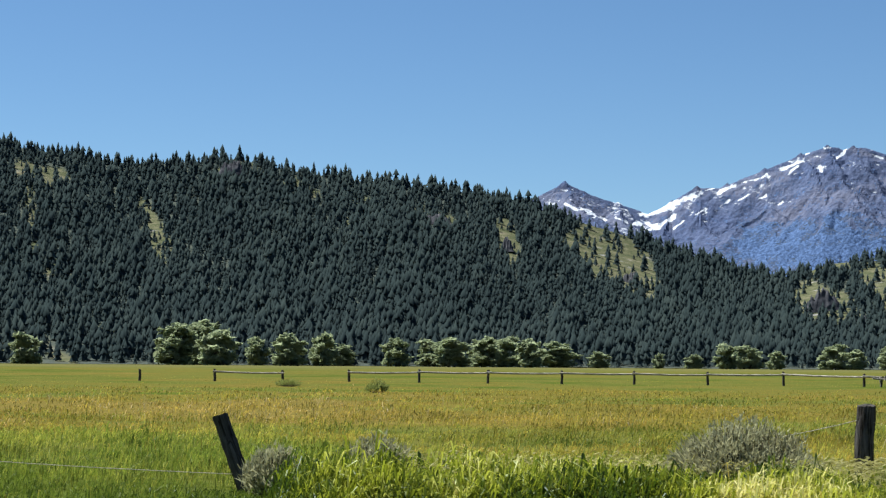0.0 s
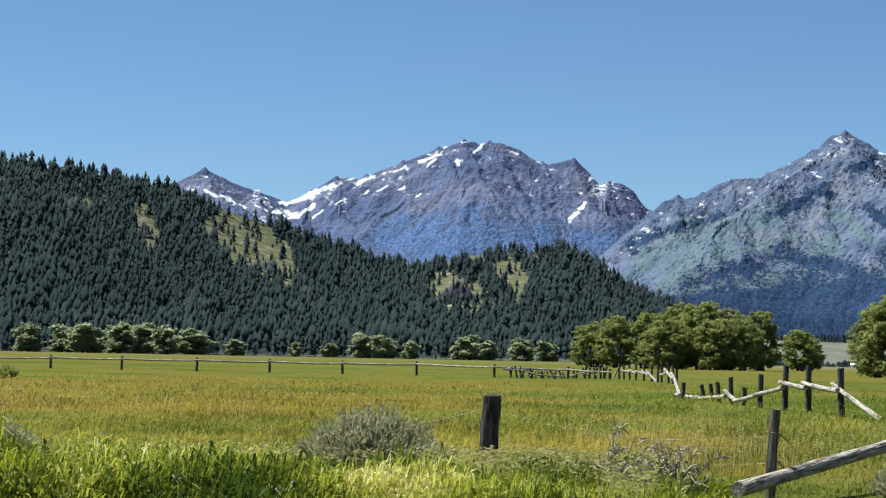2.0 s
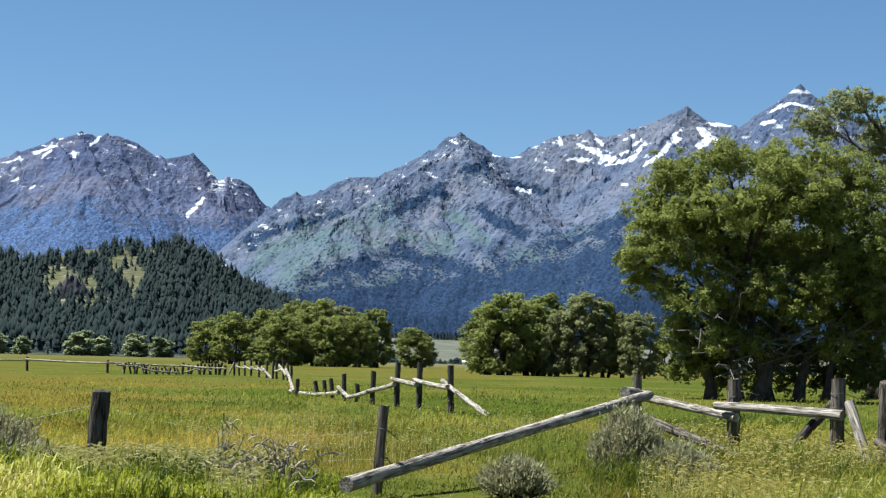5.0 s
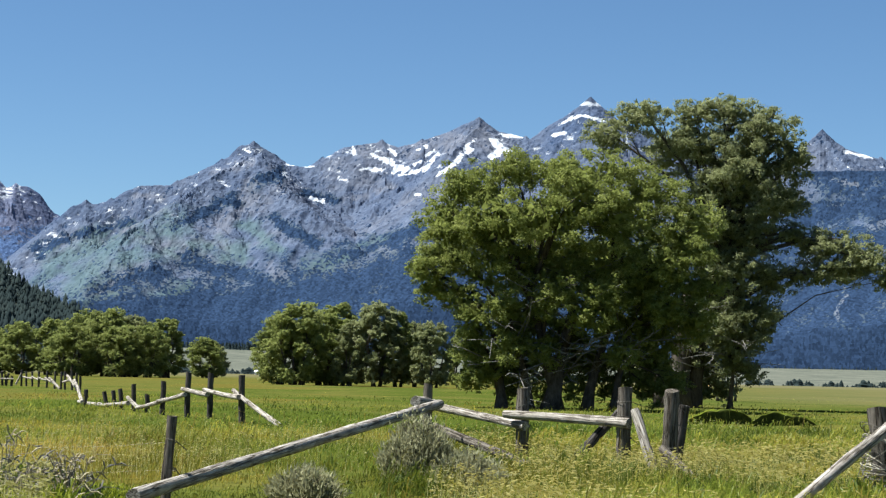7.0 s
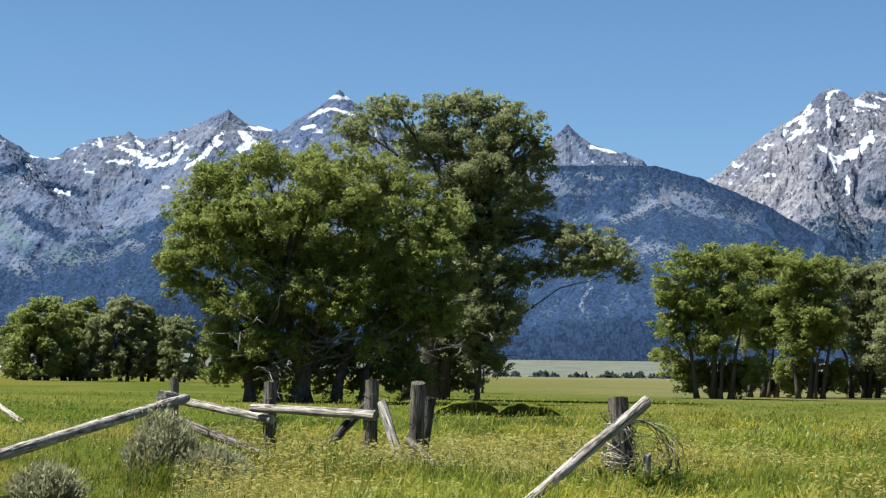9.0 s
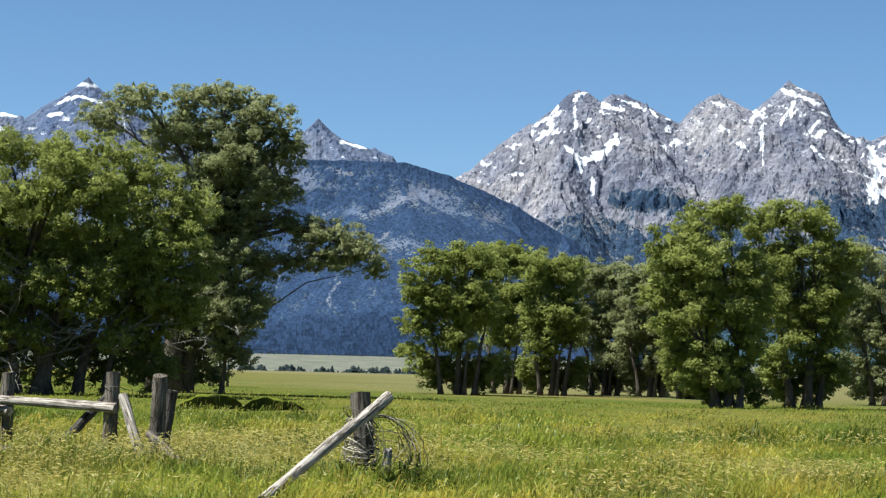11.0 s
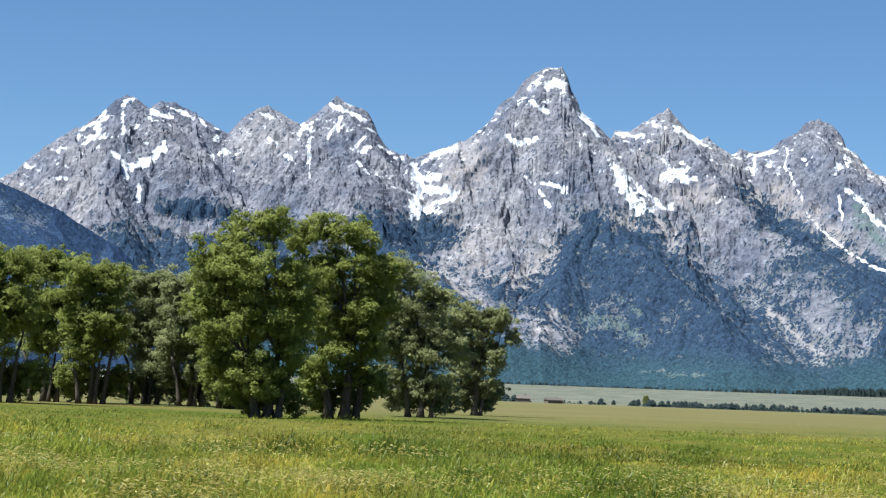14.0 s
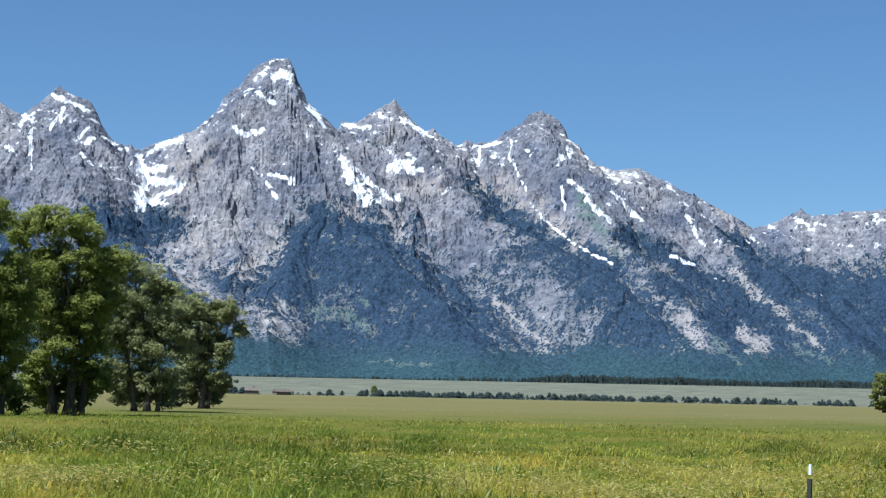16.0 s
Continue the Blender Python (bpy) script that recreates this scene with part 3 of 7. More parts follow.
    F = np.clip(np.maximum(F, 1.25 * (1 - smooth(0.9, 1.7, EL + 0.5 * edge)) * (line > 0)), 0, 1.3)
    rag = fbm(U / 20, V / 14, 4, seed + 31)
    SN = np.clip(0.84 - 0.8 * strokes(near_a, near_e, snow) ** 1.5 + 0.6 * rag + 0.32 * hollow, -1, 1.1)
    if flecks:
        SN = np.maximum(SN, flecks * (1.9 * fbm((U - 0.5 * V) / 26, (V + 0.35 * U) / 9, 3, seed + 41) - 0.7 + 0.35 * hollow + 0.5 * smooth(-1.6, -0.3, EL - top[None]) - 2 * (1 - smooth(-1.8, -1.2, EL - top[None]))))
    M = np.clip(1.2 - 0.7 * strokes(wide_a, wide_e, meadow) + 0.5 * edge + 0.8 * fine, 0, 1)
    # cover at the foot, carrying its teal haze in the meadow colour
    FM = foot * (1 - smooth(0.8, 1.4, EL + 0.25 * edge)) * np.clip(0.6 + 2.2 * fbm(U / 130, V / 14, 4, seed + 27) + 0.3 * fine, 0, 1)
    SC = np.clip(1.05 - 0.75 * strokes(near_a + 0.5 * (wide_a - A), near_e + 0.5 * (wide_e - EL), scree) + 0.4 * edge + 1.0 * fine + 0.3 * hollow, 0, 1)
    F = F * (1 - 0.6 * M) * (1 - 0.8 * SC) * (1 - 0.45 * FM)
    M = np.maximum(M, FM)
    # how far up the painted teal haze reaches into the woods
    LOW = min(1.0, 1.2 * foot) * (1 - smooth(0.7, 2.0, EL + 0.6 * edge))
    # the far side falls away again
    for out, low in ((40.0, 35.0), (110.0, 120.0), (200.0, 260.0)):
        R, A, Z = np.vstack([R, R[rows - 1:rows] + out]), np.vstack([A, A[:1]]), np.vstack([Z, Z[rows - 1:rows] - low])
        SN, F, M, SC, LOW = [np.vstack([q, q[rows - 1:rows]]) for q in (SN, F, M, SC, LOW)]
    X, Y = R * np.sin(np.radians(A)), R * np.cos(np.radians(A))
    nr, na = A.shape
    idx = np.arange(nr * na).reshape(nr, na)
    quads = np.stack([idx[:-1, :-1], idx[:-1, 1:], idx[1:, 1:], idx[1:, :-1]], -1).reshape(-1, 4)
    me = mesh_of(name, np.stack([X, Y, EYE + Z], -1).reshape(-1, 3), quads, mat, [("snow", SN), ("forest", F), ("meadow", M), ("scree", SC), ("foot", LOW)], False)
    return tagged(new(name, me), label, "mountain", kind="structure")


# where snow, woods, scree, grass and bare slabs lie on the mountain sides, as strokes
PEAK_SNOW = [(0.163, 57.41, 9.08, 58.17, 9.11), (0.081, 57.56, 9.44, 58.0, 9.59), (0.065, 57.12, 8.95, 57.53, 9.31), (0.098, 57.21, 8.58, 57.69, 8.32), (0.114, 56.51, 7.59, 56.94, 7.34, 57.42, 7.51), (0.081, 58.82, 8.07, 59.24, 7.63), (0.049, 58.69, 8.13, 59.18, 7.95), (0.065, 57.13, 6.4, 57.46, 6.18, 57.86, 5.58), (0.081, 57.65, 6.22, 58.3, 6.13), (0.049, 58.18, 5.99, 58.44, 5.9), (0.049, 58.0, 6.55, 58.33, 6.43), (0.13, 54.15, 6.71, 54.47, 6.92, 55.1, 7.2), (0.211, 53.85, 6.51, 54.08, 5.91, 53.94, 5.26), (0.146, 54.18, 5.91, 55.27, 5.92), (0.098, 54.48, 5.54, 55.14, 5.75), (0.13, 54.03, 5.42, 54.8, 5.29), (0.114, 54.0, 6.29, 54.65, 6.28)]
PEAK_SNOW += [(0.081, 60.77, 8.04, 61.1, 7.93), (0.114, 61.28, 7.97, 62.06, 7.58), (0.098, 59.65, 7.75, 60.25, 7.62), (0.049, 60.84, 7.15, 61.25, 6.87), (0.228, 59.74, 6.7, 60.2, 5.97, 60.5, 5.52), (0.114, 60.44, 5.52, 61.31, 5.67), (0.163, 61.1, 6.51, 61.95, 6.49), (0.13, 61.29, 6.67, 61.75, 6.72), (0.081, 60.29, 6.26, 61.12, 5.66), (0.049, 62.5, 5.76, 62.94, 6.03), (0.049, 62.88, 7.32, 63.14, 7.2), (0.065, 63.7, 7.15, 64.29, 7.35), (0.049, 63.67, 7.15, 63.65, 6.69), (0.049, 64.66, 6.74, 64.83, 6.35, 65.06, 5.95), (0.041, 64.6, 7.36, 64.53, 6.87, 64.73, 6.68), (0.065, 65.36, 7.82, 65.59, 7.6), (0.081, 65.96, 6.86, 66.32, 7.06)]
PEAK_SNOW += [(0.065, 65.92, 6.69, 66.2, 7.18), (0.098, 66.22, 6.28, 66.83, 5.83), (0.098, 66.8, 5.7, 67.44, 5.14), (0.049, 66.07, 6.08, 66.18, 5.4), (0.065, 67.47, 5.97, 67.74, 5.81), (0.114, 67.79, 5.75, 68.05, 5.46, 68.36, 5.15), (0.057, 69.65, 5.25, 70.17, 4.42), (0.081, 69.29, 4.13, 69.87, 3.85), (0.049, 70.47, 3.47, 70.76, 3.44), (0.049, 65.53, 5.16, 66.52, 4.37, 67.57, 3.9), (0.033, 65.04, 5.74, 65.57, 5.16), (0.081, 50.66, 7.65, 50.92, 7.47), (0.081, 51.52, 8.26, 51.88, 8.12), (0.081, 52.0, 8.03, 52.42, 7.86), (0.065, 51.86, 7.77, 51.55, 7.4), (0.065, 52.83, 7.17, 53.19, 6.93), (0.033, 50.79, 7.11, 50.83, 6.51), (0.065, 52.36, 6.9, 52.61, 7.1)]
PEAK_SNOW += [(0.065, 52.29, 6.64, 52.54, 6.33), (0.049, 50.32, 6.71, 50.48, 6.51), (0.081, 45.49, 8.04, 45.88, 8.19), (0.065, 45.48, 7.98, 45.55, 7.17, 45.72, 6.6), (0.098, 44.97, 7.73, 44.72, 7.23, 44.99, 6.95), (0.081, 44.39, 7.18, 45.04, 7.54), (0.098, 46.32, 7.81, 46.85, 7.62), (0.081, 45.69, 7.23, 45.88, 7.35), (0.065, 45.15, 6.61, 45.53, 6.4), (0.146, 45.64, 6.11, 46.31, 6.37, 46.71, 6.84), (0.098, 45.56, 6.37, 45.68, 5.92), (0.065, 46.03, 5.22, 46.07, 5.78), (0.065, 43.75, 5.72, 44.0, 5.74), (0.049, 43.77, 6.6, 43.97, 6.58), (0.049, 44.6, 6.9, 44.41, 6.78), (0.065, 49.67, 7.2, 49.91, 7.1), (0.065, 48.07, 7.11, 48.21, 7.03)]
PEAK_SNOW += [(0.065, 48.27, 6.68, 48.41, 6.8), (0.065, 50.84, 7.44, 50.9, 7.72), (0.041, 50.85, 7.26, 50.89, 6.15), (0.049, 50.2, 6.75, 50.37, 6.53), (0.081, 51.43, 8.27, 51.97, 8.0, 52.56, 7.87), (0.065, 51.74, 7.91, 51.4, 7.3), (0.065, 52.15, 7.0, 52.48, 7.45), (0.049, 47.64, 7.67, 47.9, 7.44), (0.065, 47.08, 7.89, 47.4, 7.71)]
PEAK_SCREE = [(0.211, 59.62, 5.33, 60.48, 5.16, 61.3, 4.92, 61.5, 4.57), (0.228, 61.52, 5.96, 62.45, 6.02), (0.276, 63.72, 6.01, 65.37, 5.39, 66.39, 4.43), (0.423, 55.26, 6.22, 55.59, 6.83), (0.325, 57.98, 4.15, 56.87, 3.38), (0.228, 55.44, 4.41, 56.21, 3.56), (0.228, 64.21, 6.38, 64.9, 5.87), (0.211, 69.46, 2.41, 70.17, 1.58), (0.179, 71.19, 1.95, 71.78, 1.45), (0.179, 70.87, 4.94, 72.18, 4.59), (0.13, 72.64, 2.13, 73.47, 1.63), (0.13, 71.04, 3.72, 72.52, 2.42), (0.163, 54.05, 3.85, 56.33, 2.46), (0.195, 69.9, 6.12, 70.87, 5.0), (0.098, 64.12, 2.64, 65.6, 1.61)]
PEAK_WOODS = [(0.423, 58.89, 4.92, 60.32, 4.9, 61.64, 4.21, 62.97, 3.07, 63.9, 2.06), (0.39, 59.02, 4.77, 58.39, 3.94, 57.86, 3.07), (0.683, 61.16, 3.71, 62.42, 2.2), (0.325, 64.23, 5.37, 65.54, 4.74, 66.85, 4.06, 68.16, 3.11, 69.46, 2.0, 70.46, 1.2), (0.26, 67.98, 4.65, 69.28, 4.15, 70.41, 3.35, 71.77, 2.36), (0.325, 71.04, 4.42, 72.94, 4.5, 75.22, 3.72), (0.26, 71.36, 3.8, 73.27, 3.1, 75.23, 2.01), (0.325, 53.23, 4.66, 55.02, 4.65), (0.488, 53.19, 3.5, 55.41, 2.36), (0.325, 56.4, 2.91, 57.83, 2.14), (0.39, 53.17, 4.11, 54.62, 3.51), (0.179, 53.23, 4.75, 54.7, 4.64), (0.455, 55.36, 2.76, 56.93, 1.42), (0.228, 66.36, 4.46, 67.67, 3.83)]
PEAK_WOODS += [(0.488, 59.1, 1.8, 63.97, 1.46), (0.553, 54.93, 1.1, 64.63, 1.15, 72.65, 1.05), (0.195, 63.72, 6.04, 65.05, 5.17), (0.358, 70.26, 2.42, 71.54, 1.15), (0.293, 72.64, 3.09, 75.23, 1.85), (0.488, 45.6, 3.94, 48.04, 3.71, 50.31, 4.13), (0.195, 47.01, 5.13, 48.65, 4.88), (0.325, 52.57, 4.85, 54.38, 4.26)]
PEAK_SLABS = [(0.553, 62.78, 4.4, 64.28, 2.56, 65.68, 1.61), (0.553, 64.1, 3.61, 66.32, 1.83), (0.423, 56.98, 2.48, 58.13, 1.73), (0.228, 54.38, 3.54, 56.37, 2.46), (0.293, 69.46, 2.41, 70.43, 1.54), (0.195, 71.22, 2.03, 71.78, 1.45), (0.228, 68.16, 3.36, 69.14, 2.4)]
PEAK_MEADOW = [(0.114, 59.88, 2.81, 60.37, 2.56), (0.195, 59.08, 2.45, 60.39, 1.91), (0.065, 60.41, 0.94, 62.69, 0.97), (0.081, 72.49, 1.55, 73.75, 1.1), (0.163, 66.5, 5.6, 67.66, 4.32), (0.13, 70.58, 1.78, 71.07, 1.15)]
SHOULDER_WOODS = [(0.39, 38.07, 5.91, 40.36, 5.82, 42.82, 5.31, 44.64, 3.89, 45.38, 3.5), (0.325, 37.14, 4.42, 39.39, 5.14, 40.36, 5.49), (0.65, 36.91, 1.18, 40.48, 1.11), (0.358, 38.14, 3.64, 40.76, 2.9), (0.228, 42.82, 5.07, 44.65, 3.64)]
SHOULDER_SLABS = [(0.26, 40.37, 5.25, 42.84, 4.5), (0.146, 39.44, 3.65, 41.07, 3.56), (0.098, 39.09, 4.48, 40.38, 4.84), (0.098, 37.48, 3.79, 38.16, 2.83)]
SHOULDER_SCREE = [(0.098, 38.37, 5.82, 38.92, 5.71), (0.049, 38.32, 5.01, 38.62, 5.05), (0.065, 38.68, 2.81, 38.55, 1.79), (0.049, 39.6, 3.76, 40.24, 3.99), (0.049, 40.53, 5.33, 40.95, 5.1)]
MIDDLE_SNOW = [(0.065, 24.84, 5.9, 25.58, 5.9), (0.098, 25.56, 6.22, 26.13, 5.9, 26.64, 6.15), (0.065, 25.64, 6.64, 25.9, 6.31), (0.049, 26.0, 5.74, 26.61, 5.9), (0.081, 26.69, 5.9, 27.12, 6.38), (0.098, 27.47, 6.04, 28.06, 6.53), (0.114, 28.67, 6.78, 28.93, 6.53, 28.64, 6.3), (0.049, 28.94, 6.97, 29.16, 6.91), (0.065, 25.19, 6.35, 25.45, 6.19), (0.049, 27.75, 6.44, 28.13, 6.79), (0.065, 24.2, 5.59, 24.49, 5.54), (0.065, 23.47, 5.05, 23.83, 4.92), (0.049, 26.45, 5.21, 26.63, 5.22), (0.033, 22.71, 5.97, 23.58, 5.92), (0.049, 21.5, 6.37, 21.69, 6.3), (0.065, 27.09, 5.73, 27.34, 5.96), (0.049, 26.54, 6.51, 26.8, 6.6), (0.049, 27.21, 7.11, 27.34, 7.02)]
MIDDLE_SNOW += [(0.065, 25.9, 6.03, 25.81, 5.8), (0.049, 26.77, 6.35, 27.02, 6.5), (0.049, 24.64, 6.54, 24.71, 6.31), (0.098, 31.17, 7.92, 31.77, 7.9), (0.065, 31.34, 7.54, 31.85, 7.42), (0.049, 30.61, 7.3, 31.26, 7.55), (0.065, 30.45, 6.98, 30.78, 7.06), (0.081, 29.15, 6.96, 29.54, 6.96), (0.065, 38.73, 6.58, 39.51, 6.39), (0.049, 28.63, 6.82, 29.24, 6.5), (0.114, 28.76, 6.79, 29.16, 6.44)]
MIDDLE_MEADOW = [(0.39, 16.76, 2.22, 17.27, 2.91, 18.53, 3.7, 19.7, 4.04), (0.325, 15.87, 2.69, 16.91, 3.19, 17.75, 3.73), (0.13, 18.91, 2.31, 20.04, 2.55), (0.228, 20.24, 3.43, 21.54, 3.41), (0.195, 23.41, 3.11, 24.25, 3.31), (0.228, 17.89, 2.92, 19.51, 3.42), (0.163, 21.78, 4.1, 22.44, 3.46), (0.13, 24.7, 3.63, 25.66, 3.96), (0.163, 16.93, 1.76, 18.23, 2.11)]
MIDDLE_SCREE = [(0.13, 20.62, 5.71, 21.76, 5.95), (0.26, 21.77, 5.23, 20.97, 4.06), (0.358, 25.16, 6.35, 26.61, 6.46, 27.88, 6.82), (0.13, 18.51, 5.2, 19.32, 5.37), (0.13, 20.24, 3.68, 21.14, 3.6), (0.163, 22.28, 2.97, 22.6, 2.73), (0.081, 19.17, 4.88, 18.51, 4.96), (0.098, 24.36, 5.09, 25.97, 5.41)]
MIDDLE_WOODS = [(0.716, 17.91, 1.7, 21.8, 1.91, 26.47, 2.2), (0.195, 19.84, 3.1, 21.22, 2.96, 22.77, 2.45), (0.228, 24.05, 3.34, 26.62, 4.1), (0.081, 17.25, 2.22, 19.36, 2.74), (0.13, 19.66, 4.16, 21.12, 4.9), (0.146, 15.93, 3.37, 18.2, 4.14), (0.114, 21.77, 5.23, 22.74, 5.73), (0.13, 22.43, 4.43, 23.57, 3.79), (0.114, 23.23, 5.24, 24.2, 5.01)]
LEFT_SNOW = [(0.098, 5.68, 4.33, 6.45, 4.61, 7.29, 4.88), (0.081, 6.61, 4.7, 7.42, 4.94), (0.065, 5.68, 4.17, 6.16, 3.95, 6.65, 4.3), (0.065, 7.86, 4.92, 8.36, 5.16), (0.049, 8.64, 5.24, 9.24, 5.43), (0.049, 7.93, 4.56, 8.21, 4.73), (0.049, 9.02, 4.78, 9.24, 4.85), (0.049, 9.75, 5.64, 10.26, 5.84), (0.065, 9.62, 5.62, 9.72, 5.67), (0.049, 9.83, 5.41, 10.1, 5.68), (0.065, 10.71, 5.69, 10.81, 5.52), (0.049, 10.36, 6.07, 10.57, 6.14), (0.081, 10.86, 6.2, 11.29, 6.27), (0.065, 11.25, 5.93, 11.49, 6.17), (0.049, 11.79, 6.24, 12.34, 6.14), (0.081, 13.99, 3.97, 14.46, 4.5), (0.049, 14.52, 5.12, 14.64, 5.28), (0.033, 9.61, 4.6, 9.71, 4.67)]
LEFT_SNOW += [(0.033, 8.49, 4.75, 8.81, 4.92), (0.033, 7.24, 4.35, 7.55, 4.48), (0.033, 6.63, 3.9, 6.93, 4.15), (0.065, 2.82, 4.96, 3.29, 5.19), (0.049, 3.67, 5.27, 4.19, 4.99), (0.065, 4.55, 4.88, 5.16, 4.64), (0.049, 3.96, 4.49, 4.68, 4.18), (0.098, 5.52, 4.09, 5.65, 4.04), (0.114, 5.83, 4.32, 6.42, 4.48, 7.19, 4.89), (0.065, 6.07, 3.99, 6.62, 4.25), (0.024, 7.23, 4.97, 8.03, 5.13), (0.049, 3.51, 4.65, 3.83, 4.46), (0.049, 4.97, 4.25, 5.29, 4.09)]
LEFT_SCREE = [(0.13, 8.01, 4.98, 10.86, 6.02), (0.163, 7.23, 4.79, 6.62, 4.14), (0.13, 11.66, 6.17, 12.8, 5.75), (0.098, 15.28, 3.53, 15.92, 3.78), (0.081, 11.21, 4.82, 12.65, 5.26), (0.13, 8.81, 4.92, 9.91, 5.35), (0.195, 3.02, 4.89, 5.13, 4.17), (0.13, 5.78, 4.01, 7.23, 4.65)]
LEFT_WOODS = [(0.488, 8.85, 3.24, 13.01, 3.32), (0.293, 14.31, 3.27, 15.93, 3.54), (0.163, 11.22, 4.26, 12.04, 3.63)]


mountain("mountain_left", "grey mountain with snow streaks under its summit ridge, tinted blue with painted haze", HAZED_FARROCK,
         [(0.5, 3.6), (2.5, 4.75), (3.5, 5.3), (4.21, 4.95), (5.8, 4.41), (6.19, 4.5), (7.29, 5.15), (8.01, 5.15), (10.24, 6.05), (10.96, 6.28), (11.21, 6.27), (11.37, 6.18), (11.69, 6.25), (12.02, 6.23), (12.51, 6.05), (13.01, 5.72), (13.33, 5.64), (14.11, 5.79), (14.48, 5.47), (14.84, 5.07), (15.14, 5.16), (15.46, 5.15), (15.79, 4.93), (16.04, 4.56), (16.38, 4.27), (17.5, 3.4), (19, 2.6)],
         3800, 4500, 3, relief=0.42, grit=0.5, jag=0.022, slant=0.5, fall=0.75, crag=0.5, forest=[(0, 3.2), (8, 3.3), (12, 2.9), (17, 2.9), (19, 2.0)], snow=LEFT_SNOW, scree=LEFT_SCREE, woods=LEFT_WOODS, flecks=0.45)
mountain("mountain_middle", "grey rocky mountain chain with green avalanche slopes and snow hollows", HAZED_SLATE,
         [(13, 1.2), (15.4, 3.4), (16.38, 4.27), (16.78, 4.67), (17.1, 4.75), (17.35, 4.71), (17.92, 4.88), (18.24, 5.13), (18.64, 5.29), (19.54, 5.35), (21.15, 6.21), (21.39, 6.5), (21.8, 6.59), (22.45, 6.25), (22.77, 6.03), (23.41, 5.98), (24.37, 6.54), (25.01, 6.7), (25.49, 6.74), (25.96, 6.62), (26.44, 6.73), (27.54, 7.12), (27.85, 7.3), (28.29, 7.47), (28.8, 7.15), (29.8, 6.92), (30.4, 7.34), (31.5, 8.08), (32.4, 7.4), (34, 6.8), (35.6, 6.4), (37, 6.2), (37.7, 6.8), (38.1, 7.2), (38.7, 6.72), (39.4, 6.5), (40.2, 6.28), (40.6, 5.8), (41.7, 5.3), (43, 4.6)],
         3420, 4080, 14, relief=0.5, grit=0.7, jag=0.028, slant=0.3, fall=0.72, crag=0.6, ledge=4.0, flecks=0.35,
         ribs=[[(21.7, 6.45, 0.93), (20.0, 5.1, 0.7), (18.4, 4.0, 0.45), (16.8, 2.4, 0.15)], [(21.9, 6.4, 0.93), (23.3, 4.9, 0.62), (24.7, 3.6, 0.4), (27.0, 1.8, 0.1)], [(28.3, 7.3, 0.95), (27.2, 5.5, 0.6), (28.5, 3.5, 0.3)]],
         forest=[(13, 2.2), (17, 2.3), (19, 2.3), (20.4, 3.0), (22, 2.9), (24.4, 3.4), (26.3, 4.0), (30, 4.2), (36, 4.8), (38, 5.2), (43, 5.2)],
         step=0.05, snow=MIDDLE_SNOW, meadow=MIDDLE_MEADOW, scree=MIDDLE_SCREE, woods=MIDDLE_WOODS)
mountain("mountain_shoulder", "forested mountain shoulder falling to the plain, tinted blue-green with painted haze", HAZED_SLATE,
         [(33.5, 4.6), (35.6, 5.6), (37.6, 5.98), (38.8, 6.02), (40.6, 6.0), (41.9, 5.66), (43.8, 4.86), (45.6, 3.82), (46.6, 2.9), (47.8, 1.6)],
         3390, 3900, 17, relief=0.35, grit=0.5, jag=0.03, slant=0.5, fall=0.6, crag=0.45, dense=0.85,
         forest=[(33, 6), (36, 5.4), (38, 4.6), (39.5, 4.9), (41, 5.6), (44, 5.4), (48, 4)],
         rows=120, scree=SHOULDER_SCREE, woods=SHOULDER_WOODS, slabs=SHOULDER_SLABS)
mountain("mountain_far_right", "distant rocky ridge with small snow patches", HAZED_GRANITE,
         [(69.0, 3.5), (70.5, 4.4), (71.7, 5.05), (72.4, 5.25), (72.9, 5.52), (73.2, 5.36), (73.7, 5.4), (74.5, 5.5), (75.3, 5.52), (77, 5.2), (80, 4.9), (84, 4.6)],
         4250, 4640, 29, relief=0.6, jag=0.06, forest=[(69, 4.2), (84, 3.9)], flecks=0.6,
         step=0.05, rows=90, snow=[(0.065, 72.76, 5.2, 73.1, 5.05), (0.06, 73.3, 5.1, 73.55, 5.05), (0.04, 74.9, 5.2, 75.2, 5.15)])
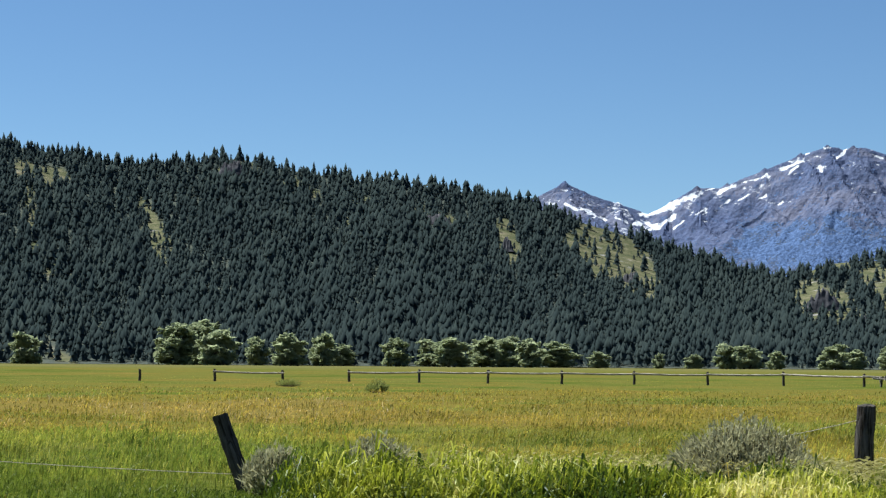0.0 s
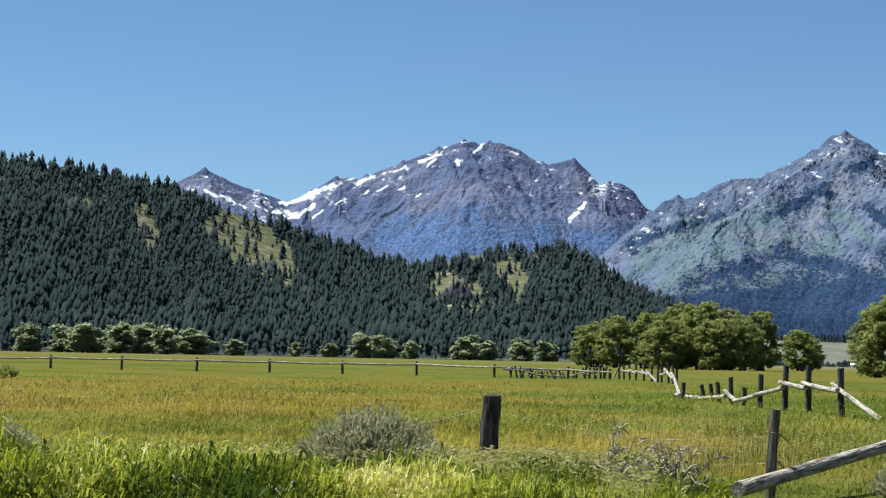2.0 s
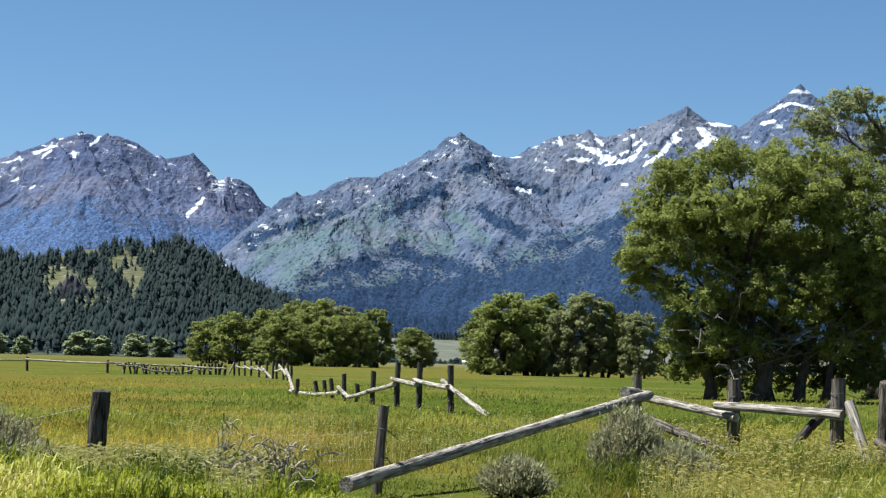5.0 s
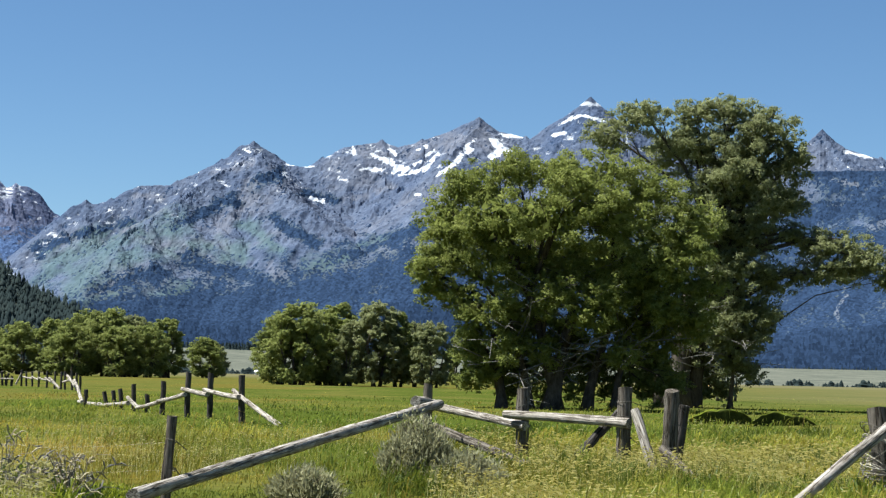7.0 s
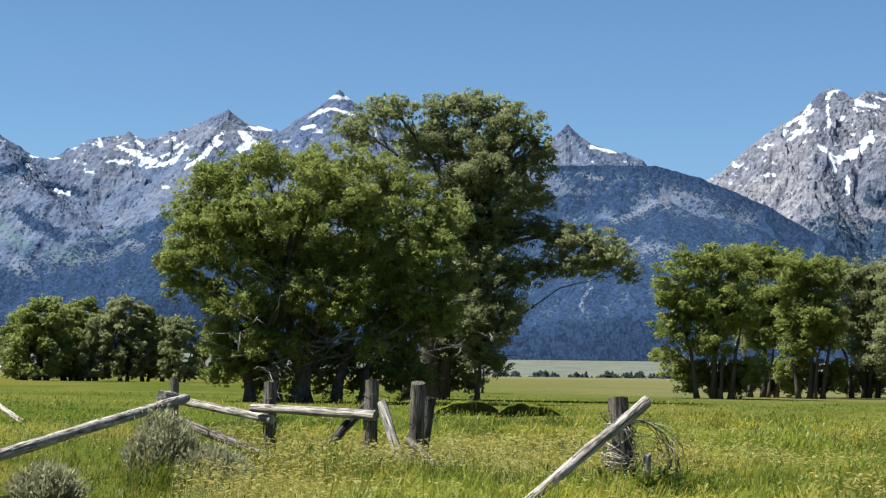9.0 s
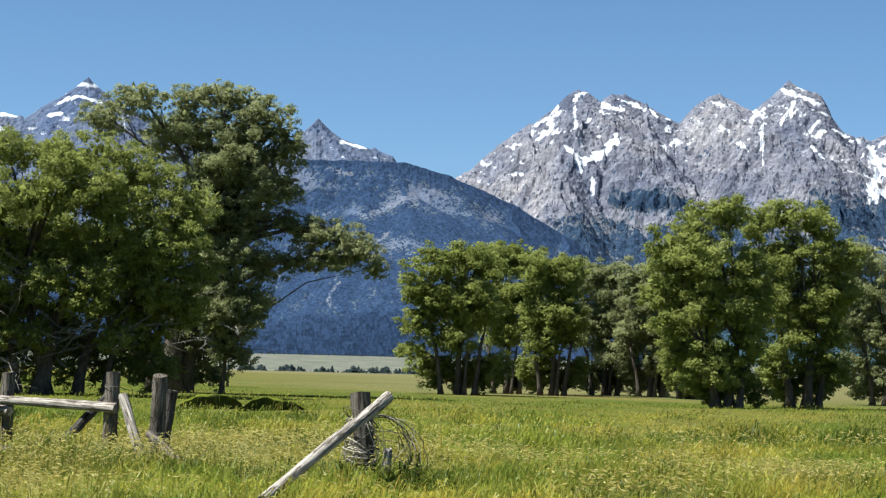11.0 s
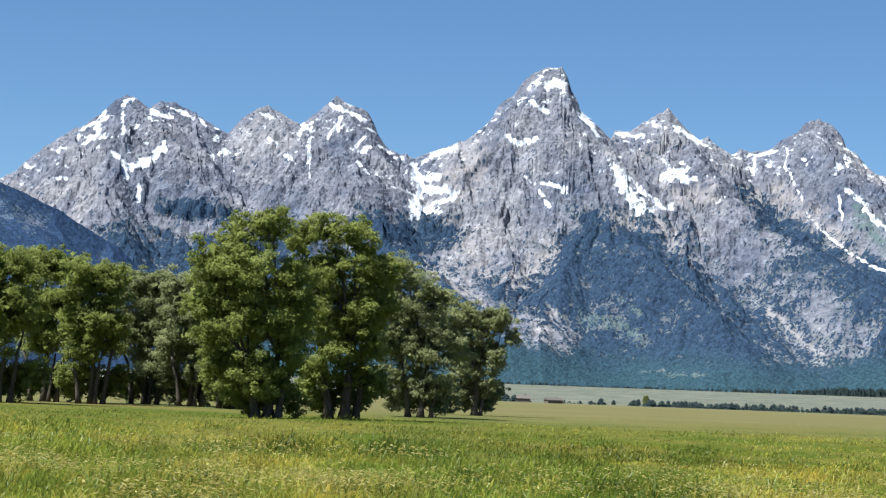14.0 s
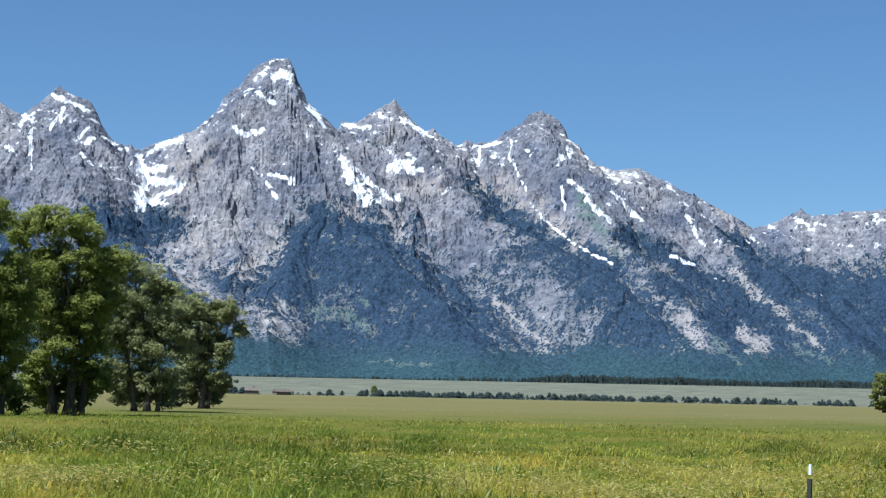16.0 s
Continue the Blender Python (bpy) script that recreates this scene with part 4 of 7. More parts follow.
mountain("mountain_peaks", "steep grey granite peaks with snowfields above a forested foot", HAZED_GRANITE,
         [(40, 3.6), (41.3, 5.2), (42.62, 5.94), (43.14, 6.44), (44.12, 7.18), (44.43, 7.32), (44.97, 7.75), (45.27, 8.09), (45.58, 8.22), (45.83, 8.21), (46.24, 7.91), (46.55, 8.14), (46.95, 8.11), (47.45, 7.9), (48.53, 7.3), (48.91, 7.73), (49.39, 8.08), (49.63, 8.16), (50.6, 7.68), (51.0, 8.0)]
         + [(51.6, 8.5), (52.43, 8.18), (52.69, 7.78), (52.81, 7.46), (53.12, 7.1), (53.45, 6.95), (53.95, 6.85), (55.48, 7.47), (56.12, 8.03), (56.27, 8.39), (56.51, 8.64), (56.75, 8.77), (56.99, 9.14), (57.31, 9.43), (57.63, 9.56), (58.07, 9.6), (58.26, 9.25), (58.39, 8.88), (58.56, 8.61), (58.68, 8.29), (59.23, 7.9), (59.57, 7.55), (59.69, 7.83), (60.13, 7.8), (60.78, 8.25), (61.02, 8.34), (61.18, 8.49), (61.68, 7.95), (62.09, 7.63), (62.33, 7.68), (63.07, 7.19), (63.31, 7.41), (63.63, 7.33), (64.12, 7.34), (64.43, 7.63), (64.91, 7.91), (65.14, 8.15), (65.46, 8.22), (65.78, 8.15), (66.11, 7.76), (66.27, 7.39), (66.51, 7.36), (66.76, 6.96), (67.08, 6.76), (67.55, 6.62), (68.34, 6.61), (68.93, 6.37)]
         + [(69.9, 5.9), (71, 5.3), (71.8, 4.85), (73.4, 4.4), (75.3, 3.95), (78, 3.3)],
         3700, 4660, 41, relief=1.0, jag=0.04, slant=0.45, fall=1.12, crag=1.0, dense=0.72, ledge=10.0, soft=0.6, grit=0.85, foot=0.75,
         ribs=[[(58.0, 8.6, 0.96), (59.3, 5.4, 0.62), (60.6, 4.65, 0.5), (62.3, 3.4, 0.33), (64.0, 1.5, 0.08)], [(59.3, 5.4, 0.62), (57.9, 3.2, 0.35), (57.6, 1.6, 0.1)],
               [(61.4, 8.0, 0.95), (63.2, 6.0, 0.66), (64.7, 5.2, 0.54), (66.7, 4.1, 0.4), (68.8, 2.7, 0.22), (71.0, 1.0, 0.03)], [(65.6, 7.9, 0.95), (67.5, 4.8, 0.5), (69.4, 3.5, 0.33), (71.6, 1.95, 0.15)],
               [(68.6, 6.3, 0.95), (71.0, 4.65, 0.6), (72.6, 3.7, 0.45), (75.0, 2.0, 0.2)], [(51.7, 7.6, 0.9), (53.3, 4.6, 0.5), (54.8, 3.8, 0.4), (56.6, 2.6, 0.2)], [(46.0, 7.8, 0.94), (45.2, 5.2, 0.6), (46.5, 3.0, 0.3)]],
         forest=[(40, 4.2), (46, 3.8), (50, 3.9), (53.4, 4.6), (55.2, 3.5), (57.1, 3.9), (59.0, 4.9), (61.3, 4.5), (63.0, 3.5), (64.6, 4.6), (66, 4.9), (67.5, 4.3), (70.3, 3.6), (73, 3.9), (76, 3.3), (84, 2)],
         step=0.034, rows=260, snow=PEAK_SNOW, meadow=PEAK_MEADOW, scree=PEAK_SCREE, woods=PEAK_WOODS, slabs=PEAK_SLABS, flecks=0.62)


# ---- the forested hill ----
HILL = [(-30, 5.6), (-20, 6.0), (-12.6, 6.05), (-8.7, 5.6), (-5.9, 5.82), (-4.3, 5.5), (-1.7, 5.15), (1.1, 4.9), (2.7, 4.5), (5.1, 3.75), (6.7, 3.3), (8.3, 2.8), (9.9, 2.55), (11.2, 2.95), (13.3, 3.05), (13.9, 3.12), (14.9, 2.65), (15.9, 2.0), (16.8, 1.6), (17.9, 1.05), (19.5, 0.3)]
HILL_OPEN = [(0.423, 4.16, 3.49, 5.33, 2.87), (0.211, 5.26, 2.68, 5.65, 2.2), (0.179, 1.72, 3.91, 1.99, 3.22), (0.075, -6.5, 5.45, -5.62, 5.62), (0.081, -5.42, 5.46, -4.64, 5.07), (0.146, -11.99, 5.4, -10.85, 5.11), (0.098, -11.82, 4.84, -11.6, 3.18), (0.13, -11.07, 2.63, -10.57, 2.05), (0.114, -8.62, 4.48, -7.83, 3.24), (0.13, -8.19, 3.4, -8.05, 2.88), (0.13, -2.55, 4.77, -2.16, 4.58), (0.081, -0.73, 4.4, 0.25, 4.12), (0.065, -3.04, 4.31, -2.64, 4.02)]
HILL_OPEN += [(0.081, -4.32, 5.24, -3.66, 4.84), (0.065, -9.77, 4.97, -9.45, 4.66), (0.081, -10.18, 1.28, -9.38, 0.65), (0.13, -12.51, 0.38, -11.57, -0.01), (0.081, -11.11, 0.24, -10.47, 0.0), (0.16, 9.49, 2.7, 10.44, 2.86, 11.3, 2.88), (0.228, 12.19, 2.6, 12.51, 2.31), (0.13, 12.52, 1.89, 12.75, 1.6), (0.3, 10.45, 2.0, 11.24, 1.6), (0.16, 10.4, 1.6, 11.3, 1.35), (0.081, 11.73, 1.42, 12.05, 1.35), (0.163, 5.71, 3.08, 6.08, 1.87), (0.098, 12.69, 3.07, 13.02, 2.84)]


def hill_point(A, S):
    ra, re = np.array(HILL, float).T
    top = np.interp(A, ra, re) + 0.03 * fbm(A * 1.5, A * 0, 3, 77)
    el = -0.06 + (top + 0.06) * S
    r = 1330 + 1050 * S ** 0.9
    u, v = np.radians(A) * 2000, r * np.tan(np.radians(el))
    d = (60 * ridged(u / 330 + 0.2 * v / 100, v / 500, 2, 61) + 12 * fbm(u / 60, v / 60, 3, 63)) * smooth(0, 0.2, S) * (1 - smooth(0.9, 1, S))
    return r - d, el


def opening(A, EL):
    """Above 0 where the conifers leave grass and rock open; bearings must rise along a row."""
    d = strokes(A, EL, HILL_OPEN)
    return np.clip(1.35 - 0.8 * d, -0.7, 1) + (0.5 + 0.5 * (1 - smooth(-1, 2, A))) * fbm(A * 2.6, EL * 2.6, 3, 71)


def hill_material():
    n = Nodes("hill_soil")
    c = n.ramp(n.noise(0.07, 6, 0.75), [(0.3, (0.046, 0.058, 0.030)), (0.5, (0.088, 0.090, 0.048)), (0.72, (0.185, 0.160, 0.105))])
    rock = n.math("MULTIPLY_ADD", n.noise(0.03, 5, 0.7), 8.0, -4.7, True)
    c = n.mix(rock, c, n.mix(n.noise(0.3, 5, 0.7), (0.17, 0.16, 0.155), (0.36, 0.33, 0.31)))
    # forest floor under the conifers, its grey lifted to stand for haze
    c = n.mix(n.attr("open"), n.mix(n.noise(0.2, 4), (0.050, 0.060, 0.054), (0.085, 0.092, 0.07)), c)
    n.bump(n.noise(0.2, 5, 0.7), 0.8, 2.0)
    return n.color(c)


def build_hill():
    az = np.arange(-30, 19.51, 0.12)
    s = np.concatenate([np.linspace(0, 1, 70), [1, 1]])
    A, S = np.meshgrid(az, s)
    R, EL = hill_point(A, S)
    R[-2] += 60
    R[-1] += 260
    EL[-2] -= 0.3
    EL[-1] -= 2.0
    X, Y, Z = R * np.sin(np.radians(A)), R * np.cos(np.radians(A)), EYE + R * np.tan(np.radians(EL))
    nr, na = A.shape
    idx = np.arange(nr * na).reshape(nr, na)
    quads = np.stack([idx[:-1, :-1], idx[:-1, 1:], idx[1:, 1:], idx[1:, :-1]], -1).reshape(-1, 4)
    me = mesh_of("hill", np.stack([X, Y, Z], -1).reshape(-1, 3), quads, hill_material(), [("open", np.clip(3 * opening(A, EL) + 0.6, 0, 1))], True)
    tagged(new("hill", me), "long butte with dry grass clearings and pale rock outcrops", "hill", kind="structure")


build_hill()


def conifer(rng, tiers=3, sides=8):
    """Corners, triangles and tones of one conifer, 1 m high: ragged skirts of boughs round a leader."""
    v, f, tone = [], [], []
    for k in range(tiers):
        z0 = 0.04 + 0.82 * k / tiers
        z1 = min(1.0, z0 + 0.46 - 0.02 * k)
        r = 0.27 * (1 - 0.66 * k / tiers) * rng.uniform(0.85, 1.15)
        n = len(v)
        for i in range(sides):
            a = 2 * math.pi * (i + 0.5 * (k % 2)) / sides
            rr = r * (rng.uniform(0.95, 1.3) if i % 2 else rng.uniform(0.6, 0.85))
            v.append((rr * math.cos(a), rr * math.sin(a), z0 + rng.uniform(-0.04, 0.04) + (0.0 if i % 2 else 0.06)))
            tone.append(rng.uniform(0.35, 0.9))
        v.append((rng.uniform(-0.02, 0.02), rng.uniform(-0.02, 0.02), z1))
        tone.append(rng.uniform(0.2, 0.6))
        f += [(n + i, n + (i + 1) % sides, n + sides) for i in range(sides)]
    return np.array(v), np.array(f), np.array(tone)


def scatter(kinds, places, heights, widths, rs, tint=None):
    """Many copies of small meshes joined into arrays."""
    V, Fc, Tn, off = [], [], [], 0
    pick = rs.randint(0, len(kinds), len(places))
    for k, (v, f, t) in enumerate(kinds):
        m = pick == k
        p, h, w = places[m], heights[m], widths[m]
        a = rs.rand(len(p)) * 6.283
        c, s = np.cos(a)[:, None], np.sin(a)[:, None]
        x = (v[None, :, 0] * c - v[None, :, 1] * s) * w[:, None]
        y = (v[None, :, 0] * s + v[None, :, 1] * c) * w[:, None]
        z = v[None, :, 2] * h[:, None]
        V.append((np.stack([x, y, z], -1) + p[:, None, :]).reshape(-1, 3))
        Fc.append((f[None] + (np.arange(len(p)) * len(v))[:, None, None] + off).reshape(-1, f.shape[1]))
        Tn.append(np.clip(t[None] * 0.7 + rs.rand(len(p))[:, None] * 0.45 - 0.08 + (0.0 if tint is None else tint[m][:, None]), 0, 1).ravel())
        off += len(p) * len(v)
    return np.concatenate(V), np.concatenate(Fc), np.concatenate(Tn)


def build_forest():
    rs, rng = np.random.RandomState(5), random.Random(5)
    kinds = [conifer(rng) for _ in range(6)]
    n = 29000
    A, S = np.sort(rs.uniform(-15.5, 19.2, n)), rs.rand(n) ** 0.9
    R, EL = hill_point(A, S)
    keep = ((opening(A[None], EL[None])[0] < rs.uniform(-0.05, 0.2, n)) | (rs.rand(n) < np.where(A < 1, 0.3, 0.1))) & (rs.rand(n) < np.clip(0.35 + np.interp(A, [-30, 10, 19], [6, 3.3, 0.4]) / 6.5, 0, 1))
    A, S, R, EL = A[keep], S[keep], R[keep], EL[keep]
    z = EYE + R * np.tan(np.radians(EL))
    p = np.stack([R * np.sin(np.radians(A)), R * np.cos(np.radians(A)), z], -1)
    h = (6.0 + 13 * rs.rand(len(p)) ** 1.6) * (1 + 0.3 * fbm(A, EL, 2, 91))
    v, f, t = scatter(kinds, p, h, h * rs.uniform(0.8, 1.2, len(p)), rs, 0.5 * fbm(A * 0.9, EL * 1.3, 3, 93) + 0.5 * fbm(A * 4.0, EL * 5.0, 2, 94) + 0.16 * rs.normal(size=len(p)))
    tagged(new("conifer_forest", mesh_of("conifer_forest", v, f, LEAF_HAZED_PINE, [("tone", t)], True)), "dense dark green conifers covering the butte", "forest", kind="stuff")
    # the row of far conifers where the sage plain meets the mountain foot
    n = 3400
    A = np.where(np.arange(n) < 2300, rs.uniform(14, 80, n), rs.uniform(65, 80, n))
    R = rs.uniform(3330, 3480, n)
    z = gz(R * np.sin(np.radians(A)), R * np.cos(np.radians(A)))
    p = np.stack([R * np.sin(np.radians(A)), R * np.cos(np.radians(A)), z - 0.5], -1)
    h = rs.uniform(7, 15, n) * (1 + 0.5 * fbm(A * 0.7, A * 0, 2, 95)) * (0.4 + 0.6 * smooth(62, 68, A) + 0.5 * (1 - smooth(22, 30, A)))
    v, f, t = scatter(kinds, p, h, h * rs.uniform(0.9, 1.6, n), rs)
    tagged(new("far_conifer_belt", mesh_of("far_conifer_belt", v, f, LEAF_HAZED_PINE, [("tone", t)])), "far dark belt of conifers along the mountain foot", "forest", kind="stuff")
    n = 5200
    A = rs.uniform(18, 80, n)
    R = 1400 + 260 * rs.rand(n) ** 2
    keep = fbm(A * 0.6, A * 0, 3, 97) + 0.9 * fbm(A * 3.1, A * 0, 3, 98) + 0.1 > rs.uniform(-0.4, 0.6, n)
    A, R = A[keep], R[keep]
    z = gz(R * np.sin(np.radians(A)), R * np.cos(np.radians(A)))
    p = np.stack([R * np.sin(np.radians(A)), R * np.cos(np.radians(A)), z - 0.2], -1)
    h = 1.2 + 4.5 * rs.rand(len(p)) ** 2.5
    v, f, t = scatter(kinds, p, h, h * rs.uniform(1.5, 4.0, len(p)), rs)
    tagged(new("plain_tree_row", mesh_of("plain_tree_row", v, f, LEAF_HAZED_PINE, [("tone", t)])), "row of small dark trees and bushes on the sage plain", "bushes", kind="stuff")


build_forest()


# ---- broadleaf trees ----
def leaf_cloud(rs, lobes, count, size, clumps=20):
    """Leaves gathered in clumps round the outside of each lobe (x, y, z, rx, ry, rz)."""
    C, Rr, Wt = [], [], []
    for x, y, z, rx, ry, rz in lobes:
        for _ in range(clumps):
            d = rs.normal(size=3)
            d /= np.linalg.norm(d)
            k = rs.uniform(0.2, 1.0) ** 0.8
            C.append((x + d[0] * rx * k, y + d[1] * ry * k, z + d[2] * rz * k))
            r = rs.uniform(0.55, 1.2) * (rx * ry * rz) ** (1 / 3) * clumps ** -0.4
            Rr.append((r * 1.15, r * 1.15, r * 0.75))
            Wt.append(r ** 2)
    C, Rr, Wt = np.array(C), np.array(Rr), np.array(Wt)
    k = rs.choice(len(C), count, p=Wt / Wt.sum())
    d = rs.normal(size=(count, 3))
    d /= np.linalg.norm(d, axis=1)[:, None]
    d[:, 2] = np.where(rs.rand(count) < 0.4, np.abs(d[:, 2]), d[:, 2])
    rad = rs.rand(count) ** 0.42
    p = C[k] + d * Rr[k] * rad[:, None] * rs.uniform(0.75, 1.3, count)[:, None]
    n = d * 0.75 + rs.normal(size=(count, 3)) * 0.6 + np.array([0, 0, 0.6])
    n /= np.linalg.norm(n, axis=1)[:, None]
    t = np.cross(n, rs.normal(size=(count, 3)))
    t /= np.linalg.norm(t, axis=1)[:, None]
    b = np.cross(n, t)
    s = size * rs.uniform(0.6, 1.35, count)[:, None]
    v = np.stack([p - b * s * 0.6 - t * s * 0.6, p + b * s * 0.6 - t * s * 0.6, p + t * s], 1).reshape(-1, 3)
    f = np.arange(count * 3).reshape(-1, 3)
    tone = np.clip(rs.rand(len(C))[k] * 0.5 + rs.rand(count) * 0.5, 0, 1)
    # larger dull leaves deep inside close the crown
    m = count // 36
    L = np.array(lobes)
    wt = np.prod(L[:, 3:], axis=1) ** 0.67
    q = rs.choice(len(L), m, p=wt / wt.sum())
    d = rs.normal(size=(m, 3))
    d /= np.linalg.norm(d, axis=1)[:, None]
    p = L[q, :3] + d * L[q, 3:] * (0.7 * rs.rand(m) ** 0.5)[:, None]
    t = rs.normal(size=(m, 3))
    t /= np.linalg.norm(t, axis=1)[:, None]
    b = np.cross(t, rs.normal(size=(m, 3)))
    b /= np.linalg.norm(b, axis=1)[:, None]
    s = 3.2 * size * rs.uniform(0.7, 1.3, m)[:, None]
    v2 = np.stack([p - t * s - b * s * 0.6, p + b * s * 0.7, p + t * s], 1).reshape(-1, 3)
    f = np.concatenate([f, np.arange(m * 3).reshape(-1, 3) + len(v)])
    return np.concatenate([v, v2]), f, np.concatenate([np.repeat(tone, 3), np.full(m * 3, 0.4)])


def tree(name, label, place, turn, lobes, stems, count, size, leaf, seed, group="", clumps=34, snags=0):
    """A broadleaf tree: stems (x, y of the foot, lean x, lean y, height, radius) and limbs out to its lobes."""
    rs, rng = np.random.RandomState(seed), random.Random(seed)
    root = empty(name, place, label, "tree", group, turn=turn)
    trunk, limbs = [], []
    forks = []
    for x, y, lx, ly, h, r in stems:
        pts, rad = [], []
        for i in range(6):
            k = i / 5
            pts.append((x + lx * k ** 1.3 + rng.uniform(-0.12, 0.12) * k, y + ly * k + rng.uniform(-0.12, 0.12) * k, -0.15 + (h + 0.15) * k))
            rad.append(r * (1.45 if i == 0 else 1.0 - 0.5 * k))
        trunk.append(tube(pts, rad, 9, 0.1, rng))
        forks.append((Vector(pts[-1]), Vector(pts[3]), rad[-1]))
    for x, y, z, rx, ry, rz in lobes:
        tip = Vector((x, y, z + 0.2 * rz))
        foot, low, r = min(forks, key=lambda f: (f[0] - tip).length)
        start = foot if foot.z < tip.z else low
        mid = start.lerp(tip, 0.5) + Vector((rng.uniform(-0.4, 0.4), rng.uniform(-0.4, 0.4), 0.12 * (tip - start).length))
        limbs.append(tube([start, start.lerp(mid, 0.5), mid, mid.lerp(tip, 0.5), tip], [r * 0.75, r * 0.6, r * 0.45, r * 0.3, r * 0.12], 6, 0.1, rng))
        for _ in range(5):
            d = Vector((rng.uniform(-1, 1) * rx, rng.uniform(-1, 1) * ry, rng.uniform(-0.8, 0.6) * rz)) * 0.75
            a = mid.lerp(tip, rng.uniform(0, 0.9))
            limbs.append(tube([a, a.lerp(tip + d, 0.5) + Vector((0, 0, 0.15)), tip + d], [r * 0.22, r * 0.14, 0.02], 4, 0.0, rng))
    for bole in trunk:
        v, f = joined([bole])
        stem = part_of("trunk", mesh_of("trunk", v, f, BARK, (), True), root)
    v, f = joined(limbs)
    part_of("limb_work", mesh_of("limb_work", v, f, BARK, (), True), root)
    if snags:
        for _ in range(snags):
            dead = []
            x, y, lx, ly, h, r = rng.choice(stems)
            a = Vector((x + lx * 0.5, y + ly * 0.5, rng.uniform(1.6, 1.1 * h)))
            d = Vector((rng.uniform(-1, 1), rng.uniform(-1.2, -0.2), rng.uniform(-0.25, 0.6))).normalized() * rng.uniform(2.0, 5.5)
            k1, k2 = a + d * 0.5 + Vector((rng.uniform(-0.3, 0.3), 0, rng.uniform(0, 0.5))), a + d
            dead.append(tube([a, k1, k2], [0.055, 0.035, 0.012], 4, 0.0, rng))
            for q in range(3):
                b = k1.lerp(k2, rng.uniform(0, 0.9))
                dead.append(tube([b, b + Vector((rng.uniform(-1, 1), rng.uniform(-0.6, 0.3), rng.uniform(-0.6, 0.6))) * rng.uniform(0.5, 1.2)], [0.022, 0.008], 3, 0.0, rng))
            v, f = joined(dead)
            part_of("dead_branch", mesh_of("dead_branch", v, f, DEAD_BARK, (), True), stem, "bare grey dead branch")
    v, f, t = leaf_cloud(rs, lobes, count, size, clumps)
    part_of("crown", mesh_of("crown", v, f, leaf, [("tone", t)]), root)
    return root


def at_ground(az, d):
    p = pol(az, d)
    p.z = float(gz(p.x, p.y))
    return p


def seen(az0, d, az, el):
    """Across and up, in metres, from a foot at bearing az0 and distance d to a point in direction az, el."""
    return d * math.tan(radians(az - az0)), EYE + d * math.tan(radians(el))


def lobes_at(az0, d, spots, skirt=0.0):
    out = []
    for k in range(int(skirt * 2.2)):
        x = (k + 0.5) / int(skirt * 2.2) * 2 - 1
        out.append((x * skirt, 2.2 + 0.8 * math.sin(k * 2.7), 1.7 + 0.5 * math.cos(k * 3.1), 1.2, 1.1, 1.2))
    for az, el, half_w, half_h, deep in spots:
        x, z = seen(az0, d, az, el)
        rx, rz = d * radians(half_w) * 1.1, d * radians(half_h) * 1.05
        out.append((x, deep, z, rx, 0.5 * (rx + rz) + 0.4, rz))
    return out


# the great cottonwood behind the broken fence: a spreading one in front, a taller one behind
SPREADING = [(28.09, 5.39, 1.04, 0.91, 0.0), (27.26, 4.52, 0.76, 0.88, 0.5), (29.31, 5.89, 1.04, 0.66, 0.0), (30.7, 5.86, 1.29, 0.66, -0.5), (32.09, 5.87, 1.2, 0.73, 0.0), (33.31, 5.28, 1.17, 0.82, 0.0), (34.54, 4.64, 0.88, 0.69, 0.0), (28.92, 4.54, 1.36, 1.04, -1.5), (30.71, 4.64, 1.51, 1.04, -2.0), (32.51, 4.25, 1.51, 0.98, -1.5), (34.13, 3.82, 1.17, 0.82, -1.0), (27.44, 3.46, 0.88, 0.73, 0.0), (27.07, 2.65, 0.66, 0.66, 0.5), (27.84, 2.33, 0.76, 0.6, 0.0), (28.97, 3.13, 1.23, 0.91, -0.5), (30.89, 3.02, 1.51, 1.04, 0.5), (32.84, 2.84, 1.51, 0.91, -0.5), (34.47, 2.69, 1.04, 0.76, 0.0), (28.31, 1.01, 0.76, 0.88, 0.5)]
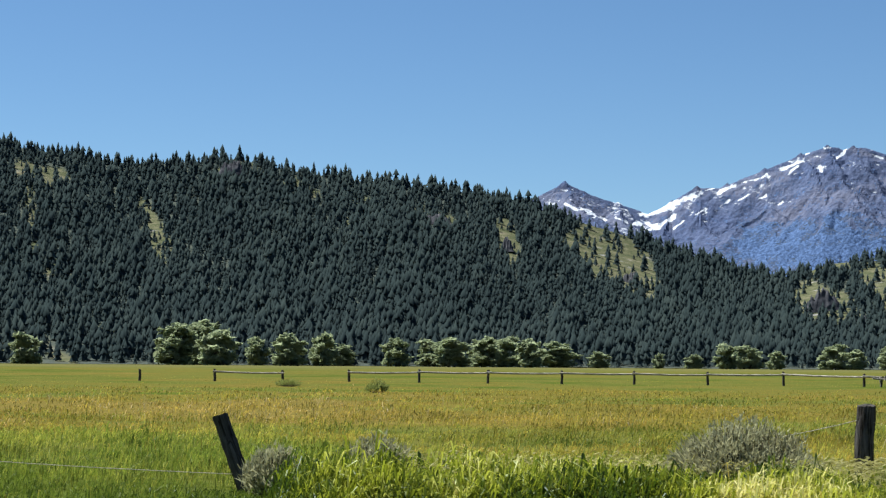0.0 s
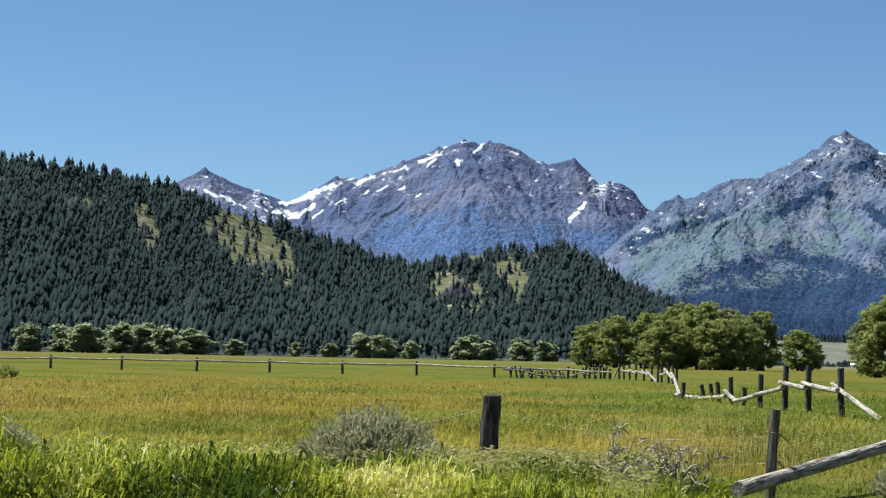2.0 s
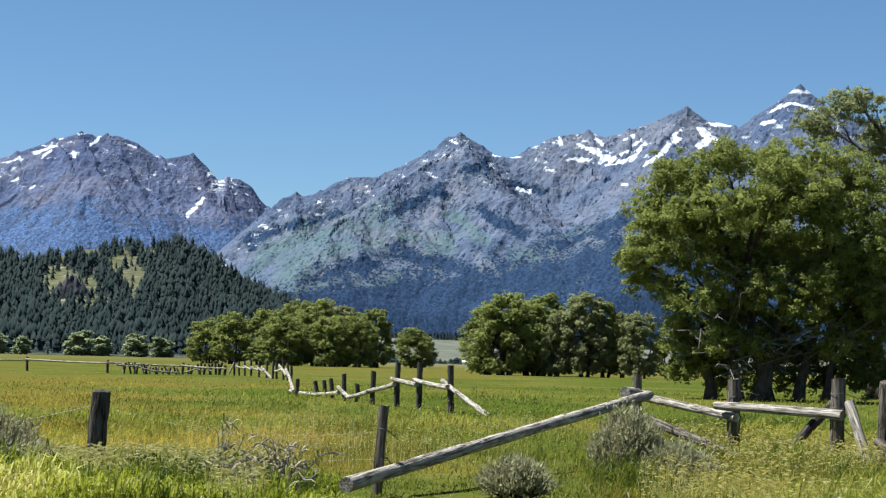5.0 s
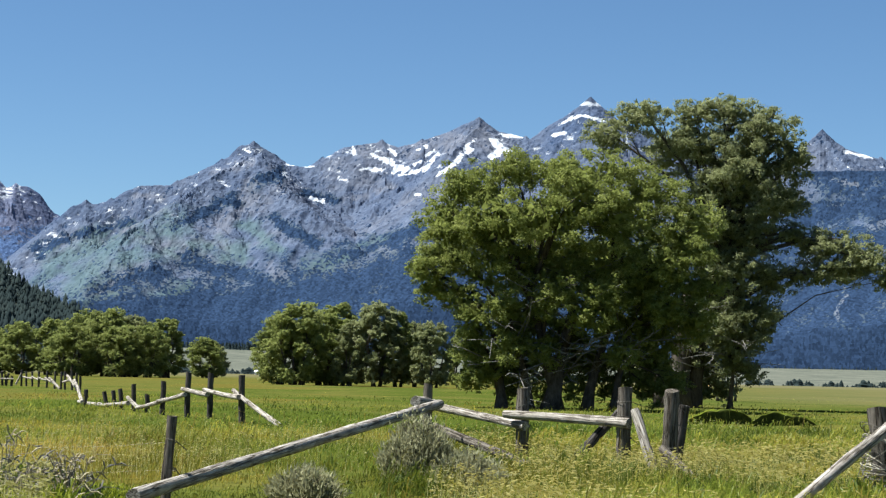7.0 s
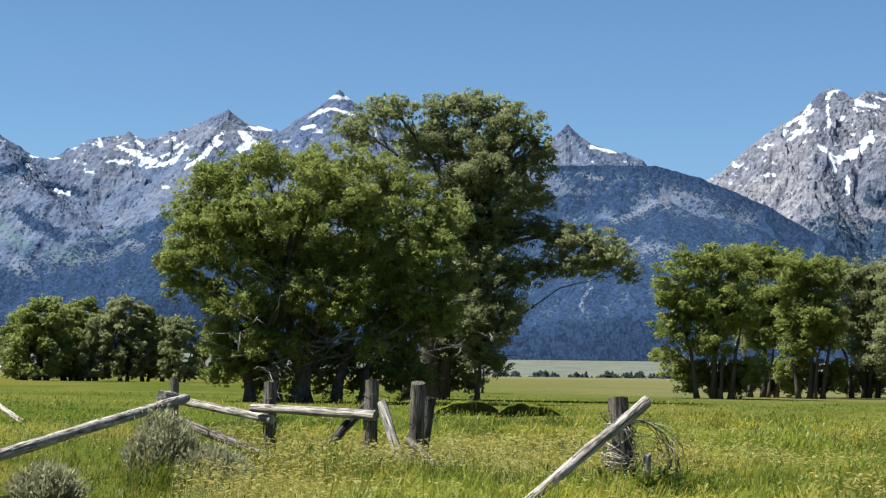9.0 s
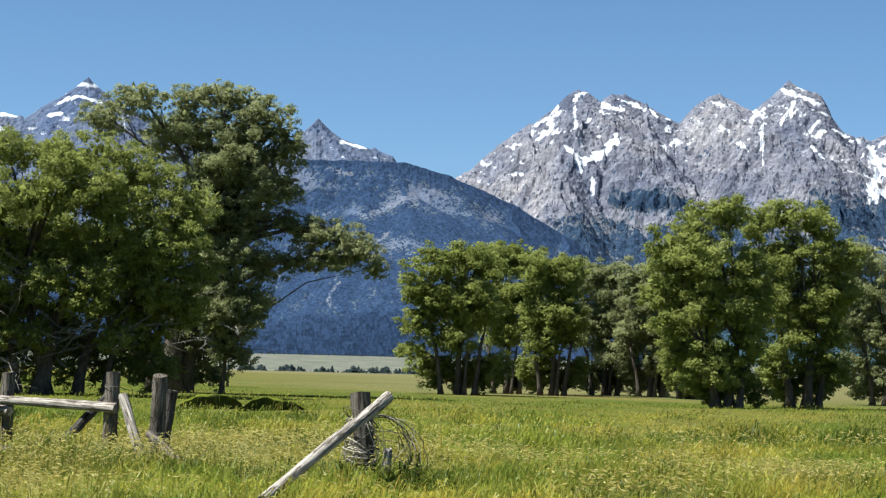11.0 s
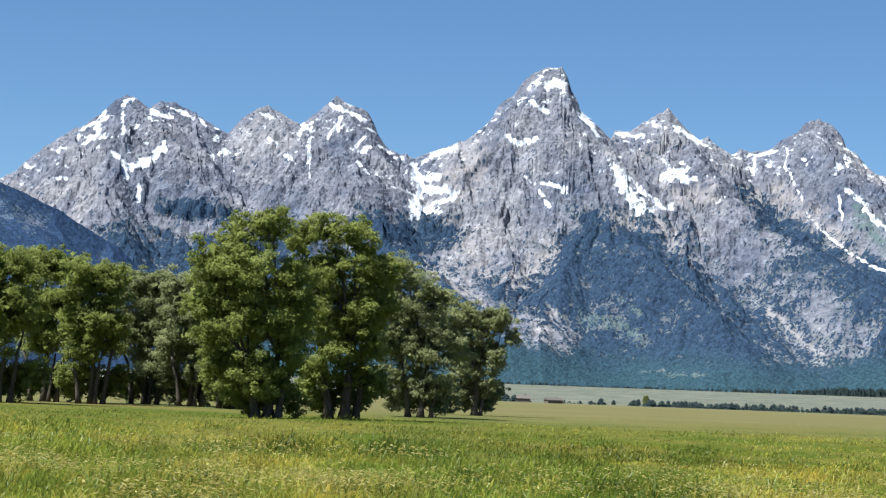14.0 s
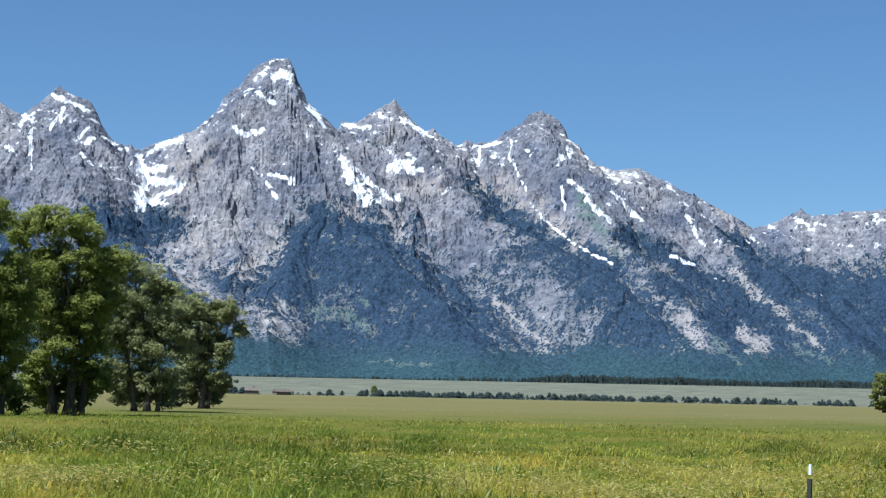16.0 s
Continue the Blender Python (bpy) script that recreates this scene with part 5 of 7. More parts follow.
SPREADING += [(28.68, 0.27, 0.6, 0.54, 0.0), (29.48, 1.38, 0.91, 0.91, 1.0), (30.91, 1.23, 0.82, 0.79, 2.5), (32.61, 1.54, 1.36, 0.73, 1.0), (31.57, 0.59, 0.79, 0.54, 2.5), (33.99, 1.43, 0.91, 0.76, 0.5), (29.91, 3.82, 1.89, 1.42, 2.5), (32.35, 3.36, 1.89, 1.42, 3.0), (27.62, 3.95, 0.95, 0.95, 2.5), (29.6, 2.03, 1.26, 0.95, 3.0), (33.17, 2.07, 1.42, 1.1, 3.5), (26.66, 3.13, 0.41, 0.47, 0.0), (29.3, 0.08, 0.63, 0.39, 1.5), (33.35, 0.61, 0.79, 0.63, 2.5), (30.25, 2.04, 0.47, 0.63, -1.2), (32.01, 4.98, 0.95, 0.63, -2.5), (28.11, 4.29, 0.63, 0.54, -2.0), (33.65, 3.21, 0.73, 0.54, -2.2), (31.19, 5.54, 0.79, 0.47, -2.2), (28.3, 1.85, 0.69, 0.57, -1.2), (29.29, 0.89, 0.63, 0.63, -1.5), (30.27, 0.74, 0.57, 0.57, -1.0), (31.55, 1.73, 0.73, 0.57, -2.2), (32.54, 0.76, 0.69, 0.54, -1.6), (33.66, 2.07, 0.73, 0.63, -2.0), (34.47, 1.75, 0.69, 0.63, -1.2), (28.17, -0.1, 0.54, 0.38, 0.0), (30.74, 2.37, 0.63, 0.54, -2.5), (32.2, 2.38, 0.69, 0.54, -2.5), (29.11, 2.02, 0.63, 0.54, -2.0), (33.84, -0.03, 0.69, 0.41, 1.0)]
TALL = [(32.97, 7.55, 0.88, 0.6, 0.0), (32.0, 7.01, 0.73, 0.54, 0.5), (34.44, 7.61, 0.73, 0.5, 0.0), (35.44, 7.71, 0.88, 0.54, 0.0), (36.3, 7.32, 0.69, 0.66, 0.0), (36.9, 6.87, 0.66, 0.73, 0.0), (37.32, 6.21, 0.57, 0.66, 0.0), (35.74, 6.69, 1.23, 0.88, 0.5), (34.44, 6.81, 0.91, 0.76, 0.0), (36.39, 5.56, 1.04, 0.88, 0.0), (37.23, 5.13, 0.54, 0.57, 0.0), (35.1, 5.56, 0.91, 0.91, 0.0), (36.1, 4.27, 0.88, 0.76, 0.0), (37.8, 3.9, 0.73, 0.57, -0.5), (38.63, 3.78, 0.82, 0.6, -1.0), (39.36, 3.39, 0.73, 0.5, -1.5), (39.77, 2.88, 0.38, 0.32, -1.5), (38.55, 3.13, 0.95, 0.41, -1.0), (37.68, 3.07, 0.69, 0.35, -0.5)]
TALL += [(36.75, 2.98, 0.76, 0.57, 0.0), (35.95, 2.06, 1.04, 0.88, 0.0), (36.59, 1.85, 0.54, 0.57, 0.0), (35.27, 3.3, 0.88, 0.76, 0.0), (35.63, 0.76, 0.73, 0.73, 0.0), (36.12, 0.29, 0.41, 0.41, 0.0), (34.56, 0.78, 0.73, 0.57, 1.0), (36.07, 5.97, 1.26, 1.1, 2.5), (35.59, 4.03, 1.26, 1.1, 2.5), (35.44, 2.09, 1.1, 1.1, 2.5), (33.79, 6.61, 0.95, 0.79, 1.5), (37.2, 4.19, 0.57, 0.38, -0.3), (34.8, -0.18, 0.63, 0.38, 2.0), (34.94, 4.35, 0.73, 0.63, -1.0), (36.39, 4.84, 0.73, 0.63, -1.0), (35.58, 5.81, 0.73, 0.63, -1.5), (35.91, 3.06, 0.73, 0.63, -1.0), (35.12, 1.6, 0.73, 0.63, -1.0), (36.24, 1.28, 0.57, 0.47, -0.5)]
tree("cottonwood", "great spreading cottonwood with dense green crown and several trunks", at_ground(31.2, 106), radians(-31.2), lobes_at(31.2, 106, SPREADING, 5.0),
     [(-1.3, 0, 1.2, 0.3, 5.5, 0.46), (-1.0, 0.2, -1.6, 0, 6.0, 0.36), (-3.9, 0.5, -0.6, 0, 4.0, 0.3), (0.6, 0.6, 1.3, 0.2, 5.5, 0.3), (2.0, 1.0, 0.8, -0.2, 4.2, 0.22), (-2.4, 0.2, -1.2, -0.5, 5.0, 0.24)], 270000, 0.076, LEAF_GREEN, 101, clumps=60, snags=54)
tree("cottonwood", "tall grey-green cottonwood with a long low side limb", at_ground(34.2, 122), radians(-34.2), lobes_at(34.2, 122, TALL, 3.0),
     [(-0.3, 0, 0.9, 0, 7.5, 0.8), (0.6, 0.5, 1.6, 0.3, 9.0, 0.5), (-1.2, 0.3, -0.8, 0.4, 6.0, 0.4), (2.9, 0.3, 0.4, 0, 3.6, 0.16)], 180000, 0.08, LEAF_GREY, 102, clumps=55, snags=36)
tree("young_cottonwood", "small young cottonwood beside the great one", at_ground(35.4, 165), radians(-35.4),
     lobes_at(35.4, 165, [(35.3, 1.0, 0.4, 0.5, 0), (35.6, 0.5, 0.35, 0.35, 0)]), [(0.3, 0, 0, 0, 2.5, 0.12), (-0.5, 0, 0, 0, 2.5, 0.12), (0.9, 0, 0.2, 0, 2.5, 0.1)], 5000, 0.13, LEAF_GREEN, 103)

# the grove on the right
GROVE = "grove of cottonwoods in the meadow"
tree("cottonwood", "rounded green cottonwood with a thick low crown", at_ground(49.9, 116), radians(-49.9),
     lobes_at(49.9, 116, [(49.0, 4.5, 0.75, 0.6, 0), (49.9, 4.75, 0.75, 0.55, 0), (48.2, 3.6, 0.7, 0.8, 0), (49.3, 3.4, 1.0, 0.9, -1), (48.1, 2.5, 0.7, 0.6, 0), (48.3, 1.6, 0.6, 0.6, -0.5), (49.6, 2.0, 1.1, 0.9, -0.5), (50.5, 3.2, 0.6, 0.8, 0.5), (49.6, 0.6, 0.9, 0.7, 0), (50.5, 1.0, 0.6, 0.8, 0), (50.6, 2.2, 0.9, 1.5, 2.0), (49.0, 2.6, 1.0, 1.4, 1.5), (49.2, 0.1, 0.6, 0.5, 0.5), (50.2, 0.1, 0.6, 0.5, 0.5), (48.5, 0.7, 0.4, 0.5, 0.5), (49.4, -0.3, 0.5, 0.45, 1.2), (50.0, -0.35, 0.45, 0.4, 1.0), (49.7, 0.2, 0.7, 0.5, -1.0)], 2.2),
     [(-0.5, 0, -0.6, 0, 3.2, 0.3), (0.2, 0.3, 0.4, 0, 3.6, 0.3), (0.8, 0, 0.5, 0.2, 3.2, 0.22)], 95000, 0.085, LEAF_GREEN, 111, GROVE)
tree("cottonwood", "dense dark green cottonwood with several trunks", at_ground(52.1, 124), radians(-52.1),
     lobes_at(52.1, 124, [(51.3, 4.7, 0.75, 0.6, 0), (52.3, 4.5, 0.75, 0.6, 0), (51.6, 3.6, 0.8, 0.7, 0), (52.7, 3.6, 0.6, 0.8, 0), (51.4, 2.4, 0.9, 0.9, 0), (52.6, 2.3, 0.7, 0.8, 0), (51.9, 1.2, 0.9, 0.8, 0), (51.0, 2.6, 0.8, 1.4, 1.5), (52.4, 2.4, 1.0, 1.5, 2.0), (53.1, 2.6, 0.6, 0.9, 1.0), (51.3, 0.4, 0.6, 0.6, 0.5), (52.5, 0.5, 0.6, 0.6, 0.5), (52.9, 1.4, 0.5, 0.7, 0), (50.7, 4.2, 0.5, 0.5, 0.5), (53.3, 3.6, 0.4, 0.5, 0.5), (51.6, -0.25, 0.45, 0.4, 1.4), (52.4, -0.25, 0.5, 0.4, 1.6), (53.0, 0.3, 0.4, 0.5, 0.8)], 2.6),
     [(-0.8, 0, -0.5, 0, 3.5, 0.3), (0.2, 0, 0.2, 0, 4.0, 0.34), (0.9, 0.3, 0.4, 0, 3.6, 0.25)], 86000, 0.088, LEAF_GREEN, 112, GROVE)
tree("willow_tree", "grey-green willow with an open crown", at_ground(54.2, 150), radians(-54.2),
     lobes_at(54.2, 150, [(53.7, 3.6, 0.7, 0.5, 0), (54.3, 2.9, 0.8, 0.7, 0), (53.6, 2.3, 0.7, 0.7, 0), (54.8, 2.0, 0.6, 0.7, 0), (54.2, 1.2, 0.8, 0.7, 0), (54.5, 0.4, 0.7, 0.5, 0), (54.2, 1.8, 1.1, 1.2, 2.0), (53.3, 1.6, 0.7, 1.0, 1.0), (55.2, 1.4, 0.6, 0.7, 0.5), (53.6, 0.5, 0.5, 0.6, 0), (55.0, 0.3, 0.4, 0.4, 0), (53.2, 2.9, 0.6, 0.6, 0), (54.9, 2.8, 0.5, 0.5, 0), (53.9, -0.2, 0.5, 0.35, 1.4), (54.8, -0.2, 0.45, 0.35, 1.0)], 3.0),
     [(-0.5, 0, -0.5, 0, 3.5, 0.22), (0.4, 0, 0.4, 0, 3.8, 0.25), (1.2, 0, 0.5, 0, 3.0, 0.18)], 56000, 0.098, LEAF_GREY, 113, GROVE)
tree("willow_tree", "pale green willow with drooping branches on the grove's edge", at_ground(55.9, 178), radians(-55.9),
     lobes_at(55.9, 178, [(55.7, 2.35, 0.6, 0.45, 0), (56.3, 2.1, 0.55, 0.5, 0), (55.4, 1.6, 0.55, 0.5, 0), (56.4, 1.2, 0.5, 0.5, 0), (56.9, 1.75, 0.3, 0.3, 0), (55.6, 0.7, 0.55, 0.45, 0), (56.3, 0.4, 0.4, 0.4, 0), (55.3, 0.2, 0.5, 0.4, 0.5), (55.9, 1.4, 0.9, 0.8, 1.5), (56.6, 2.3, 0.4, 0.4, 0), (55.2, 2.2, 0.5, 0.5, 0)], 2.4),
     [(0, 0, 0.2, 0, 3.2, 0.3), (0.5, 0, 0.6, 0, 3.0, 0.18)], 44000, 0.105, LEAF_GREY, 114, GROVE)
for az, d, top, wide, leaf, seed in ((42.3, 146, 3.75, 1.35, LEAF_GREEN, 121), (43.7, 168, 3.9, 1.0, LEAF_GREEN, 122), (45.0, 160, 3.5, 0.95, LEAF_GREEN, 123), (46.5, 172, 3.35, 1.0, LEAF_GREY, 124), (47.8, 168, 3.3, 0.9, LEAF_GREY, 125), (48.9, 160, 2.6, 0.8, LEAF_GREEN, 126)):
    rr = random.Random(seed)
    spots = [(az - 0.5 * wide, top - 0.75, 0.75 * wide, 0.7, 0), (az + 0.45 * wide, top - 0.6, 0.7 * wide, 0.65, 0.5), (az, top - 1.9, 1.1 * wide, 1.2, 2.0), (az, top - 0.45, 0.6 * wide, 0.45, 0), (az - 0.6 * wide, top - 1.8, 0.5 * wide, 0.6, 0), (az + 0.55 * wide, top - 1.8, 0.5 * wide, 0.6, 0),
             (az + 0.05, top - 1.7, 0.6 * wide, 0.7, -0.5), (az + rr.uniform(-0.3, 0.3), top - 2.7, 0.7 * wide, 0.6, 0)]
    spots += [(az - 0.45 * wide, 0.05, 0.4 * wide, 0.5, 2.5), (az + 0.3 * wide, -0.05, 0.45 * wide, 0.4, 3.5), (az + 0.75 * wide, 0.1, 0.35 * wide, 0.55, 1.5)]
    if seed == 121:
        spots += [(41.1, 1.4, 0.6, 0.5, 0), (40.9, 0.6, 0.55, 0.3, 0), (41.0, 2.4, 0.5, 0.5, 0)]
    spread = d * radians(wide) * 0.35
    tree("cottonwood", "green cottonwood with slim dark trunks in the grove", at_ground(az, d), radians(-az), lobes_at(az, d, spots, 0.95 * d * radians(wide)),
         [(-spread, 0, -0.7, 0, 4.2, 0.2), (0, 0.3, 0.1, 0, 5.0, 0.26), (spread, 0, 0.6, 0, 4.4, 0.2), (0.4 * spread, -0.3, 0.3, 0, 4.0, 0.15)], 58000, 0.105, leaf, seed, GROVE)

# the middle group and the far trees share a few crowns
TREES = []
for k, (h, w, leaf) in enumerate(((12, 4.6, LEAF_MID), (12, 3.6, LEAF_MID), (12, 4.2, LEAF_GREY), (12, 5.0, LEAF_MID))):
    rr = random.Random(300 + k)
    lob = []
    for i in range(22):
        up = (i + 0.5) / 22
        a, z = i * 2.4 + rr.uniform(-0.3, 0.3), h * (0.15 + 0.75 * up)
        r = w * math.sqrt(max(0.03, 1 - (1.2 * up - 0.22) ** 2)) * rr.uniform(0.62, 0.82)
        q = w * rr.uniform(0.22, 0.36)
        lob.append((r * math.cos(a), r * math.sin(a), z, q * 1.2, q * 1.2, q * 0.9))
    lob += [(0.5 * w * math.cos(1.26 * i + k), 0.5 * w * math.sin(1.26 * i + k), h * 0.12, w * 0.34, w * 0.34, w * 0.26) for i in range(5)]
    lob += [(0, 0, h * 0.6, w * 0.6, w * 0.6, w * 0.5), (w * 0.45, 0.5, h * 0.2, w * 0.28, w * 0.28, w * 0.2), (-w * 0.5, -0.4, h * 0.17, w * 0.25, w * 0.25, w * 0.2)]
    place, d = ((23.2, 262), (24.4, 275), (25.5, 262), (19.0, 430))[k]
    TREES.append(tree("cottonwood", ("round green cottonwood standing in the meadow", "slender green cottonwood standing in the meadow", "grey-green willow standing in the meadow", "broad green cottonwood of the far grove")[k],
                      at_ground(place, d), 0.3 * k, lob, [(-0.8, 0, -1.6, 0.2, 5.2, 0.22), (0.0, 0.4, -0.4, 0.8, 5.4, 0.24), (0.5, -0.2, 0.6, -0.6, 5.4, 0.22), (1.0, 0.1, 1.8, 0.1, 5.0, 0.2)], 25000, 0.17, leaf, 200 + k, "cottonwoods standing in the meadow", 24))
for (az, d, hh, ww), which in zip(((24.0, 268, 10.6, 1.15), (22.75, 266, 9.5, 1.0), (24.7, 262, 9.0, 0.8), (26.1, 264, 10.4, 0.85), (27.1, 258, 9.2, 0.9), (27.9, 262, 8.2, 0.8), (26.6, 272, 9.5, 0.7),
                                   (14.7, 452, 10.5, 1.1), (15.4, 446, 12.2, 1.1), (16.3, 440, 13.0, 1.2), (17.2, 450, 15.0, 1.15), (17.8, 436, 15.4, 1.1), (18.5, 446, 14.6, 1.2), (19.5, 440, 13.8, 1.1), (20.6, 470, 10.0, 1.2), (16.8, 430, 11.5, 1.2), (18.2, 428, 11.5, 1.15), (20.9, 520, 9.0, 1.1)),
                                  (0, 3, 2, 1, 2, 1, 2, 3, 0, 1, 3, 0, 2, 1, 0, 3, 0, 2)):
    s_ = hh / 12
    copy_thing(TREES[which], Matrix.Translation(at_ground(az, d)) @ Matrix.Rotation(az * 1.7, 4, "Z") @ Matrix.Diagonal((s_ * ww, s_ * ww, s_, 1)))
TREES[0].matrix_basis = TREES[0].matrix_basis @ Matrix.Diagonal((0.95, 0.95, 0.95, 1))
FOOT = ((-11.8, 0.82, 1.0), (-7.6, 1.1, 1.2), (-7.0, 1.2, 1.15), (-6.4, 0.95, 0.8), (-5.3, 0.74, 1.0), (-4.4, 0.86, 0.9), (-3.4, 0.87, 1.0), (-2.9, 0.55, 0.9), (-1.3, 0.75, 1.15), (-0.3, 0.72, 1.2), (0.3, 0.76, 1.1), (1.2, 0.8, 1.2), (1.8, 0.82, 1.2), (2.5, 0.75, 1.1), (3.3, 0.68, 1.2),
        (4.5, 0.4, 1.0), (6.2, 0.36, 1.0), (7.2, 0.34, 1.15), (8.1, 0.66, 1.15), (8.7, 0.6, 1.0), (9.5, 0.45, 1.15), (11.1, 0.66, 1.2), (11.7, 0.5, 1.0), (12.7, 0.6, 1.2), (13.4, 0.52, 1.2))
BUSHY = []
for k in range(3):
    rr = random.Random(340 + k)
    lob = [(0, 0, 3.0, 2.9, 2.9, 2.8), (0, 0, 7.3, 2.3, 2.3, 2.8), (1.5, 0.5, 1.6, 2.0, 2.0, 1.6), (-1.5, -0.5, 1.6, 2.0, 2.0, 1.6), (0, 1.6, 1.6, 2.0, 2.0, 1.6)]
    for i in range(8):
        a, z = i * 2.4 + rr.uniform(-0.4, 0.4), 1.8 + 1.05 * i
        r = 2.3 if i < 6 else 1.2
        lob.append((r * math.cos(a), r * math.sin(a), z, rr.uniform(1.5, 2.1), rr.uniform(1.5, 2.1), rr.uniform(1.3, 1.9)))
    az, el, ww = FOOT[k]
    d = 1180 + 37 * (k * 7 % 5)
    BUSHY.append(tree("willow_tree", "pale olive willow at the foot of the butte", at_ground(az, d), 0.5 * k, lob, [(-0.6, 0, -0.4, 0, 2.6, 0.25), (0.4, 0.2, 0.4, 0.2, 2.8, 0.25)], 6500, 0.4, LEAF_PALE, 350 + k, "willows along the foot of the butte", 20))
for k, (az, el, ww) in enumerate(FOOT):
    d = 1180 + 37 * (k * 7 % 5)
    s_ = (EYE + d * math.tan(radians(el))) / 10.5
    m = Matrix.Translation(at_ground(az, d)) @ Matrix.Rotation(k * 1.3, 4, "Z") @ Matrix.Diagonal((s_ * ww * (1.45 + 0.28 * (k * 5 % 4)), s_ * ww * 1.3, s_, 1))
    if k < 3:
        BUSHY[k].matrix_basis = m
    else:
        kind = BUSHY[k % 3]
        keep_ = kind.matrix_basis.copy()
        kind.matrix_basis = Matrix()
        copy_thing(kind, m)
        kind.matrix_basis = keep_
for az, d, hh in ((60.8, 1450, 8.5), (75.25, 420, 9.0)):
    s_ = hh / 12
    copy_thing(TREES[1], Matrix.Translation(at_ground(az, d)) @ Matrix.Diagonal((s_ * 1.1, s_ * 1.1, s_, 1)))


# ---- fences ----
def log(name, a, b, r0, r1, parent, mat, seed=0, bend=0.0, sides=10, label=""):
    """A weathered pole from a to b, its grain along its own z; uneven, with a ragged cut at the end."""
    rng = random.Random(seed)
    a, b = Vector(a), Vector(b)
    way = b - a
    turn = way.to_track_quat("Z", "Y").to_matrix().to_4x4()
    down = (turn.to_3x3().inverted() @ Vector((0, 0, -1)))
    rings = 5 if r0 < 0.01 else 10
    pts, rad = [], []
    for i in range(rings + 1):
        k = i / rings
        sway = r0 * (0.16 * math.sin(k * 4 + seed) + 0.05 * math.sin(k * 11 + 2 * seed)) if r0 > 0.02 else 0
        pts.append(Vector((sway, 0.7 * sway * math.cos(seed), way.length * k)) + down * (bend * math.sin(math.pi * k)))
        rad.append((r0 + (r1 - r0) * k) * (1 + (rng.uniform(-0.035, 0.035) if r0 > 0.02 else 0)))
    v, q, c = tube(pts, rad, sides, 0.06 if r0 > 0.02 else 0.0, rng)
    cut = rng.uniform(-0.35, 0.35)
    for k in range(rings * sides, (rings + 1) * sides):
        v[k].z += cut * v[k].x + rng.uniform(-0.1, 0.1) * (r1 if r0 > 0.02 else 0)
    v = [tuple(p) for p in v]
    ends = []
    for cap in c:
        ends.append([len(v) + i for i in range(len(cap))])
        v += [v[i] for i in cap]
    me = mesh_of(name, v, [q, np.array(ends)], mat, (), True)
    return part_of(name, me, parent, label, Matrix.Translation(a) @ turn)


def post(az, d, z, r, parent, mat=POST_WOOD, seed=0, lean=(0.0, 0.0), label=""):
    foot = pol(az, d, -0.2)
    side, way = Vector((math.cos(radians(az)), -math.sin(radians(az)), 0)), Vector((math.sin(radians(az)), math.cos(radians(az)), 0))
    tip = pol(az, d, z)
    return log("post", foot - side * lean[0] - way * lean[1], tip, r * 1.08, r, parent, mat, seed, label=label)


near = empty("wire_fence", (0, 0, 0), "old barbed wire strung between weathered grey posts", "fence")
log("post", pol(-5.3, 25.3, -0.25), pol(-6.24, 25.3, 0.95), 0.105, 0.10, near, DARK_WOOD, 1, label="dark leaning post")
post(11.87, 27.3, 1.10, 0.125, near, DARK_WOOD, 2, (0.06, 0), "thick dark weathered post")
post(19.8, 24.3, 1.06, 0.06, near, POST_WOOD, 3, (0.06, 0), "slim grey post")
for az0, d0, z0, az1, d1, z1, sag in ((-15, 25.3, 0.47, -5.9, 25.3, 0.22, 0.02), (-5.6, 25.3, 0.2, 6.5, 26.6, 0.33, 0.12), (4.0, 26.3, 0.26, 8.5, 26.8, 0.36, 0.02), (8.5, 26.8, 0.6, 11.75, 27.25, 0.92, 0.02), (11.9, 27.3, 0.9, 19.8, 24.4, 0.75, 0.2), (11.9, 27.3, 0.5, 19.8, 24.4, 0.42, 0.15)):
    thin = 0.001 if az0 > 11 else 0.0055
    log("wire", pol(az0, d0, z0), pol(az1, d1, z1), thin, thin, near, WIRE, 4, sag, 5)

broken = empty("pole_fence", (0, 0, 0), "broken pole fence with fallen pale rails and grey posts", "fence")
post(27.0, 42.3, 1.42, 0.095, broken, POST_WOOD, 11)
post(29.7, 36.3, 1.42, 0.115, broken, POST_WOOD, 12)
post(32.56, 34.3, 1.48, 0.122, broken, POST_WOOD, 13)
post(33.89, 33.3, 1.45, 0.122, broken, POST_WOOD, 14, (0.05, 0))
log("rail", pol(18.81, 22.8, 0.20), pol(27.32, 36.3, 1.10), 0.085, 0.085, broken, RAIL_WOOD, 15, 0.0, label="long fallen rail")
log("rail", pol(26.62, 37.9, 1.12), pol(27.2, 39.5, 1.06), 0.10, 0.09, broken, RAIL_WOOD, 16)
log("rail", pol(27.12, 39.3, 1.02), pol(29.75, 35.8, 0.75), 0.075, 0.08, broken, RAIL_WOOD, 17)
log("rail", pol(29.2, 36.1, 0.95), pol(32.7, 34.0, 0.88), 0.075, 0.09, broken, RAIL_WOOD, 18)
log("rail", pol(27.0, 38.3, 0.66), pol(29.95, 33.3, 0.15), 0.085, 0.085, broken, POST_WOOD, 19)
log("brace", pol(31.3, 34.3, 0.3), pol(32.6, 35.1, 1.18), 0.085, 0.075, broken, DARK_WOOD, 20, label="dark slanting brace")
log("rail", pol(32.85, 33.8, 1.10), pol(33.5, 33.2, 0.02), 0.085, 0.08, broken, RAIL_WOOD, 21)
log("rail", pol(33.65, 32.4, 0.52), pol(34.6, 31.3, 0.08), 0.07, 0.07, broken, POST_WOOD, 22)
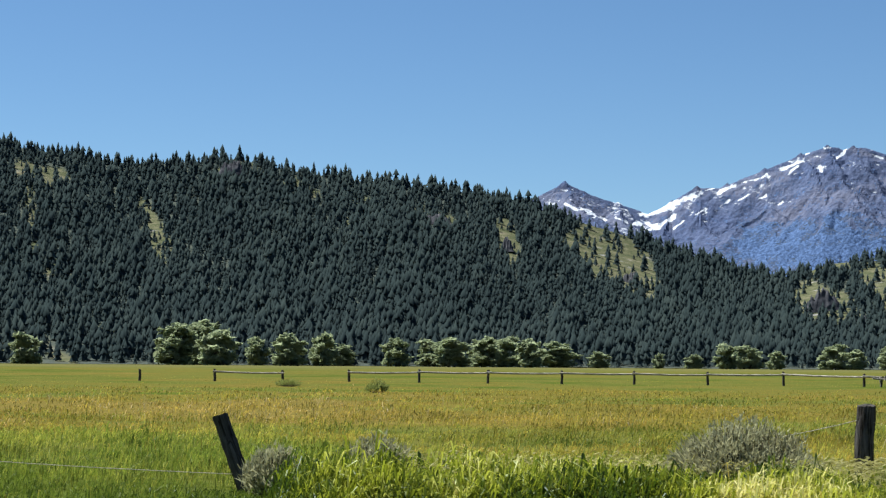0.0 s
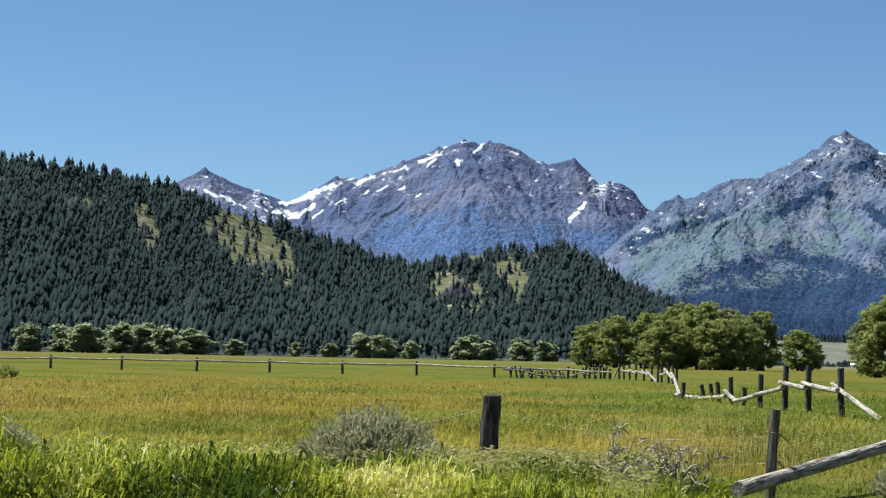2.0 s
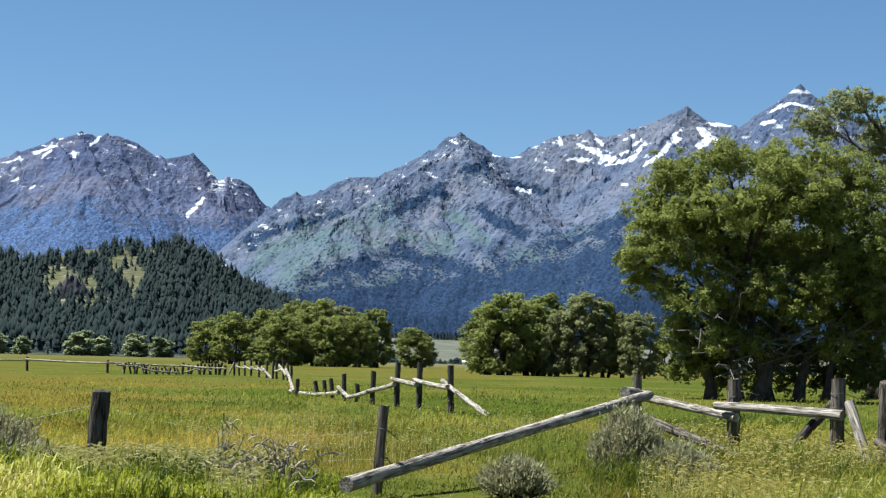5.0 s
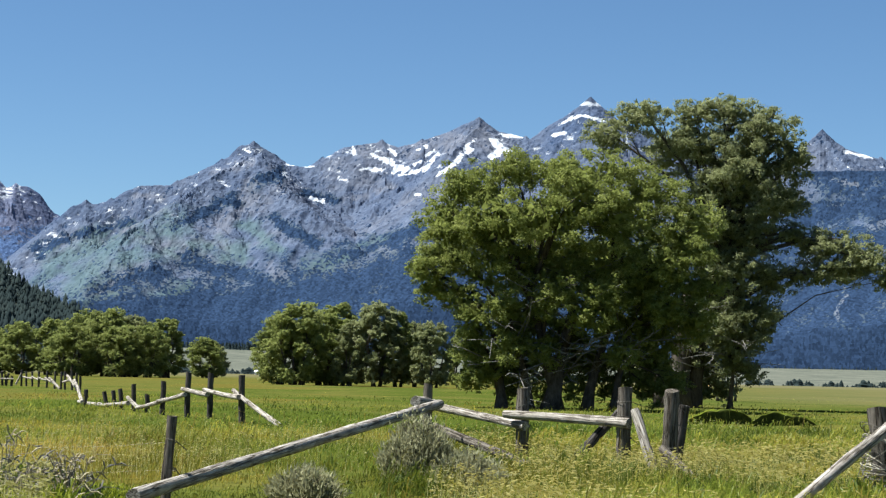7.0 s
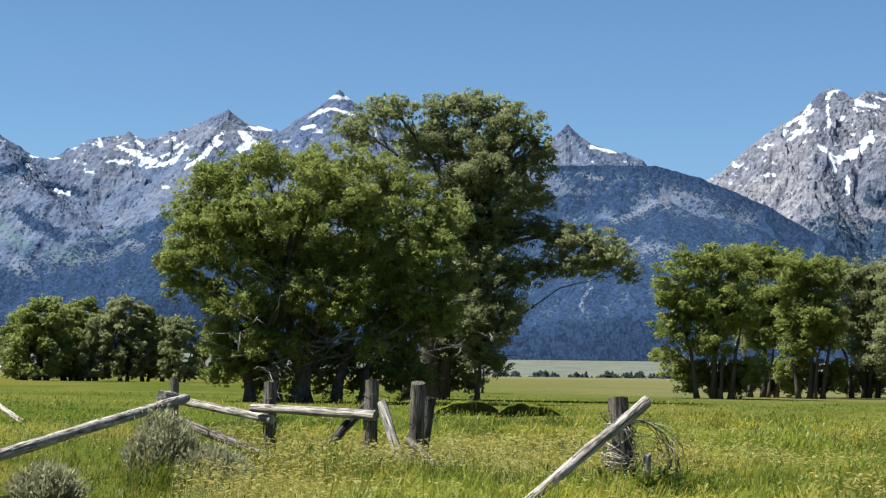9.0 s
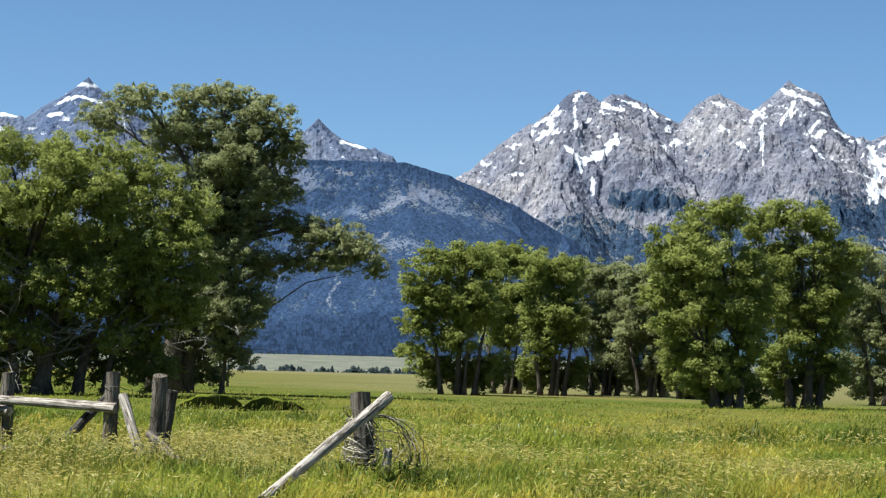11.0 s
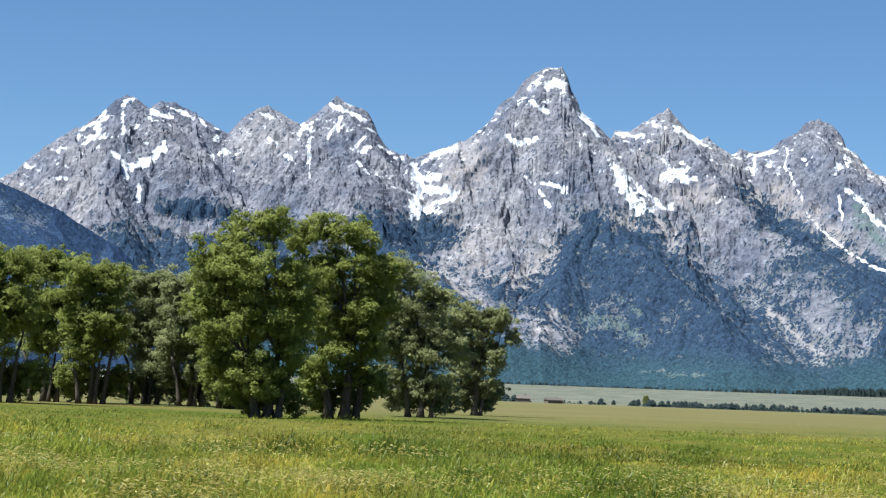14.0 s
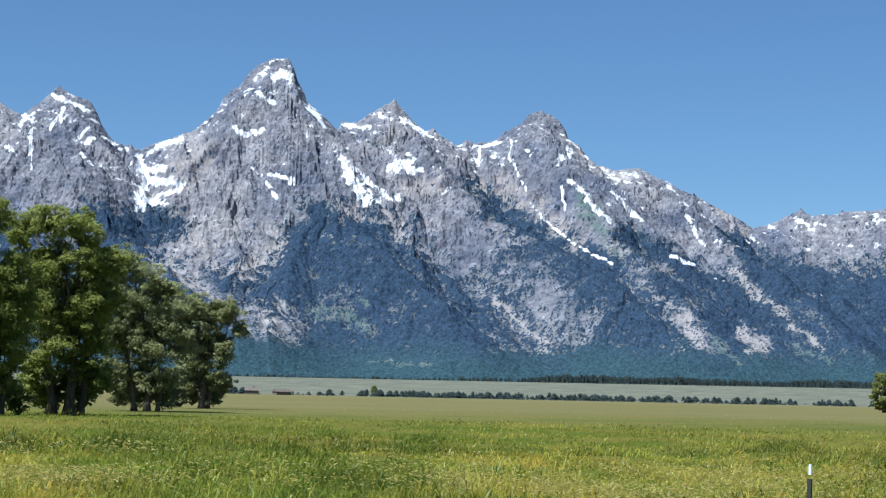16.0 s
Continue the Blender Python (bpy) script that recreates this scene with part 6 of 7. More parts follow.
log("brace", pol(34.26, 33.75, 1.2), pol(34.02, 33.75, 0.2), 0.09, 0.09, broken, DARK_WOOD, 23)

for az, d, heights in ((32.56, 34.3, (0.62, 0.95, 1.22)), (33.89, 33.3, (0.5, 0.86, 1.2, 1.3)), (29.7, 36.3, (0.7, 1.1)), (19.8, 24.3, (0.42, 0.76))):
    rng = random.Random(int(az * 100))
    o, r = pol(az, d), (0.066 if d < 25 else 0.132)
    for h in heights:
        tilt, turns = rng.uniform(-0.3, 0.3), rng.randint(1, 2)
        ring = [o + Vector((r * math.cos(0.5 * i), r * math.sin(0.5 * i), h + tilt * r * math.cos(0.5 * i) + 0.0015 * i)) for i in range(13 * turns + 1)]
        tail = o + Vector((math.cos(radians(az)), -math.sin(radians(az)), 0)) * (r + rng.uniform(0.05, 0.22))
        ring.append(Vector((tail.x, tail.y, h - rng.uniform(0.02, 0.18))))
        v, f = joined([tube(ring, [0.006] * len(ring), 4)])
        part_of("wire_tie", mesh_of("wire_tie", v, f, OLD_WIRE, (), True), near if d < 25 else broken, "rusty wire wound round the post")

gate = empty("corner_post", pol(39.6, 26.3, 0), "grey corner post wrapped in tangled wire with a slanting rail", "fence post")


def gate_log(name, a, b, r0, r1, mat, seed, label="", sides=10):
    o = pol(39.6, 26.3, 0)
    return log(name, Vector(a) - o, Vector(b) - o, r0, r1, gate, mat, seed, sides=sides, label=label)


gate_log("post", pol(39.8, 26.35, -0.2), pol(39.55, 26.35, 1.30), 0.135, 0.13, POST_WOOD, 31)
gate_log("rail", pol(36.9, 22.2, 0.16), pol(40.32, 26.15, 1.28), 0.062, 0.075, RAIL_WOOD, 32)
gate_log("stub", pol(40.3, 26.2, 0), pol(40.36, 26.2, 0.6), 0.06, 0.06, RAIL_WOOD, 33)
rng = random.Random(9)
coil = []
for k in range(34):
    r, h0 = rng.uniform(0.15, 0.26), rng.uniform(0.35, 1.05)
    tx, ty, a0 = rng.uniform(-0.5, 0.5), rng.uniform(-0.4, 0.4), rng.uniform(0, 6)
    coil.append(tube([(r * math.cos(a0 + 0.5 * i), r * math.sin(a0 + 0.5 * i), h0 + tx * r * math.cos(a0 + 0.5 * i) * 1.6 + ty * 0.2 * math.sin(0.5 * i)) for i in range(14)], [0.005] * 14, 4))
gside = Vector((math.cos(radians(39.6)), -math.sin(radians(39.6)), 0))
for k in range(8):
    reach, h = rng.uniform(0.45, 0.75), rng.uniform(0.1, 0.4)
    coil.append(tube([gside * (0.15 + reach * math.sin(i / 9 * 1.7)) + Vector((0, rng.uniform(-.05, .05), 1.05 - (1.05 - h) * (i / 9) ** 1.7)) for i in range(10)], [0.007] * 10, 4))
for k in range(14):
    r, h = rng.uniform(0.16, 0.3), rng.uniform(0.1, 0.5)
    a0 = rng.uniform(0, 6)
    coil.append(tube([(r * math.cos(a0 + 0.2 * i) * (1 + 0.06 * i), r * math.sin(a0 + 0.2 * i), 0.95 - (0.95 - h) * i / 7) for i in range(8)], [0.005] * 8, 4))
for k in range(6):
    reach, h, drop = rng.uniform(0.35, 0.62), rng.uniform(0.55, 1.0), rng.uniform(0.5, 0.85)
    coil.append(tube([gside * (0.1 + reach * math.sin(i / 11 * 2.6)) + Vector((0, rng.uniform(-.03, .03), h + 0.12 * math.sin(i / 11 * 3.1) - drop * (i / 11) ** 1.4)) for i in range(12)], [0.006] * 12, 4))
for k_, loop in enumerate(coil):
    v, f = joined([loop])
    part_of("wire_loop", mesh_of("wire_loop", v, f, OLD_WIRE if k_ % 3 else WIRE, (), True), gate, "loop of loose rusty-grey wire")

far = empty("pole_fence", (0, 0, 0), "long low pole fence with dark posts and pale rails", "fence")
FARP = [(-8.6, 176, 1.0)] + [(az, 175.3, z) for az, z in ((-6.49, 1.06), (-4.56, 1.0), (-2.66, 1.05), (-0.65, 1.15), (1.32, 1.14), (3.43, 1.14), (5.49, 1.14), (7.57, 1.12), (9.7, 1.18))] + [(11.93, 171, 1.08), (14.04, 173, 0.98), (15.23, 171, 0.86)]
for k, (az, d, z) in enumerate(FARP):
    post(az, d, z, 0.11, far, DARK_WOOD, 40 + k)
for k in range(1, len(FARP) - 1):
    if k == 2:
        continue
    (a0, d0, z0), (a1, d1, z1) = FARP[k], FARP[k + 1]
    log("rail", pol(a0 - 0.05, d0 - 0.2, z0 - 0.22), pol(a1 + 0.05, d1 - 0.2, z1 - 0.26), 0.09, 0.075, far, RAIL_WOOD, 60 + k, 0.06, 6)

zig = empty("pole_fence", (0, 0, 0), "sagging zigzag pole fence running back across the meadow", "fence")
ZIG = [(21.69, 62.3, 1.50), (20.80, 66.3, 1.53), (20.16, 69.3, 1.55), (19.46, 72.3, 1.21), (19.02, 75.3, 0.69), (18.64, 77.3, 1.05), (18.26, 79.3, 0.82), (18.06, 81.3, 0.75), (17.82, 82.3, 0.69), (17.3, 84.3, 0.74), (17.12, 138, 1.06), (17.02, 141, 1.28), (16.89, 144, 1.45), (16.70, 148, 1.37),
       (16.60, 150, 1.33), (16.42, 156, 1.35), (16.20, 162, 1.33), (15.97, 168, 1.3), (15.79, 172, 1.27), (15.63, 173, 1.25), (15.5, 174, 1.38)]
for k, (az, d, z) in enumerate(ZIG):
    post(az, d, z, 0.095 if d < 73 else 0.085, zig, DARK_WOOD, 80 + k, ((0.0, 0) if k not in (6, 7, 8) else (-0.12, 0)))
for k, (a0, d0, z0, a1, d1, z1) in enumerate(((22.82, 58.3, 0.05, 21.43, 63.0, 1.03), (21.62, 62.0, 0.82, 20.62, 66.5, 0.99), (20.72, 66.0, 0.84, 20.0, 69.5, 0.98), (20.08, 69.0, 0.79, 19.32, 72.0, 0.50), (19.4, 72.0, 0.5, 18.74, 76.5, 0.17), (18.8, 76.5, 0.17, 18.47, 77.6, 0.54),
                                                  (18.5, 78.0, 0.31, 17.74, 82.0, 0.16), (17.76, 82, 0.16, 17.1, 86, 0.21), (17.22, 85, 0.2, 16.98, 93, 1.06), (17.0, 92.5, 0.8, 16.78, 100, 1.24), (15.34, 174, 0.1, 15.5, 174, 1.2))):
    log("rail", pol(a0, d0, z0), pol(a1, d1, z1), 0.085, 0.07, zig, RAIL_WOOD, 120 + k, 0.03, 8)
for k, (a0, e0, a1, e1, d, r) in enumerate(((15.54, -0.267, 15.80, -0.311, 172, 0.08), (15.78, -0.262, 15.96, -0.34, 169, 0.09), (15.96, -0.285, 16.20, -0.352, 164, 0.085), (16.15, -0.286, 16.31, -0.39, 159, 0.085), (16.27, -0.286, 16.56, -0.588, 153, 0.11), (16.65, -0.392, 16.83, -0.325, 147, 0.085))):
    log("rail", pol(a0, d, EYE + d * math.tan(radians(e0))), pol(a1, d - 1.5, EYE + d * math.tan(radians(e1))), r, 0.9 * r, zig, RAIL_WOOD, 140 + k, 0.02, 6)
# the far end: short stakes close together and a rail that has sunk to the grass
for k, (az, z) in enumerate(((14.2, 0.84), (14.32, 0.74), (14.45, 0.9), (14.56, 1.0), (14.66, 0.92), (14.77, 0.88), (14.87, 0.98), (14.95, 1.2), (15.05, 0.96), (15.14, 1.06))):
    post(az, 177, z, 0.10, zig, DARK_WOOD, 170 + k, (0.25 * math.sin(2.3 * k), 0))
for k, (a0, z0, a1, z1) in enumerate(((14.08, 0.12, 14.4, 0.45), (14.4, 0.5, 14.62, 0.28), (14.6, 0.55, 14.85, 0.3))):
    log("rail", pol(a0, 176, z0), pol(a1, 176, z1), 0.075, 0.065, zig, RAIL_WOOD, 190 + k, 0.0, 6)
SUNK = ((12.17, 0.74), (12.5, 0.66), (12.74, 0.67), (12.9, 0.49), (13.15, 0.3), (13.47, 0.24), (13.88, 0.2))
for k in range(len(SUNK) - 1):
    (a0, z0), (a1, z1) = SUNK[k], SUNK[k + 1]
    log("rail", pol(a0 - 0.02, 166, z0), pol(a1 + 0.02, 166.4, z1), 0.08, 0.07, zig, RAIL_WOOD, 200 + k, 0.02, 6)
for k in range(19):
    az = 12.35 + 0.084 * k
    post(az, 166.8, float(np.interp(az, *zip(*SUNK))) + 0.12 + 0.16 * (k * 7 % 5) / 4 + 0.012 * k, 0.075, zig, DARK_WOOD if k % 3 else RAIL_WOOD, 210 + k, (0.3 * math.sin(1.7 * k) - 0.15, 0))

steel_post = empty("steel_post", pol(73.05, 18.2, 0), "dark steel fence stake with a white painted tip", "fence post")
bm = bmesh.new()
bmesh.ops.create_cube(bm, size=1.0, matrix=Matrix.Translation((0, 0, 0.42)) @ Matrix.Diagonal((0.035, 0.008, 1.04, 1)))
bmesh.ops.create_cube(bm, size=1.0, matrix=Matrix.Translation((0, 0.018, 0.42)) @ Matrix.Diagonal((0.008, 0.036, 1.04, 1)))
me = bpy.data.meshes.new("stake")
bm.to_mesh(me)
bm.free()
me.materials.append(STEEL)
stake = part_of("stake", me, steel_post)
v, f = joined([tube([(0, 0.008, 0.975), (0, 0.008, 1.065)], [0.017, 0.015], 8)])
part_of("tip", mesh_of("tip", v, f, WHITE), stake, "white painted tip")


# ---- sagebrush and dead brush ----
def shrub(name, label, az, d, wide, high, count, leaf, seed, spiky=1.0):
    rs = np.random.RandomState(seed)
    root = empty(name, at_ground(az, d), label, "shrub", turn=radians(-az))
    # stems
    n = count // 40
    rng = random.Random(seed)
    stems = []
    tips = []
    for _ in range(n):
        a, r = rng.uniform(0, 6.283), wide * math.sqrt(rng.random())
        hgt = high * (1 - 0.55 * (r / wide) ** 2) * rng.uniform(0.7, 1.08)
        tip = Vector((r * math.cos(a), 0.7 * r * math.sin(a), hgt))
        foot = Vector((0.35 * tip.x, 0.35 * tip.y, 0.0))
        mid = foot.lerp(tip, 0.5) + Vector((0.1 * tip.x, 0.1 * tip.y, -0.05 * hgt))
        stems.append(tube([foot, mid, tip], [0.012, 0.008, 0.003], 3))
        tips.append((mid, tip))
    v, f = joined(stems)
    part_of("stem_work", mesh_of("stem_work", v, f, BARK), root)
    # narrow leaves up the outer half of every stem
    k = rs.randint(0, n, count)
    m_, t_ = np.array([tuple(a) for a, b in tips])[k], np.array([tuple(b) for a, b in tips])[k]
    q = rs.uniform(-0.3, 1.05, count)[:, None]
    p = m_ + (t_ - m_) * q + rs.normal(size=(count, 3)) * np.array([0.05, 0.05, 0.025])
    p[:, 2] = np.maximum(p[:, 2], 0.02)
    way = (t_ - m_) / np.linalg.norm(t_ - m_, axis=1)[:, None] * spiky + rs.normal(size=(count, 3)) * 0.45
    way /= np.linalg.norm(way, axis=1)[:, None]
    side = np.cross(way, rs.normal(size=(count, 3)))
    side /= np.linalg.norm(side, axis=1)[:, None]
    ln, wd = rs.uniform(0.05, 0.11, count)[:, None], rs.uniform(0.008, 0.017, count)[:, None]
    v = np.stack([p - side * wd, p + side * wd, p + way * ln], 1).reshape(-1, 3)
    f = np.arange(count * 3).reshape(-1, 3)
    tone = np.repeat(np.clip(rs.rand(n)[k] * 0.5 + rs.rand(count) * 0.5, 0, 1), 3)
    part_of("foliage", mesh_of("foliage", v, f, leaf, [("tone", tone)]), root)
    return root


shrub("sagebrush", "large grey-green sagebrush beside the wire fence", 8.5, 25.2, 0.95, 0.96, 16000, LEAF_SAGE, 401)
shrub("sagebrush", "small grey sagebrush among tall grass", -4.7, 24.2, 0.35, 0.62, 4000, LEAF_SAGE, 402)
shrub("sagebrush", "small grey sagebrush among tall grass", -1.9, 25.0, 0.5, 0.72, 5000, LEAF_SAGE, 403)
shrub("sagebrush", "tall grey sagebrush under the broken rails", 26.8, 28.3, 0.55, 1.02, 10000, LEAF_SAGE, 404)
shrub("sagebrush", "low grey sagebrush beside the broken rails", 28.2, 27.2, 0.5, 0.6, 5000, LEAF_SAGE, 405)
shrub("sagebrush", "low grey sagebrush below the long rail", 23.6, 24.5, 0.45, 0.5, 4500, LEAF_SAGE, 408)
shrub("meadow_bush", "small dark green bush in the open meadow", -1.85, 110, 0.7, 0.75, 3000, LEAF_GREEN, 409)
shrub("meadow_bush", "low green bush in the open meadow", -4.4, 140, 1.0, 0.55, 3000, LEAF_GREEN, 410)


def dead_brush(label, az, d, wide, high, count, seed):
    """A tangle of bare stems that rise, bend over and droop, with a few dry curled leaves."""
    rng = random.Random(seed)
    root = empty("dead_brush", at_ground(az, d), label, "shrub", turn=radians(-az))
    for _ in range(count):
        a, r = rng.uniform(0, 6.283), wide * rng.random()
        h = high * rng.uniform(0.4, 1.1)
        out = Vector((math.cos(a), 0.7 * math.sin(a), 0))
        foot, reach = out * (0.4 * r), r * rng.uniform(0.7, 1.5)
        pts = [foot + out * (reach * (i / 6) ** 1.4) + Vector((rng.uniform(-0.03, 0.03), rng.uniform(-0.03, 0.03), h * math.sin(i / 6 * rng.uniform(1.7, 2.4)))) for i in range(7)]
        pts[0].z = 0.0
        pieces = [tube(pts, [0.011 - 0.0013 * i for i in range(7)], 4)]
        for _ in range(4):
            q = rng.choice(pts[2:])
            tip = q + Vector((rng.uniform(-0.14, 0.14), rng.uniform(-0.1, 0.1), rng.uniform(-0.12, 0.1)))
            pieces.append(tube([q, q.lerp(tip, 0.5) + Vector((0, 0, 0.02)), tip], [0.008, 0.012, 0.002], 3))
        v, f = joined(pieces)
        part_of("stem", mesh_of("stem", v, f, STRAW if rng.random() < 0.6 else DEAD_BARK), root)


STRAW = bark_material("dry_straw", (0.26, 0.215, 0.13), (0.52, 0.45, 0.30))
dead_brush("tangle of dry brown and straw stems beside the slim post", 16.9, 23.3, 0.55, 0.62, 42, 406)
dead_brush("tangle of dry brown and straw stems below the slim post", 16.0, 22.8, 0.45, 0.42, 34, 407)
dead_brush("few arching dry stems among the green weeds", 15.2, 24.6, 0.5, 0.8, 9, 408)

# ---- banks and crags ----
def lump(name, label, category, place, turn, w, deep, h, front, mat, seed, rough=0.15, under=0.0):
    """A low mass with a steep side towards the camera's spot: a cut bank or a crag."""
    u, v = np.meshgrid(np.linspace(-1, 1, 40), np.linspace(-1, 1, 30))
    prof = np.where(v < front, smooth(-1, front, v) ** 0.5, 1 - 0.95 * smooth(front, 1, v))
    edge = np.clip(1 - np.abs(u) ** 2.6, 0, 1)
    z = h * prof * edge * (0.85 + 0.3 * fbm(u * 2.2, v * 2.2, 3, seed)) + rough * h * ridged(u * 4, v * 4, 3, seed + 2) * prof * edge - 0.06 * h
    x = w * (u + 0.06 * fbm(v * 3, u * 3, 2, seed + 5))
    y = np.where((v < front) & (under > 0), deep * front + under * edge * (front - v) / (1 + front), deep * v)
    idx = np.arange(u.size).reshape(u.shape)
    quads = np.stack([idx[:-1, :-1], idx[:-1, 1:], idx[1:, 1:], idx[1:, :-1]], -1).reshape(-1, 4)
    turf = smooth(front - 0.2, front + 0.12, v + 0.12 * fbm(u * 5, v * 5, 2, seed + 9)) + 0.4 * smooth(0.75, 0.98, np.abs(u))
    me = mesh_of(name, np.stack([x, y, z], -1).reshape(-1, 3), quads, mat, [("turf", turf)], True)
    ob = new(name, me)
    ob.matrix_basis = Matrix.Translation(place) @ Matrix.Rotation(turn, 4, "Z")
    return tagged(ob, label, category)


n_ = Nodes("bank_soil_and_shade")
n_.bump(n_.noise(6, 5, 0.7), 0.8, 0.08)
# soil of the steep front, darkened to put its shade into the colour
BANK = (n_.ramp(n_.noise(3.0, 5, 0.7), [(0.35, (0.02, 0.025, 0.008)), (0.65, (0.06, 0.07, 0.02))]))
BANK = n_.color(n_.mix(n_.attr("turf"), BANK, n_.mix(n_.noise(5.0, 4), (0.06, 0.085, 0.008), (0.15, 0.16, 0.02))))
n_ = Nodes("dark_crag")
n_.bump(n_.cracks(0.12, 5), 0.9, 3.0)
CRAG = n_.color(n_.ramp(n_.noise(0.15, 6, 0.7), [(0.35, (0.028, 0.029, 0.034)), (0.6, (0.066, 0.065, 0.071)), (0.75, (0.17, 0.162, 0.158))]))
lump("earth_bank", "cut bank of earth and grass in the meadow, shade painted on its front", "earth bank", at_ground(35.35, 76), radians(-35.3), 1.4, 2.6, 0.62, -0.6, BANK, 3, 0.15, 0.12)
lump("earth_bank", "low bank of earth and grass in the meadow, shade painted on its front", "earth bank", at_ground(37.05, 73), radians(-37), 1.3, 2.2, 0.5, -0.6, BANK, 8, 0.15, 0.12)
for az, el, wide, high, sd in ((10.85, 1.72, 0.55, 0.5, 4), (-6.05, 5.48, 0.45, 0.32, 6), (11.9, 1.3, 0.3, 0.12, 9), (1.85, 3.4, 0.2, 0.2, 12), (-0.2, 4.15, 0.45, 0.14, 15), (5.4, 2.5, 0.3, 0.14, 18)):
    top_ = float(np.interp(az, *np.array(HILL, float).T))
    r_, e_ = hill_point(np.array([az]), np.array([(el + 0.06) / (top_ + 0.06)]))
    r_, e_ = float(r_[0]), float(e_[0])
    lump("rock_outcrop", "dark craggy rock outcrop among the conifers of the butte", "rock", pol(az, r_ - (30 if az > 10 and el > 1.5 else 12), EYE + r_ * math.tan(radians(e_)) - 7), radians(-az), r_ * radians(wide), 26, r_ * radians(high) * 0.6 + 7, -0.55, CRAG, sd, 0.6)

# ---- far buildings ----


def barn(name, label, az, d, w, l, h, turn, wall, roof):
    p = at_ground(az, d)
    root = empty(name, p, label, "building", turn=turn)
    bm = bmesh.new()
    bmesh.ops.create_cube(bm, size=1.0, matrix=Matrix.Translation((0, 0, h * 0.5)) @ Matrix.Diagonal((w, l, h, 1)))
    me = bpy.data.meshes.new("wall")
    bm.to_mesh(me)
    bm.free()
    me.materials.append(wall)
    part_of("wall", me, root)
    e = 0.5
    v = [(-w / 2 - e, -l / 2 - e, h - 0.1), (w / 2 + e, -l / 2 - e, h - 0.1), (0, -l / 2 - e, h + w * 0.35), (-w / 2 - e, l / 2 + e, h - 0.1), (w / 2 + e, l / 2 + e, h - 0.1), (0, l / 2 + e, h + w * 0.35)]
    part_of("roof", mesh_of("roof", v, [[(0, 1, 2), (5, 4, 3)], [(1, 4, 5, 2), (0, 2, 5, 3), (0, 3, 4, 1)]], roof), root)
    v = [(-0.9, -l / 2 - 0.05, 0), (0.9, -l / 2 - 0.05, 0), (0.9, -l / 2 - 0.05, h * 0.75), (-0.9, -l / 2 - 0.05, h * 0.75)]
    v += [(x, y + 0.04, z) for x, y, z in v]
    part_of("door", mesh_of("door", v, np.array([[0, 1, 2, 3], [7, 6, 5, 4], [0, 4, 5, 1], [1, 5, 6, 2], [2, 6, 7, 3], [3, 7, 4, 0]]), BOARDS), root)
    return root


barn("barn", "small old log barn with a rusty roof far across the plain", 57.3, 1330, 6, 9, 2.6, 0.6, BOARDS, ROOF)
barn("barn", "long low barn with a pale tin roof far across the plain", 58.15, 1335, 5, 12, 2.2, 1.2, BOARDS, ROOF)
barn("cabin", "tiny white cabin far behind the trees", 22.1, 1330, 3.0, 3.6, 1.9, 0.9, WHITE, WHITE)


